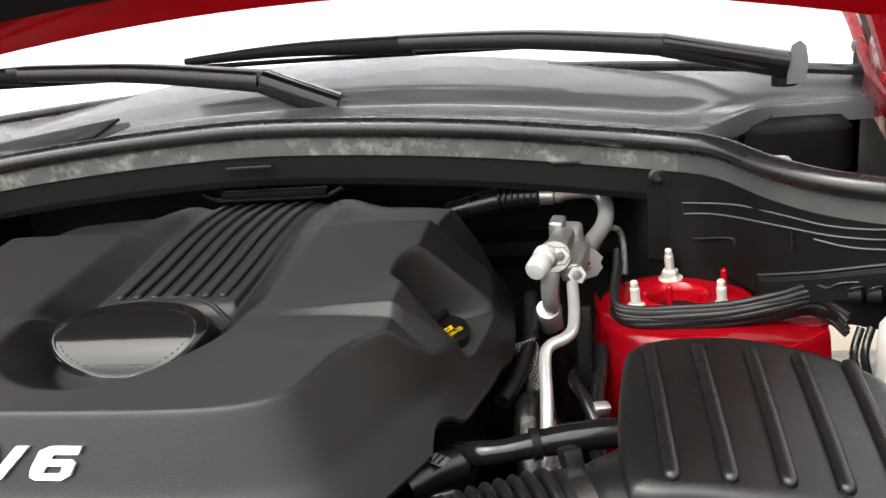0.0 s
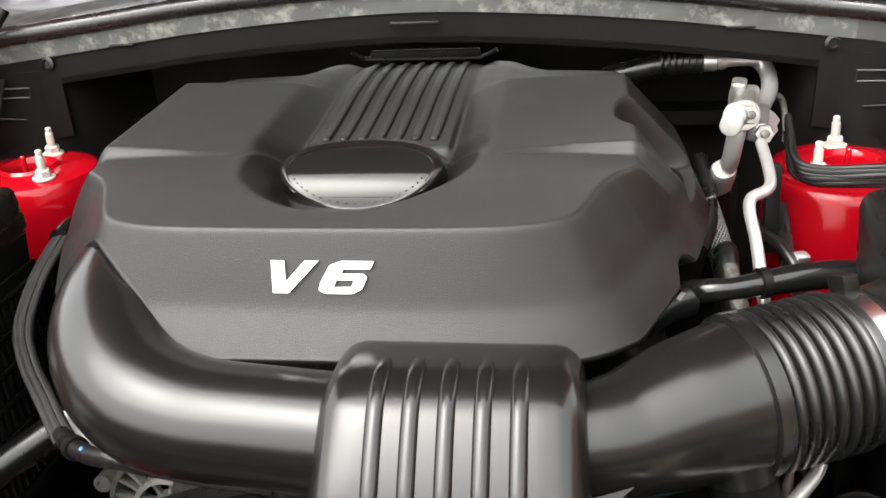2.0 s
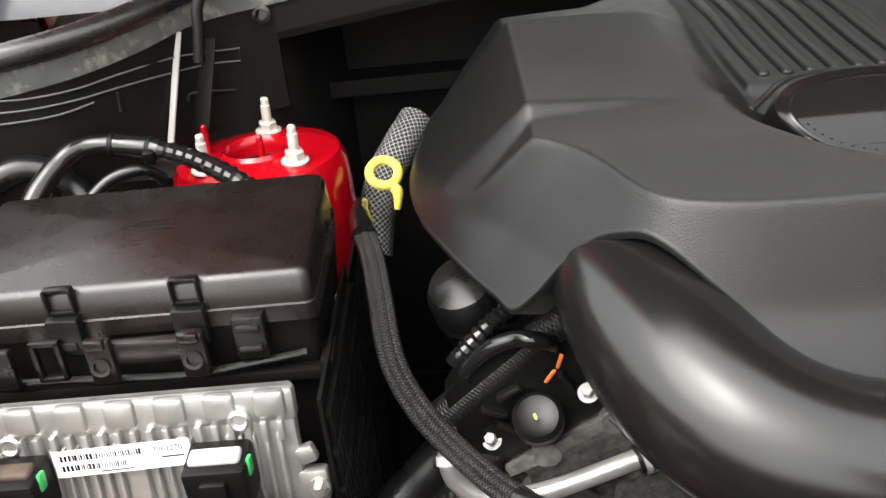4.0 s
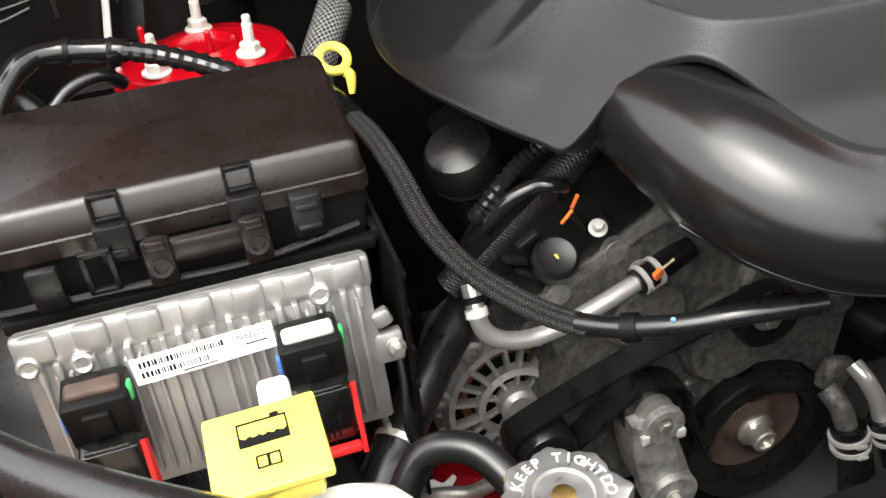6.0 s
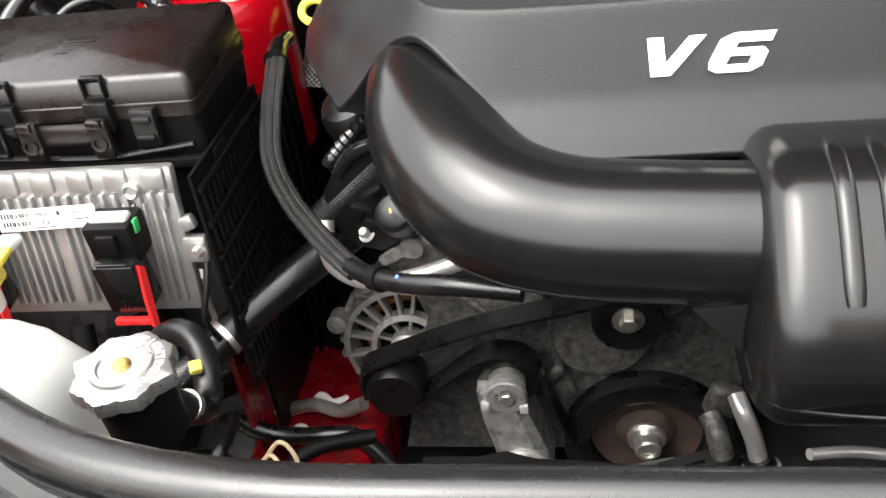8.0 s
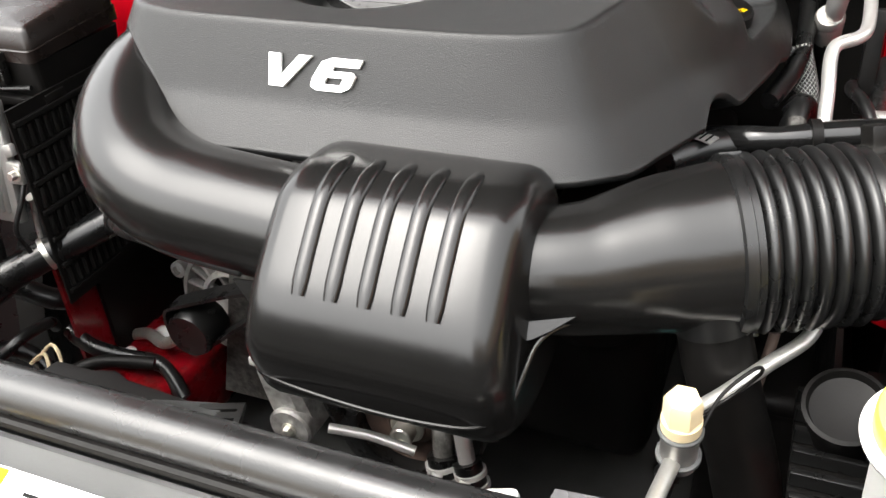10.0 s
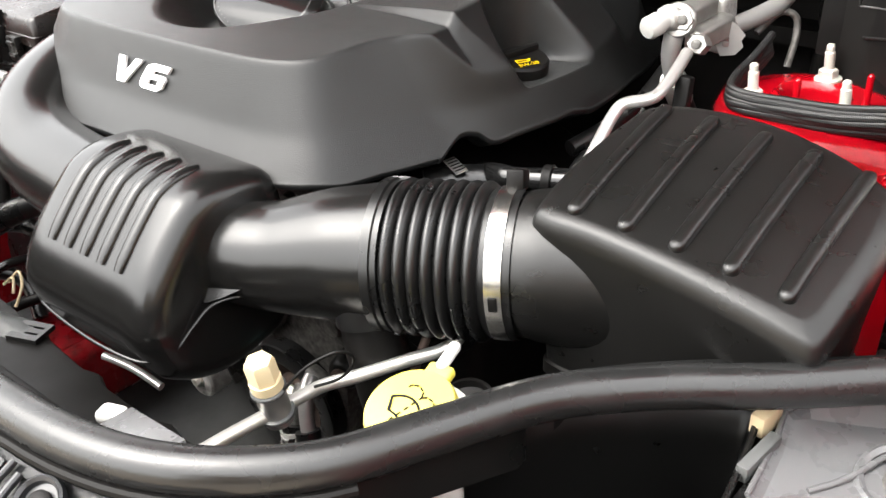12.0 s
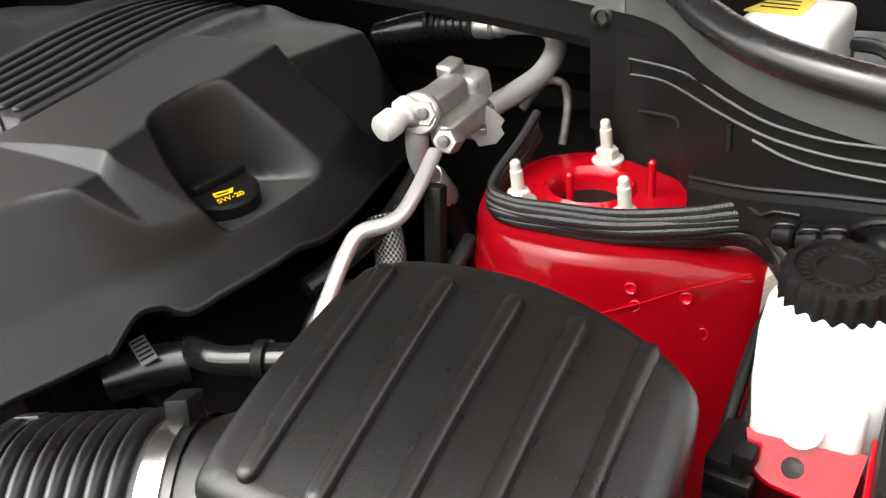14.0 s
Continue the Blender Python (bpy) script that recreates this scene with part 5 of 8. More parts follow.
    for ang in (75, 118, 160, 30):
        g = f @ pose(0, 0, 0, 0, 0, ang)
        lug = part("mounting_lug", boxed((0.074, 0, 0.046), (0.026, 0.022, 0.034), g, 0.006, 3), GENALU, al)
        part("bush", lathed([(0.010, 0.05), (0.010, 0.070), (0.0055, 0.072), (0.005, 0.066)], g @ pose(0.076, 0, 0), 20), GENALU, lug)


belt_drive()


# ---- hoses at the front of the engine ----
def hose(name, label, pts, r, mat, category="hose", group="", seg=14, n=6, flat=1.0, wob=0.0):
    bm = tubed(pts, r, seg=seg, n=n, flat=flat, wob=wob)
    return alone(name, bm, mat, label, category, group, angle=70)


h1 = thing("braided_hose", "black braided wiring hose curving past the intake duct", "hose", (-0.35, 0.07, 0.78))
P1 = [(-0.404, 0.240, 0.862), (-0.398, 0.215, 0.866), (-0.389, 0.175, 0.864), (-0.381, 0.125, 0.852), (-0.372, 0.074, 0.826), (-0.353, 0.043, 0.800), (-0.328, 0.018, 0.781), (-0.300, -0.012, 0.771), (-0.278, -0.035, 0.770)]
line = spline(P1, 4)
for k in (-1, 0, 1):
    pts = []
    for i, p in enumerate(line):
        d = (line[min(i + 1, len(line) - 1)] - line[max(i - 1, 0)]).normalized()
        sd = d.cross(V(0.1, -0.55, 0.83)).normalized()
        pts.append(p + sd * 0.0060 * k + V(0, 0, -0.0015 * k * k))
    part("strand", tubed(pts, 0.0045, seg=14, n=2), HERRING, h1)
part("taped_end", tubed([(-0.398, 0.212, 0.866), (-0.404, 0.245, 0.866), (-0.406, 0.268, 0.864), (-0.407, 0.29, 0.86)], [0.0115, 0.0115, 0.010, 0.009], seg=16, wob=0.05), GLOSS, h1, "black taped upper end")
part("conduit", tubed([(-0.285, -0.028, 0.769), (-0.262, -0.050, 0.774), (-0.225, -0.078, 0.786), (-0.183, -0.098, 0.798), (-0.13, -0.11, 0.80)], 0.0085, seg=16), RUBBER, h1)
part("clamp", lathed([(0.0115, -0.006), (0.0115, 0.006)], axis((-0.254, -0.056, 0.776), (0.75, -0.6, 0.25)), 20), BLACK, h1)
part("dot", lathed([(0.0022, 0), (0.0015, 0.001)], axis((-0.232, -0.078, 0.793), (-0.2, -0.6, 0.8)), 12), BLUE, h1, "pale violet paint dot")

hw = thing("coolant_pipe", "bright steel coolant pipe bent into a hook", "pipe", (-0.24, 0.0, 0.73))
part("tube", tubed([(-0.337, 0.085, 0.745), (-0.337, 0.075, 0.731), (-0.337, 0.068, 0.720), (-0.332, 0.065, 0.704), (-0.316, 0.062, 0.691), (-0.290, 0.062, 0.684), (-0.256, 0.064, 0.687), (-0.221, 0.066, 0.697), (-0.178, 0.070, 0.710)], 0.0085, seg=18, n=8), PIPEALU, hw)
part("collar", lathed([(0.0105, -0.004), (0.0105, 0.004)], axis((-0.337, 0.070, 0.723), (0, -0.55, -0.83)), 20), WHITE, hw, "white collar")
part("black_ring", lathed([(0.0115, -0.003), (0.0115, 0.003)], axis((-0.337, 0.0765, 0.733), (0, -0.55, -0.83)), 20), BLACK, hw)
part("rubber_end", tubed([(-0.182, 0.069, 0.709), (-0.160, 0.074, 0.714), (-0.12, 0.085, 0.722)], 0.013, seg=16), RUBBER, hw)
for o in (0.0, 0.015):
    part("spring_clamp", lathed([(0.0140, -0.0024), (0.0150, -0.0024), (0.0150, 0.0024), (0.0140, 0.0024)], axis((-0.176 + o, 0.070 + o * 0.2, 0.7105 + o * 0.25), (0.94, 0.2, 0.25)), 24), PORT, hw)
for k in (-0.9, 0.1, 1.1):
    part("clamp_bridge", boxed((0, 0, 0), (0.015, 0.005, 0.0012), axis((-0.168, 0.0715, 0.7125), (0.94, 0.2, 0.25)) @ pose(0, 0, 0, 0, 0, 60 * k - 60) @ pose(0.0149, 0, 0, 0, 90, 0), 0.0003), PORT, hw)
part("clamp_tang", boxed((-0.166, 0.058, 0.722), (0.010, 0.005, 0.008), pose(0, 0, 0, 0, -20, 20), 0.001), ORANGE, hw, "rusty orange clamp tang")
part("loose_wire", tubed([(-0.166, 0.060, 0.722), (-0.158, 0.060, 0.727), (-0.148, 0.062, 0.731)], 0.0012, seg=8), CREAM, hw, "pale wire stub")

rh = thing("radiator_hose", "thick black radiator hose with a taped end", "hose", (-0.45, 0.0, 0.64))
part("hose", tubed([(-0.53, -0.12, 0.60), (-0.50, -0.085, 0.63), (-0.455, -0.025, 0.66), (-0.395, 0.045, 0.685), (-0.34, 0.10, 0.705), (-0.28, 0.16, 0.72)], 0.0195, seg=20, n=8), RUBBER, rh)
part("taped_sleeve", tubed([(-0.535, -0.126, 0.596), (-0.50, -0.085, 0.63), (-0.470, -0.045, 0.652)], 0.0225, seg=22, n=10, wob=0.10), GLOSS, rh, "shiny black taped sleeve")
zt = thing("cable_tie", "pale grey cable tie round the radiator hose", "cable tie", (-0.43, 0.0, 0.66))
part("band", lathed([(0.0200, -0.003), (0.0210, -0.003), (0.0210, 0.003), (0.0200, 0.003)], axis((-0.435, -0.002, 0.669), (0.62, 0.74, 0.26)), 24), ZINC, zt)
part("tail", tubed([(-0.440, 0.0, 0.689), (-0.444, 0.006, 0.712), (-0.446, 0.012, 0.735)], 0.003, seg=8), ZINC, zt)
part("tail_knob", lathed([(0.006, 0), (0.006, 0.004)], axis((-0.446, 0.012, 0.734), (0, -0.5, 0.9)), 14), ZINC, zt)

hose("heater_hose", "black cloth-covered heater hose", [(-0.352, 0.10, 0.735), (-0.327, 0.10, 0.757), (-0.277, 0.10, 0.800), (-0.235, 0.10, 0.832), (-0.20, 0.115, 0.852)], 0.0142, BRAID, group="hoses under the cover", seg=18)
ridged = spline([(-0.324, 0.094, 0.803), (-0.318, 0.094, 0.8115), (-0.288, 0.095, 0.842), (-0.262, 0.098, 0.856), (-0.236, 0.105, 0.858), (-0.21, 0.118, 0.862)], 11)
alone("wiring_conduit", tubed(ridged, [0.0082 if k % 2 else 0.0060 for k in range(len(ridged))], n=1, smooth=False), GLOSS, "shiny black corrugated conduit under the cover", "conduit", "hoses under the cover", angle=20)
hose("vacuum_hose", "black glossy vacuum hose under the cover", [(-0.318, 0.092, 0.795), (-0.297, 0.086, 0.819), (-0.2755, 0.081, 0.8300), (-0.263, 0.074, 0.833), (-0.250, 0.078, 0.826), (-0.243, 0.09, 0.81)], 0.0072, GLOSS, group="hoses under the cover")
of = thing("overflow_hose", "black overflow hose arching beside the radiator cap", "hose", (-0.42, -0.12, 0.68))
part("hose", tubed([(-0.475, -0.14, 0.66), (-0.462, -0.12, 0.715), (-0.435, -0.10, 0.752), (-0.405, -0.11, 0.762), (-0.385, -0.135, 0.752), (-0.377, -0.17, 0.74), (-0.378, -0.205, 0.78)], 0.0115), RUBBER, of)
part("end_clamp", lathed([(0.0118, -0.004), (0.0126, -0.0035), (0.0126, 0.0035), (0.0118, 0.004)], axis((-0.3775, -0.190, 0.762), (0.0, -0.65, 0.75)), 24), ZINC, of)
yc = alone("yellow_clip", boxed((-0.385, -0.150, 0.764), (0.010, 0.010, 0.008), pose(0, 0, 0, 20, 10, 30), 0.002), YELLOW, "small yellow clip on the overflow hose", "clip")

gd = thing("filter_housing", "glossy black housing half hidden under the cover edge", "filter housing", (-0.32, 0.155, 0.76))
part("barrel", lathed([(0.036, -0.10), (0.036, -0.030), (0.0345, -0.018), (0.030, -0.010), (0.012, -0.004), (0.002, -0.003)], axis((-0.318, 0.160, 0.848), (-0.30, -0.30, 0.9)), 40), RUBBER, gd)
part("band", lathed([(0.036, -0.046), (0.0375, -0.043), (0.036, -0.040)], axis((-0.318, 0.160, 0.848), (-0.30, -0.30, 0.9)), 40), RUBBER, gd)

# yellow dipstick ring
dp = thing("dipstick", "yellow ring-shaped dipstick handle", "dipstick", (-0.386, 0.33, 0.83))
f = axis((-0.3872, 0.350, 0.8685), (0.12, -0.62, 0.78))
bm = bmesh.new()
rings = [[f @ V((0.0150 + 0.0050 * math.cos(b)) * math.cos(a), (0.0150 + 0.0050 * math.cos(b)) * math.sin(a), 0.0050 * math.sin(b)) for b in (2 * math.pi * j / 10 for j in range(10))] for a in (2 * math.pi * i / 32 for i in range(33))]
loft(bm, rings, caps=False)
ring = part("ring", bm, YELLOW, dp)
part("shank", tubed([f @ V(0.006, -0.018, 0), f @ V(0.010, -0.024, -0.002), (-0.376, 0.330, 0.835)], [0.006, 0.006, 0.003], seg=12, n=4), YELLOW, dp)
alone("mesh_sleeve", tubed([(-0.356, 0.492, 0.872), (-0.372, 0.464, 0.858), (-0.392, 0.437, 0.834), (-0.406, 0.412, 0.800), (-0.414, 0.385, 0.755)], 0.021, seg=22), BRAIDSILVER, "black and white open mesh sleeve behind the dipstick", "wiring sleeve", angle=70)

# slotted screen between the tower and the engine
sc = thing("slotted_screen", "black slotted plastic splash screen", "splash screen", (-0.43, 0.1, 0.6))
part("sheet", boxed((-0.4155, 0.085, 0.73), (0.003, 0.19, 0.25)), BLACK, sc)
# plain black sheet added to hide the red tower wall in this dark gap
part("shield", boxed((-0.4165, 0.242, 0.66), (0.003, 0.122, 0.35)), BLACK, sc)
for k in range(4):
    part("shield_rib", boxed((-0.4140, 0.200 + 0.027 * k, 0.66), (0.005, 0.004, 0.33), None, 0.001), BLACK, sc)
sl = part("slat", boxed((-0.4125, 0.000, 0.640), (0.004, 0.0055, 0.026), None, 0.001), LID, sc)
for i in range(15):
    for j in range(6):
        if i or j:
            again(sl, Matrix.Translation((0, 0.0118 * i, 0.036 * j)), sc)
for j in range(7):
    part("cross_bar", boxed((-0.4120, 0.083, 0.622 + 0.036 * j), (0.005, 0.18, 0.006), None, 0.001), BLACK, sc)

# pipes low at the front, beside the pulley
lp = thing("thermostat_pipe", "grimy alloy thermostat outlet with a spring clamp", "pipe", (0.05, 0.02, 0.45))
part("tube", tubed([(0.064, 0.040, 0.546), (0.069, 0.024, 0.536), (0.078, 0.012, 0.514), (0.085, 0.005, 0.485)], 0.0095, seg=18), PIPEALU, lp)
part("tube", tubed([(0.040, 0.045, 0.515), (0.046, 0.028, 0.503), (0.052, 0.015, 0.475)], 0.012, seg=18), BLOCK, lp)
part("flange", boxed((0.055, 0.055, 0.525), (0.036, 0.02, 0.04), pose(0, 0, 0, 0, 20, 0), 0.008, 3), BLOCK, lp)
part("hose_end", tubed([(0.083, 0.006, 0.492), (0.105, -0.01, 0.43), (0.12, -0.02, 0.36)], 0.016, seg=18), RUBBER, lp)
part("hose_end", tubed([(0.051, 0.016, 0.482), (0.060, 0.0, 0.43), (0.065, -0.01, 0.36)], 0.019, seg=18), RUBBER, lp)
for x, y, z, r in ((0.088, 0.003, 0.480, 0.0175), (0.093, 0.000, 0.466, 0.0175), (0.0525, 0.013, 0.472, 0.0205), (0.0545, 0.010, 0.458, 0.0205)):
    part("spring_clamp", lathed([(r, -0.0028), (r + 0.001, -0.0028), (r + 0.001, 0.0028), (r, 0.0028)], axis((x, y, z), (0.25, -0.2, -0.95)), 28), PORT, lp)
    part("clamp_tang", boxed((x, y - r, z), (0.012, 0.005, 0.006), pose(0, 0, 0, 10, 14, 0), 0.001), PORT, lp)
part("tag", boxed((0.128, -0.012, 0.455), (0.014, 0.002, 0.024), pose(0, 0, 0, 20, 0, 20), 0.0005), PAPER, lp, "white paper tag with a blue stroke")
part("stroke", boxed((0.106, -0.020, 0.452), (0.003, 0.002, 0.036), pose(0, 0, 0, 20, -25, 20), 0.0005), BLUE, lp)
wp = thing("water_pump_cap", "black housing with a dull red plug", "plug", (0.13, 0.07, 0.53))
part("housing", lathed([(0.022, -0.05), (0.022, 0.012), (0.018, 0.018), (0.014, 0.02)], axis((0.110, 0.062, 0.566), (0.25, -1, 0.0)), 36), BLACK, wp)
part("plug", lathed([(0.013, 0.018), (0.013, 0.023), (0.010, 0.024)], axis((0.110, 0.062, 0.566), (0.25, -1, 0.0)), 24), RUST, wp, "dull red rubber plug")


# ---- air-conditioning lines ----
def ac_lines():
    ac = thing("ac_line", "bright aluminium air-conditioning block with bent pipes", "refrigerant line", (0.40, 0.33, 0.86))
    part("block", boxed((0.388, 0.340, 0.975), (0.024, 0.060, 0.024), pose(0, 0, 0, 8, 6, -12), 0.007, 4), SATALU, ac)
    part("block", boxed((0.406, 0.345, 0.955), (0.022, 0.062, 0.024), pose(0, 0, 0, 8, 4, -12), 0.006, 4), SATALU, ac)
    part("boss", lathed([(0.0135, -0.020), (0.0135, 0.002), (0.011, 0.006)], axis((0.376, 0.314, 0.972), (-0.42, -0.88, -0.10)), 28), SATALU, ac)
    part("lug", boxed((0.386, 0.372, 0.984), (0.017, 0.022, 0.028), pose(0, 0, 0, 10, 4, -12), 0.004, 3), SATALU, ac, "cast lug of the expansion valve")
    part("valve_body", boxed((0.396, 0.386, 0.955), (0.034, 0.030, 0.062), pose(0, 0, 0, 8, 0, -12), 0.007, 3), GENALU, ac, "dull grey expansion valve body")
    part("clamp_plate", lathed([(0.017, -0.003), (0.018, -0.001), (0.018, 0.003), (0.0165, 0.005)], axis((0.384, 0.3165, 0.972), (0.05, -0.9, 0.25)), 28), SATALU, ac)
    part("port_cap", lathed([(0.0125, 0), (0.0125, 0.008), (0.0095, 0.010), (0.0095, 0.017), (0.0118, 0.018), (0.0118, 0.031), (0.0095, 0.0345), (0.004, 0.0355)], axis((0.375, 0.315, 0.975), (-0.30, -0.92, -0.22)), 28), PORT, ac, "pale capped service port")
    for p in ((0.390, 0.314, 0.973), (0.407, 0.314, 0.951)):
        d = (0.05, -0.9, 0.25)
        b = part("stud_nut", lathed([(0.0115, -0.012), (0.0115, 0.002), (0.0100, 0.004)], axis(p, d), 6), SATALU, ac)
        part("stud_recess", lathed([(0.0050, 0.0035), (0.0050, 0.0075), (0.0036, 0.0082)], axis(p, d), 16), BLOCK, b, "dark threaded stud end")
    plate = [(0.012, 0.027), (0.022, 0.020), (0.034, 0.006), (0.029, -0.003), (0.033, -0.012), (0.022, -0.025), (0.0, -0.027), (-0.008, -0.010), (-0.006, 0.018)]
    bend = Matrix(((0.90, 0, 0.43, 0.4135), (0.43, 0, -0.90, 0.360), (0, 1, 0, 0.946), (0, 0, 0, 1))) @ Matrix.Scale(0.68, 4)
    br_ = part("bracket", slabbed(plate, bend, 0.0025, [[(0.002, 0.003), (0.011, 0.003), (0.011, -0.012), (0.002, -0.012)]]), PIPEALU, ac, "bent steel bracket with a square window")
    part("bent_tab", boxed((0, 0, 0), (0.008, 0.011, 0.002), bend @ pose(0.0065, -0.007, 0.005, 25, 0, 0), 0.0005), PIPEALU, br_)
    # large pipe to the hose at the bulkhead
    part("pipe", tubed([(0.412, 0.385, 0.952), (0.424, 0.415, 0.955), (0.438, 0.452, 0.964), (0.440, 0.482, 0.978), (0.428, 0.492, 0.992), (0.405, 0.486, 0.996), (0.378, 0.482, 0.994)], 0.0100, seg=18, n=8), PIPEALU, ac)
    part("pipe", tubed([(0.425, 0.43, 0.935), (0.44, 0.45, 0.955), (0.455, 0.46, 0.95), (0.46, 0.455, 0.93), (0.46, 0.44, 0.90)], 0.004, seg=12, n=6), BLOCK, ac)
    fx = axis((0.384, 0.483, 0.994), (-1, -0.02, 0.0))
    part("ferrule", lathed([(0.0105, -0.004), (0.0115, -0.002), (0.0115, 0.004), (0.010, 0.006), (0.013, 0.008), (0.013, 0.030), (0.0125, 0.031)], fx, 24), ALU, ac)
    part("rubber_hose", tubed([(0.360, 0.482, 0.994), (0.33, 0.483, 0.993), (0.29, 0.49, 0.985), (0.24, 0.50, 0.97)], 0.0145, seg=18), RUBBER, ac)
    for k in range(7):
        part("crimp_ring", lathed([(0.0148, -0.002), (0.0160, 0.0), (0.0148, 0.002)], axis((0.358 - 0.008 * k, 0.4822 + 0.0003 * k, 0.994), (-1, 0.03, -0.02)), 20), RUBBER, ac)
    # two pipes down past the cover
    part("pipe", tubed([(0.381, 0.318, 0.968), (0.377, 0.318, 0.940), (0.376, 0.326, 0.918), (0.374, 0.345, 0.895)], 0.0100, seg=18), PIPEALU, ac)
    part("ferrule", lathed([(0.013, -0.004), (0.015, 0), (0.015, 0.006), (0.0125, 0.008), (0.0145, 0.011), (0.0145, 0.016), (0.0125, 0.018), (0.014, 0.022), (0.014, 0.036)], axis((0.372, 0.342, 0.898), (0.02, 0.62, -0.78)), 28), ALU, ac)
    part("rubber_hose", tubed([(0.373, 0.36, 0.874), (0.376, 0.38, 0.84), (0.38, 0.39, 0.78), (0.37, 0.38, 0.70)], 0.013, seg=16), RUBBER, ac)
    part("pipe", tubed([(0.402, 0.302, 0.945), (0.404, 0.270, 0.932), (0.403, 0.242, 0.921), (0.396, 0.228, 0.917), (0.380, 0.215, 0.914), (0.376, 0.200, 0.906), (0.378, 0.165, 0.886), (0.379, 0.125, 0.858), (0.38, 0.09, 0.83)], 0.0062, seg=14, n=6), PIPEALU, ac)
    part("sensor", boxed((0.413, 0.270, 0.880), (0.016, 0.014, 0.10), pose(0, 0, 0, -10, 0, 0), 0.003), BLACK, ac)
    return ac


ac_lines()

sv = thing("service_valve", "silver refrigerant pipe with a cream hexagonal valve cap", "refrigerant valve", (0.33, -0.2, 0.77))
ax = (0.0, -0.16, 0.98)
f = axis((0.320, -0.208, 0.794), ax)
part("stem", lathed([(0.0118, -0.01), (0.0118, 0.020), (0.0125, 0.021), (0.0125, 0.024)], f, 24), SATALU, sv)
part("collar_ring", lathed([(0.0130, 0.0215), (0.0140, 0.0225), (0.0140, 0.0245), (0.0130, 0.0255)], f, 28), GREYPL, sv)
part("collar_ring", lathed([(0.0128, -0.004), (0.0142, -0.0035), (0.0142, -0.0010), (0.0128, -0.0005)], f, 28), GREYPL, sv)
bm = lathed([(0.0125, 0.026), (0.0125, 0.034)], f, 28)
lathe(bm, [(0.0118, 0.034), (0.0118, 0.050), (0.0105, 0.053), (0.003, 0.053)], f, 6)
part("cap", bm, CREAM, sv, "cream plastic hexagonal cap")
part("tether", tubed([f @ V(0.012, 0.004, 0.024), (0.340, -0.190, 0.832), (0.356, -0.172, 0.842), (0.360, -0.160, 0.830), (0.345, -0.160, 0.806), (0.328, -0.175, 0.798)], 0.0013, seg=8, n=8), BLACK, sv)
part("pipe", tubed([(0.306, -0.325, 0.797), (0.313, -0.255, 0.795), (0.318, -0.215, 0.793), (0.320, -0.190, 0.791), (0.325, -0.163, 0.790), (0.340, -0.142, 0.792), (0.365, -0.109, 0.798), (0.385, -0.084, 0.803), (0.392, -0.070, 0.812), (0.393, -0.055, 0.830)], 0.0055, seg=16, n=8), ALU, sv)
part("pipe", tubed([(0.36, -0.10, 0.77), (0.365, -0.085, 0.80), (0.368, -0.07, 0.83)], 0.004, seg=12), RUST, sv)
tl = thing("teal_sleeve", "teal sleeve on a ribbed pipe joint", "pipe joint", (0.30, -0.07, 0.60))
tf = axis((0.3075, -0.046, 0.653), (-0.16, -0.6, -0.78))
part("sleeve", lathed([(0.0095, -0.012), (0.0105, -0.009), (0.0105, 0.011), (0.0095, 0.013)], tf, 24), TEAL, tl)
part("pipe", lathed([(0.0075, -0.06), (0.0075, 0.0)], tf, 20), BLACK, tl)
part("ribbed_joint", lathed([(0.0085, 0.010), (0.011, 0.014), (0.0115, 0.018), (0.009, 0.020), (0.0115, 0.024), (0.0115, 0.028), (0.009, 0.030), (0.0115, 0.034), (0.0115, 0.040), (0.009, 0.042), (0.010, 0.10)], tf, 24), LID, tl)

hp = thing("coolant_hose", "black moulded coolant hose crossing behind the filter box", "hose", (0.35, 0.09, 0.86))
part("hose", tubed([(0.27, 0.13, 0.84), (0.29, 0.105, 0.858), (0.318, 0.088, 0.872), (0.345, 0.086, 0.876), (0.40, 0.100, 0.880), (0.45, 0.110, 0.880), (0.50, 0.12, 0.87)], [0.016, 0.014, 0.0115, 0.0105, 0.0135, 0.0135, 0.0135], seg=20, n=8), GLOSS, hp)
part("hose", tubed([(0.26, 0.05, 0.86), (0.285, 0.075, 0.862), (0.305, 0.09, 0.862)], 0.016, seg=18), RUBBER, hp)
part("clamp", lathed([(0.0145, -0.004), (0.0145, 0.004)], axis((0.372, 0.092, 0.879), (0.95, 0.25, 0.06)), 24), BLACK, hp)
part("label", boxed((0.282, 0.070, 0.8795), (0.034, 0.012, 0.001), pose(0, 0, 0, 10, 0, -30)), GENALU, hp, "small printed hose label")
for k in range(5):
    part("print_bar", boxed((0.282, 0.070, 0.8803), (0.0015, 0.010, 0.0006), pose(0, 0, 0, 10, 0, -30) @ pose(-0.012 + 0.006 * k, 0, 0.0004)), INK, hp)
alone("heater_hose", tubed([(0.372, 0.255, 0.80), (0.362, 0.225, 0.845), (0.356, 0.20, 0.855), (0.355, 0.175, 0.845), (0.36, 0.14, 0.82), (0.362, 0.11, 0.79)], 0.0125, seg=16), RUBBER, "black heater hose beside the aluminium pipe", "hose", angle=70)
alone("metal_pipe", tubed([(0.356, 0.178, 0.852), (0.360, 0.15, 0.835), (0.366, 0.11, 0.80)], 0.0095, seg=16), BLOCK, "dull steel pipe beside the aluminium pipe", "pipe", angle=70)
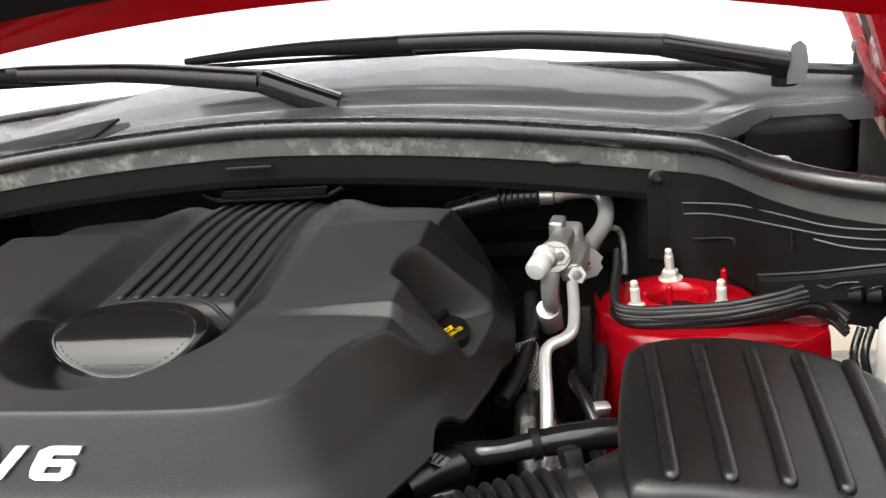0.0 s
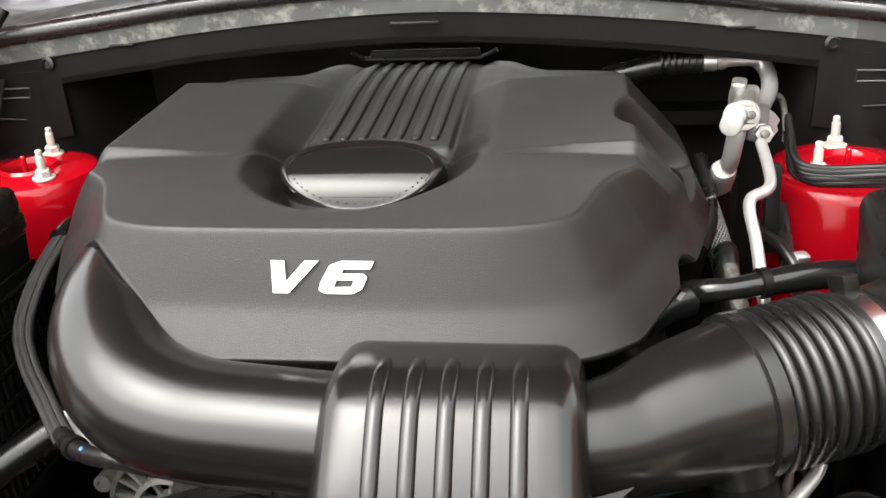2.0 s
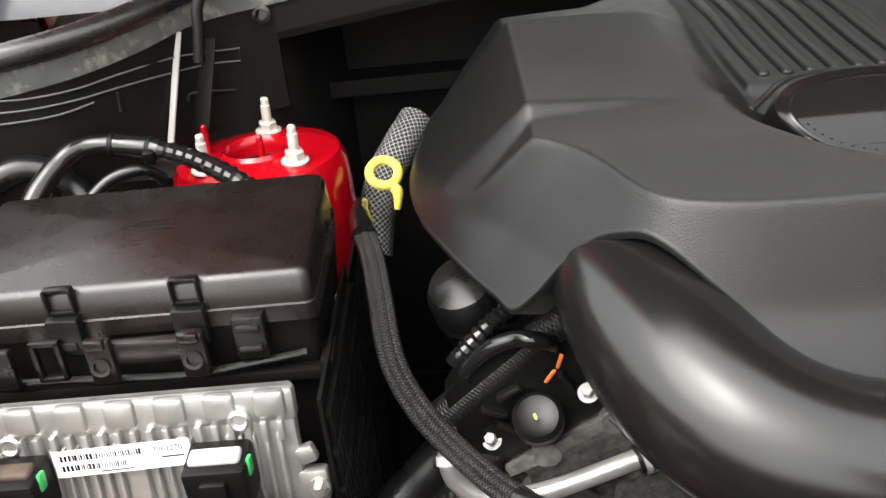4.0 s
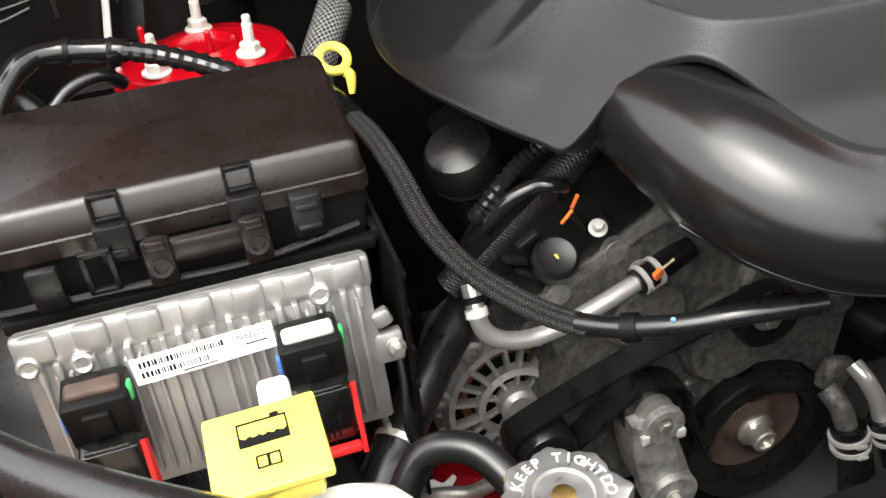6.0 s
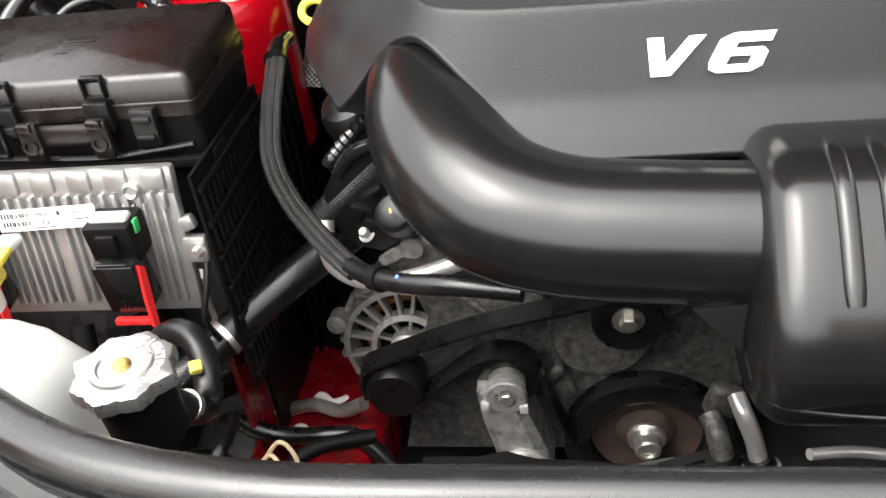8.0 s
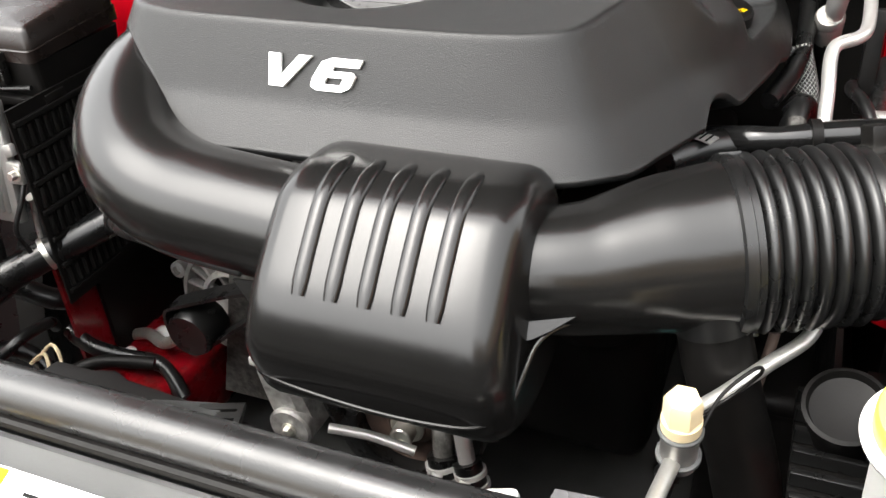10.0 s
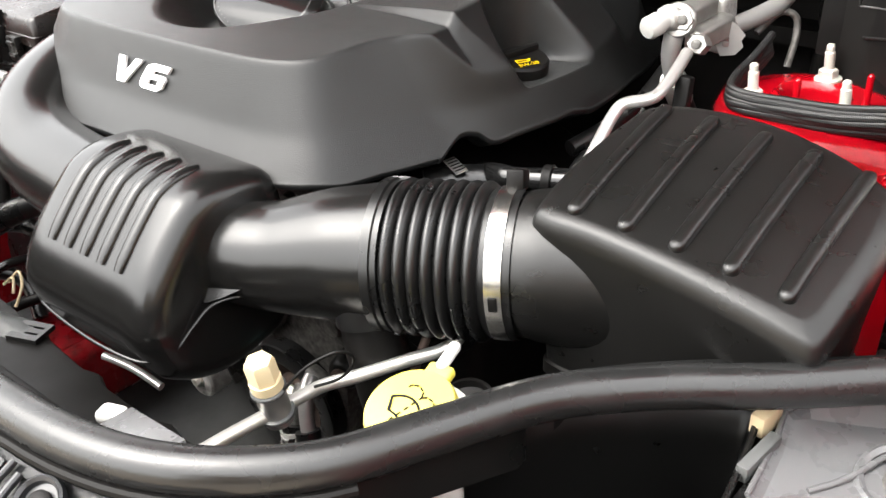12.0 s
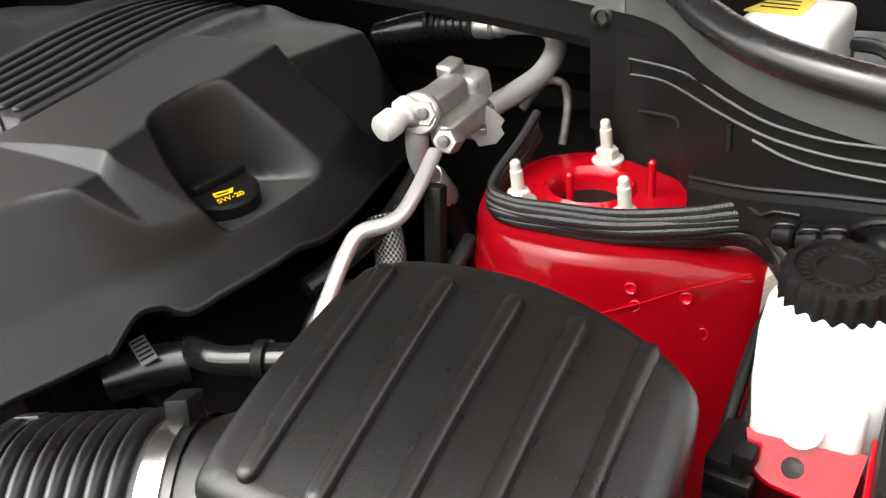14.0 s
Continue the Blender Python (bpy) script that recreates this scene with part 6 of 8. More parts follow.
for pts in ([(0.345, 0.30, 0.88), (0.36, 0.28, 0.84), (0.37, 0.22, 0.80), (0.38, 0.12, 0.77)],):
    alone("mesh_sleeve", tubed(pts, 0.014, seg=14), BRAIDSILVER, "silver-flecked mesh sleeve on a wiring run", "wiring sleeve", "mesh sleeves", angle=70)
for pts, r in (([(0.43, 0.30, 0.87), (0.425, 0.24, 0.85), (0.42, 0.18, 0.84), (0.43, 0.12, 0.83)], 0.008), ([(0.41, 0.30, 0.85), (0.40, 0.25, 0.86), (0.412, 0.20, 0.865), (0.43, 0.16, 0.84)], 0.006), ([(0.33, 0.20, 0.86), (0.345, 0.25, 0.87), (0.352, 0.31, 0.88), (0.35, 0.38, 0.90)], 0.009)):
    alone("wiring_run", tubed(pts, r, seg=12), RUBBER, "black corrugated wiring conduit", "wiring", "wiring behind the engine", angle=70)
part("foil_clip", boxed((0.428, 0.19, 0.858), (0.018, 0.012, 0.012), pose(0, 0, 0, 20, 10, 30), 0.003), ALU, hp)

# braided bundle round the right tower
bh = thing("braided_hose", "black braided wiring bundle lying against the strut tower", "hose", (0.55, 0.3, 0.90))
PB = [(0.452, 0.400, 0.935), (0.447, 0.36, 0.920), (0.446, 0.325, 0.910), (0.452, 0.302, 0.906), (0.475, 0.290, 0.907), (0.51, 0.286, 0.909), (0.56, 0.286, 0.911), (0.61, 0.296, 0.915), (0.645, 0.308, 0.917), (0.664, 0.303, 0.912), (0.678, 0.294, 0.900)]
for k in range(7):
    u = (k - 3) / 3
    pts = []
    for i, (x, y, z) in enumerate(PB):
        fan = 1.0 + 0.7 * max(0, i - 6) / 4
        pts.append((x + 0.0015 * math.sin(2.1 * i + k), y + 0.002 - 0.006 * (1 - u * u) + 0.0008 * math.sin(1.7 * i + 2 * k), z + 0.0108 * u * fan + 0.0006 * math.sin(1.3 * i + 3 * k)))
    part("strand", tubed(pts, 0.0042, seg=10, n=6), STRAND, bh)

# brake fluid reservoir
br = thing("brake_reservoir", "milky white fluid reservoir with a ridged black cap", "fluid reservoir", (0.716, 0.15, 0.86))
bm = bmesh.new()
loft(bm, [rect_ring(0.684, 0.752, 0.118, 0.190, 0.862, 0.016), rect_ring(0.681, 0.755, 0.116, 0.192, 0.905, 0.016), rect_ring(0.681, 0.755, 0.116, 0.192, 0.938, 0.022), rect_ring(0.686, 0.750, 0.120, 0.188, 0.952, 0.028), rect_ring(0.690, 0.746, 0.124, 0.184, 0.958, 0.027)])
part("tank", bm, WHITE, br, angle=60)
f = axis((0.718, 0.154, 0.954), (0.0, -0.04, 1))
bm = bmesh.new()
rings = []
for g, h in ((0.91, 0.0), (0.91, 0.0165), (0.865, 0.020), (0.74, 0.021), (0.72, 0.0185), (0.48, 0.0185), (0.46, 0.020), (0.40, 0.020), (0.38, 0.0185), (0.02, 0.0185)):
    rings.append([f @ V((0.0335 * g + (0.0011 * math.cos(20 * a) if g > 0.85 else 0)) * math.cos(a), (0.0335 * g + (0.0011 * math.cos(20 * a) if g > 0.85 else 0)) * math.sin(a), h) for a in (2 * math.pi * j / 132 for j in range(132))])
loft(bm, rings)
cap = part("cap", bm, BLACK, br, "black ridged screw cap with raised print")
for k in range(26):
    a = 2 * math.pi * k / 26
    part("print_bar", boxed((0, 0, 0), (0.0042, 0.0018, 0.0008), f @ Matrix.Rotation(a, 4, "Z") @ pose(0.0200, 0, 0.0188)), LID, cap)
part("flange", boxed((0.714, 0.112, 0.897), (0.058, 0.010, 0.038), None, 0.005, 3), WHITE, br)
part("bolt", hexbolt(bmesh.new(), axis((0.712, 0.1065, 0.899), (0, -0.8, 0.6)), 0.0075, 0.006, 0.0115), WHITE, br, "pale flanged bolt")
rb = thing("reservoir_bracket", "glossy red painted reservoir bracket with a hole", "bracket", (0.71, 0.1, 0.80))
part("plate", slabbed([(-0.024, -0.012), (-0.014, -0.021), (0.000, -0.024), (0.022, -0.027), (0.030, -0.022), (0.034, 0.004), (-0.028, 0.004)], Matrix.Translation((0.712, 0.108, 0.884)) @ pose(0, 0, 0, 52, 0, 0), 0.003, [circle(0.006, 18, -0.001, -0.012)]), RED, rb)
part("rolled_lip", tubed([(0.688, 0.1005, 0.8745), (0.698, 0.095, 0.8675), (0.712, 0.093, 0.865), (0.734, 0.0915, 0.8627), (0.742, 0.0945, 0.8665)], 0.0032, seg=10), RED, rb)
part("side_flange", boxed((0.748, 0.095, 0.868), (0.003, 0.05, 0.05), pose(0, 0, 0, 20, 0, 0), 0.001), RED, rb)
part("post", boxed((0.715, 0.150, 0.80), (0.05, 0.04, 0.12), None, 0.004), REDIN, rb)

part("tank_foot", lathed([(0.022, 0.03), (0.022, 0.008), (0.018, 0.001), (0.002, 0.0)], Matrix.Translation((0.712, 0.134, 0.838)), 32), PORT, br, "cloudy grey tank bottom")
for ob in (br, rb):
    ob.location += V(-0.003, 0.022, 0.0)
cs = thing("connector_stack", "black ribbed plastic connector stack beside the filter box", "connector", (0.676, 0.125, 0.79))
part("housing", boxed((0.676, 0.128, 0.826), (0.022, 0.040, 0.105), pose(0, 0, 0, 0, 0, -8), 0.003), BLACK, cs)
for k in range(6):
    part("rib", boxed((0.677, 0.110, 0.784 + 0.0165 * k), (0.026, 0.012, 0.008), pose(0, 0, 0, 0, 0, -8), 0.002), LID, cs)
part("latch", boxed((0.684, 0.112, 0.884), (0.012, 0.014, 0.012), pose(0, 0, 0, 0, 0, -8), 0.002), BLACK, cs)
alone("cable", tubed([(0.700, 0.085, 0.79), (0.712, 0.088, 0.82), (0.724, 0.092, 0.845), (0.738, 0.10, 0.86)], 0.006, seg=12), RUBBER, "black cable under the red bracket", "cable", angle=70)

# washer fluid cap
wc = thing("washer_filler_cap", "yellow washer fluid cap with a black windscreen symbol", "filler cap", (0.453, -0.2, 0.80))
f = axis((0.453, -0.201, 0.852), (-0.05, -0.28, 0.96))
part("lid", lathed([(0.030, -0.012), (0.0318, -0.009), (0.0318, 0.004), (0.0305, 0.0075), (0.028, 0.008), (0.002, 0.0085)], f, 56), YELLOW, wc)
tip = f.inverted() @ V(0.449, -0.142, 0.858)
spin = Matrix.Rotation(math.atan2(tip.y, tip.x) - math.pi / 2, 4, "Z")
part("tab", boxed((0, 0, 0), (0.020, 0.014, 0.008), f @ spin @ pose(0, 0.034, 0.001), 0.003, 3), YELLOW, wc)
part("tab_tip", boxed((0, 0, 0), (0.008, 0.024, 0.008), f @ spin @ pose(0, 0.048, 0.004), 0.0035, 3), WHITE, wc)
g = f @ pose(0, -0.004, 0.0086, 0, 0, -12)
arc = [(0.019 * math.sin(a) * 1.02, 0.022 * math.cos(a) - 0.012) for a in (radians(d) for d in range(-58, 59, 8))]
outer = arc + [(0.008, -0.0085), (0.004, -0.0075), (0, -0.007), (-0.004, -0.0075), (-0.008, -0.0085)]
cxm, cym = 0.0, 0.001
inner = [(cxm + (x - cxm) * 0.86, cym + (y - cym) * 0.80) for x, y in outer]
part("windscreen_symbol", slabbed(outer, g, 0.0003, [inner]), INK, wc, "black printed windscreen symbol")
for k in range(5):
    part("spray_dash", boxed((0, 0, 0), (0.0012, 0.0032, 0.0003), g @ pose(0, -0.010 + 0.0058 * k, 0.0004)), INK, wc)
for s in (-1, 1):
    for k in range(4):
        a = radians(40 + 42 * k)
        part("spray_dash", boxed((0, 0, 0), (0.0036, 0.0012, 0.0003), g @ pose(s * (0.007 - 0.007 * math.cos(a)), 0.0125 + 0.005 * math.sin(a), 0.0004, 0, 0, -s * (math.degrees(a) - 90))), INK, wc)
part("neck", lathed([(0.026, -0.10), (0.028, -0.01)], f, 36), WHITE, wc)
part("collar", lathed([(0.036, -0.02), (0.038, -0.014), (0.034, -0.012)], f, 40), WHITE, wc)


# ---- rear: plenum wall, seals, cowl, wipers ----
SEALLINE = [(0.0, 0.452, 1.106), (0.15, 0.452, 1.100), (0.30, 0.450, 1.088), (0.42, 0.445, 1.074), (0.50, 0.432, 1.066), (0.56, 0.400, 1.062), (0.605, 0.345, 1.052), (0.65, 0.304, 1.045), (0.71, 0.277, 1.039), (0.80, 0.260, 1.030), (0.86, 0.256, 1.026)]
FULL = [(-x, y, z) for x, y, z in SEALLINE[:0:-1]] + SEALLINE
line = spline(FULL, 6)


def strip(pts, drop0, drop1, back, thick):
    """A standing strip along pts, from drop0 to drop1 below them, set back in y."""
    rings = []
    for p in pts:
        rings.append([V(p.x, p.y + back, p.z - drop0), V(p.x, p.y + back, p.z - drop1), V(p.x, p.y + back + thick, p.z - drop1), V(p.x, p.y + back + thick, p.z - drop0)])
    return loft(bmesh.new(), rings)


hs = thing("hood_seal", "black rubber bulb seal along the cowl, worn grey below", "seal", (0, 0.45, 1.05), group="bay seals")
part("bulb", tubed([p for p in line], 0.0125, seg=14, n=1, smooth=False), SEAL, hs)
part("flange", strip([p for p in line if p.x < 0.53], 0.008, 0.034, -0.003, 0.010), SEALWORN, hs, "dusty worn grey seal flange")
part("flange", strip([p for p in line if p.x > 0.52], 0.008, 0.034, -0.002, 0.009), SEALGREY, hs)
mid = [p for p in line if abs(p.x) < 0.50]
part("plenum_wall", strip(mid, 0.034, 0.072, 0.0, 0.008), BAYBLACK, car)
part("plenum_floor", loft(bmesh.new(), [[V(p.x, p.y, p.z - 0.072), V(p.x, 0.62, p.z - 0.072), V(p.x, 0.62, p.z - 0.064), V(p.x, p.y, p.z - 0.064)] for p in mid]), BLACK, car)
for s in (-1, 1):
    side = [p for p in line if p.x * s > 0.487]
    part("side_bulkhead", strip(side, 0.034, 0.145, 0.0, 0.008), BLACK, car)
# slots in the plenum wall
for x, z in ((0.0, 1.060), (0.41, 1.043), (-0.41, 1.043)):
    part("slot", boxed((x, 0.4445, z), (0.062, 0.004, 0.004), None, 0.001), LID, car)
for s in (-1, 1):
    part("grommet", lathed([(0.010, 0), (0.010, 0.003), (0.006, 0.004), (0.005, 0.001)], axis((s * 0.500, 0.432, 1.024), (0, -1, 0.1)), 20), RUBBER, car)
# moulded lines on the side bulkheads
def on_side(s, x, z, lift=0.002):
    ps = [p for p in spline(SEALLINE, 6)]
    for a, b in zip(ps, ps[1:]):
        if a.x <= x <= b.x:
            t = (x - a.x) / (b.x - a.x)
            return V(s * x, a.y + (b.y - a.y) * t - lift, z)
    return V(s * x, ps[-1].y - lift, z)


for s in (-1, 1):
    for rows in ([(0.527, 0.994), (0.58, 1.002), (0.623, 1.003), (0.655, 1.000), (0.691, 1.000), (0.727, 1.003), (0.82, 1.006)], [(0.528, 0.981), (0.564, 0.986), (0.618, 0.991), (0.656, 0.990), (0.693, 0.990), (0.729, 0.992), (0.82, 0.994)], [(0.645, 0.984), (0.675, 0.980), (0.72, 0.981), (0.82, 0.983)]):
        # grey colour paints in the highlight these long black edges catch
        part("moulded_line", tubed([on_side(s, x, z) for x, z in rows], 0.0010, seg=8), GREYPL, car)
    part("moulded_line", tubed([on_side(s, 0.528, 0.994), on_side(s, 0.528, 0.981)], 0.0014, seg=8, n=2), LID, car)
    part("moulded_line", tubed([on_side(s, 0.627, 0.987), on_side(s, 0.628, 0.968)], 0.0018, seg=8, n=2), LID, car)
    part("moulded_line", tubed([on_side(s, 0.538, 0.952), on_side(s, 0.575, 0.962), on_side(s, 0.579, 0.955)], 0.0014, seg=8, n=3), LID, car)
part("clip_bar", tubed([(-0.10, 0.505, 1.012), (-0.085, 0.508, 1.003), (-0.07, 0.51, 1.001), (0.065, 0.51, 1.000), (0.08, 0.508, 1.002), (0.098, 0.505, 1.011)], 0.003, seg=8, n=4), LID, cover)
part("clip_bar", boxed((0, 0.513, 1.004), (0.15, 0.010, 0.016), None, 0.003), BLACK, cover)

# harness channel on the right bulkhead
hc = thing("harness_channel", "black plastic harness channel clipped to the bulkhead", "cable channel", (0.7, 0.27, 0.90))
CH = spline([(0.598, 0.347, 0.933), (0.645, 0.312, 0.948), (0.695, 0.288, 0.962), (0.735, 0.270, 0.972), (0.772, 0.256, 0.981)], 4)
part("channel", loft(bmesh.new(), [[V(p.x, p.y + 0.01, p.z), V(p.x, p.y - 0.004, p.z), V(p.x, p.y - 0.012, p.z - 0.006), V(p.x, p.y - 0.014, p.z - 0.030), V(p.x, p.y + 0.01, p.z - 0.034)] for p in CH]), BLACK, hc)
part("edge_line", tubed([p + V(0, -0.006, 0.0) for p in CH], 0.0022, seg=8, n=1, smooth=False), LID, hc)
part("edge_line", tubed([(0.611, 0.328, 0.922), (0.645, 0.302, 0.936), (0.657, 0.292, 0.936), (0.667, 0.286, 0.943), (0.683, 0.280, 0.946)], 0.0016, seg=8), LID, hc)
for x, y, z in ((0.676, 0.268, 0.944), (0.692, 0.260, 0.947), (0.707, 0.254, 0.953), (0.760, 0.238, 0.966)):
    clip = part("cable_clip", lathed([(0.0075, -0.007), (0.0095, -0.005), (0.0095, 0.006), (0.0075, 0.008)], axis((x, y, z - 0.006), (1, -0.3, 0.1)), 16), BLACK, hc)
    part("clip_edge", tubed([(x - 0.007, y - 0.006, z), (x - 0.004, y - 0.008, z + 0.004), (x + 0.004, y - 0.008, z + 0.005), (x + 0.007, y - 0.006, z + 0.001)], 0.0011, seg=8), LID, clip)
part("clip_arch", tubed([(0.712, 0.262, 0.945), (0.716, 0.252, 0.957), (0.726, 0.247, 0.966), (0.738, 0.245, 0.968), (0.748, 0.246, 0.960), (0.750, 0.250, 0.95)], 0.003, seg=8), LID, hc)
for k, x in enumerate((0.672, 0.682)):
    alone("cable", tubed([(x + 0.01, 0.262, 0.905), (x, 0.245, 0.883), (x - 0.004, 0.20, 0.868), (x - 0.006, 0.16, 0.852), (x - 0.004, 0.135, 0.842)], 0.0042, seg=10), RUBBER, "black cable down beside the red apron", "cable", "cables by the apron", angle=70)
alone("cable", tubed([(0.728, 0.275, 0.940), (0.736, 0.250, 0.950), (0.752, 0.236, 0.950), (0.766, 0.212, 0.938), (0.772, 0.180, 0.915), (0.770, 0.14, 0.87)], 0.0105, seg=18), RUBBER, "thick grey-black conduit beside the reservoir", "cable", angle=70)
part("wing_edge", boxed((0.7895, 0.215, 0.885), (0.006, 0.09, 0.19), None, 0.002), RED, car)

# inner fender on the right, black shield and red edge
fs = thing("fender_shield", "black plastic fender shield beside the reservoir", "fender shield", (0.80, 0.05, 0.85))
bm = bmesh.new()
loft(bm, [[V(0.748, 0.124, 0.930), V(0.745, 0.06, 0.924), V(0.765, -0.05, 0.90), V(0.80, -0.12, 0.879)], [V(0.79, 0.130, 0.932), V(0.79, 0.06, 0.930), V(0.80, -0.05, 0.91), V(0.83, -0.12, 0.89)], [V(0.81, 0.20, 0.96), V(0.84, 0.06, 0.94), V(0.86, -0.05, 0.93), V(0.88, -0.12, 0.91)], [V(0.815, 0.30, 1.0), V(0.88, 0.20, 0.97), V(0.90, 0.0, 0.95), V(0.90, -0.12, 0.93)]], caps=False, closed=False)
bmesh.ops.solidify(bm, geom=bm.faces[:], thickness=0.004)
bmesh.ops.bevel(bm, geom=[e for e in bm.edges if len(e.link_faces) == 2 and e.calc_face_angle() > 1], offset=0.0015, segments=2, affect="EDGES")
part("sheet", bm, LID, fs)
part("skirt", boxed((0.748, 0.085, 0.85), (0.004, 0.09, 0.15), None, 0.001), BLACK, fs)
for s in (-1, 1):
    fd = thing("fender", "red painted front fender", "fender", (s * 0.9, 0, 0.5), group="fenders")
    bm = bmesh.new()
    rows = []
    for y in [-0.60 + 0.1 * k for k in range(17)]:
        zt = 0.965 + 0.085 * smooth_step(-0.6, 0.6, y)
        rows.append([V(s * x, y, zt + dz) for x, dz in ((0.825, -0.12), (0.826, -0.012), (0.832, -0.003), (0.85, 0.004), (0.90, -0.01), (0.94, -0.05), (0.955, -0.15), (0.96, -0.45))])
    loft(bm, rows, caps=False, closed=False)
    bmesh.ops.solidify(bm, geom=bm.faces[:], thickness=0.003)
    part("panel", bm, RED, fd)
    wl_ = thing("front_wheel", "black rubber front tyre under the fender", "wheel", (s * 0.82, 0.25, 0), group="front wheels")
    part("tyre", lathed([(0.20, -0.10), (0.35, -0.11), (0.372, -0.08), (0.372, 0.08), (0.35, 0.11), (0.20, 0.10)], axis((s * 0.74, 0.45, 0.372), (1, 0, 0)), 40), RUBBER, wl_)
    part("hinge", boxed((s * 0.815, 0.62, 1.075), (0.05, 0.16, 0.07), pose(0, 0, 0, 12, 0, 0), 0.008), REDIN, hood)
    part("hinge", tubed([(s * 0.802, 0.55, 1.02), (s * 0.800, 0.60, 1.09), (s * 0.800, 0.68, 1.15), (s * 0.797, 0.74, 1.20)], 0.012, seg=10), REDIN, hood)
    part("hinge_plate", boxed((s * 0.812, 0.68, 1.06), (0.006, 0.16, 0.10), pose(0, 0, 0, 18, 0, 0), 0.002), REDIN, hood)
    part("hinge_arm", tubed([(s * 0.795, 0.56, 1.06), (s * 0.792, 0.66, 1.085), (s * 0.792, 0.78, 1.15), (s * 0.790, 0.90, 1.19)], 0.009, seg=10), REDIN, hood)
    part("hinge_bolt", hexbolt(bmesh.new(), axis((s * 0.792, 0.72, 1.115), (-s, -0.2, 0)), 0.009, 0.010, 0.014), BLOCK, hood)
    part("hinge_bolt", hexbolt(bmesh.new(), axis((s * 0.795, 0.60, 1.09), (-s, -0.2, 0)), 0.008, 0.008, 0.013), RED, hood)

# white reservoir behind the seal
wr = thing("rear_reservoir", "white plastic reservoir with a yellow sticker behind the bulkhead", "fluid reservoir", (0.63, 0.57, 0.9))
part("tank", boxed((0.635, 0.575, 0.965), (0.085, 0.10, 0.06), pose(0, 0, 0, 0, 0, -10), 0.010, 3), WHITE, wr)
part("sticker", boxed((0.62, 0.585, 0.9958), (0.050, 0.05, 0.0012), pose(0, 0, 0, 0, 0, -10)), YELLOW, wr, "yellow warning sticker")
for k in range(3):
    part("print_bar", boxed((0.62, 0.575 + 0.012 * k, 0.9968), (0.034, 0.002, 0.0006), pose(0, 0, 0, 0, 0, -10)), INK, wr)
part("bracket", boxed((0.635, 0.60, 0.86), (0.10, 0.12, 0.16), None, 0.005), BLACK, wr)
alone("cable", tubed([(0.69, 0.52, 0.985), (0.715, 0.49, 0.99), (0.74, 0.43, 0.985), (0.76, 0.38, 0.98)], 0.006, seg=10), RUBBER, "black cable behind the bulkhead", "cable", angle=70)
part("rear_shelf", boxed((0, 0.70, 0.90), (1.7, 0.30, 0.02)), BLACK, car)
for s in (-1, 1):
    # added panels close the gap; matt black keeps sky reflections out
    part("hinge_gap_panel", boxed((s * 0.822, 0.62, 1.0), (0.012, 0.46, 0.30), None, 0.004), FELT, car, "dark panel added to close the gap beside the hinge")
for s in (-1, 1):
    part("rear_shelf", boxed((s * 0.67, 0.52, 0.85), (0.36, 0.22, 0.02)), BLACK, car)

# cowl panel
cw = thing("cowl_panel", "weathered grey-black plastic cowl panel under the windscreen", "cowl panel", (0, 0.6, 1.0))
rows = []
for k in range(52):
    x = -0.80 + 0.032 * k
    t = smooth_step(0.526, 0.68, x)
    base = 1.100 - 0.155 * min(x * x, 0.28) - 0.02 * t
    y0 = 0.462 + 0.24 * t
    fit = lambda y: y0 + (y - 0.462) * (0.92 - y0) / (0.92 - 0.462)
    rows.append([V(x, fit(y), base + dz) for y, dz in ((0.462, -0.02), (0.466, 0.003), (0.470, 0.0065), (0.515, 0.0058), (0.528, 0.003), (0.534, -0.001), (0.60, 0.002), (0.64, -0.002), (0.66, 0.006), (0.74, 0.018), (0.92, 0.030))])
bm = loft(bmesh.new(), rows, caps=False, closed=False)
bmesh.ops.solidify(bm, geom=bm.faces[:], thickness=0.004)
panel = part("panel", bm, COWL, cw, angle=50)
rows = []
for k in range(13):
    t = k / 12
    x = 0.532 + 0.26 * t
    y0 = 0.480 + 0.225 * smooth_step(0.526, 0.68, x)
    rows.append([V(x, y0, 0.94), V(x, y0, 1.030), V(x, y0 + 0.01, 1.036), V(x, y0 + 0.06, 1.036)])
bm = loft(bmesh.new(), rows, caps=False, closed=False)
bmesh.ops.solidify(bm, geom=bm.faces[:], thickness=0.004)
part("end_wall", bm, LID, cw, "black end wall under the cowl", angle=50)
gb = part("grille_back", boxed((-0.42, 0.51, 1.0865), (0.40, 0.075, 0.004), pose(0, 0, 0, 8, -7.0, 0)), BLACK, cw)
sl = part("grille_slat", boxed((-0.225, 0.510, 1.1035), (0.004, 0.078, 0.008), pose(0, 0, 0, 8, -7, -28), 0.001), COWL, cw)
for i in range(1, 42):
    x = -0.225 - 0.0098 * i
    again(sl, Matrix.Translation((-0.0098 * i, 0, -0.155 * (x * x - 0.225 ** 2))), cw)
bm = bmesh.new()
loft(bm, [rect_ring(0.575, 0.775, 0.645, 0.80, 0.96, 0.03), rect_ring(0.575, 0.775, 0.650, 0.80, 1.015, 0.03), rect_ring(0.585, 0.765, 0.66, 0.79, 1.024, 0.03, 1.03), rect_ring(0.64, 0.70, 0.72, 0.75, 1.028, 0.01)])
part("end_cover", bm, BLACK, cw, "black end cover of the cowl")
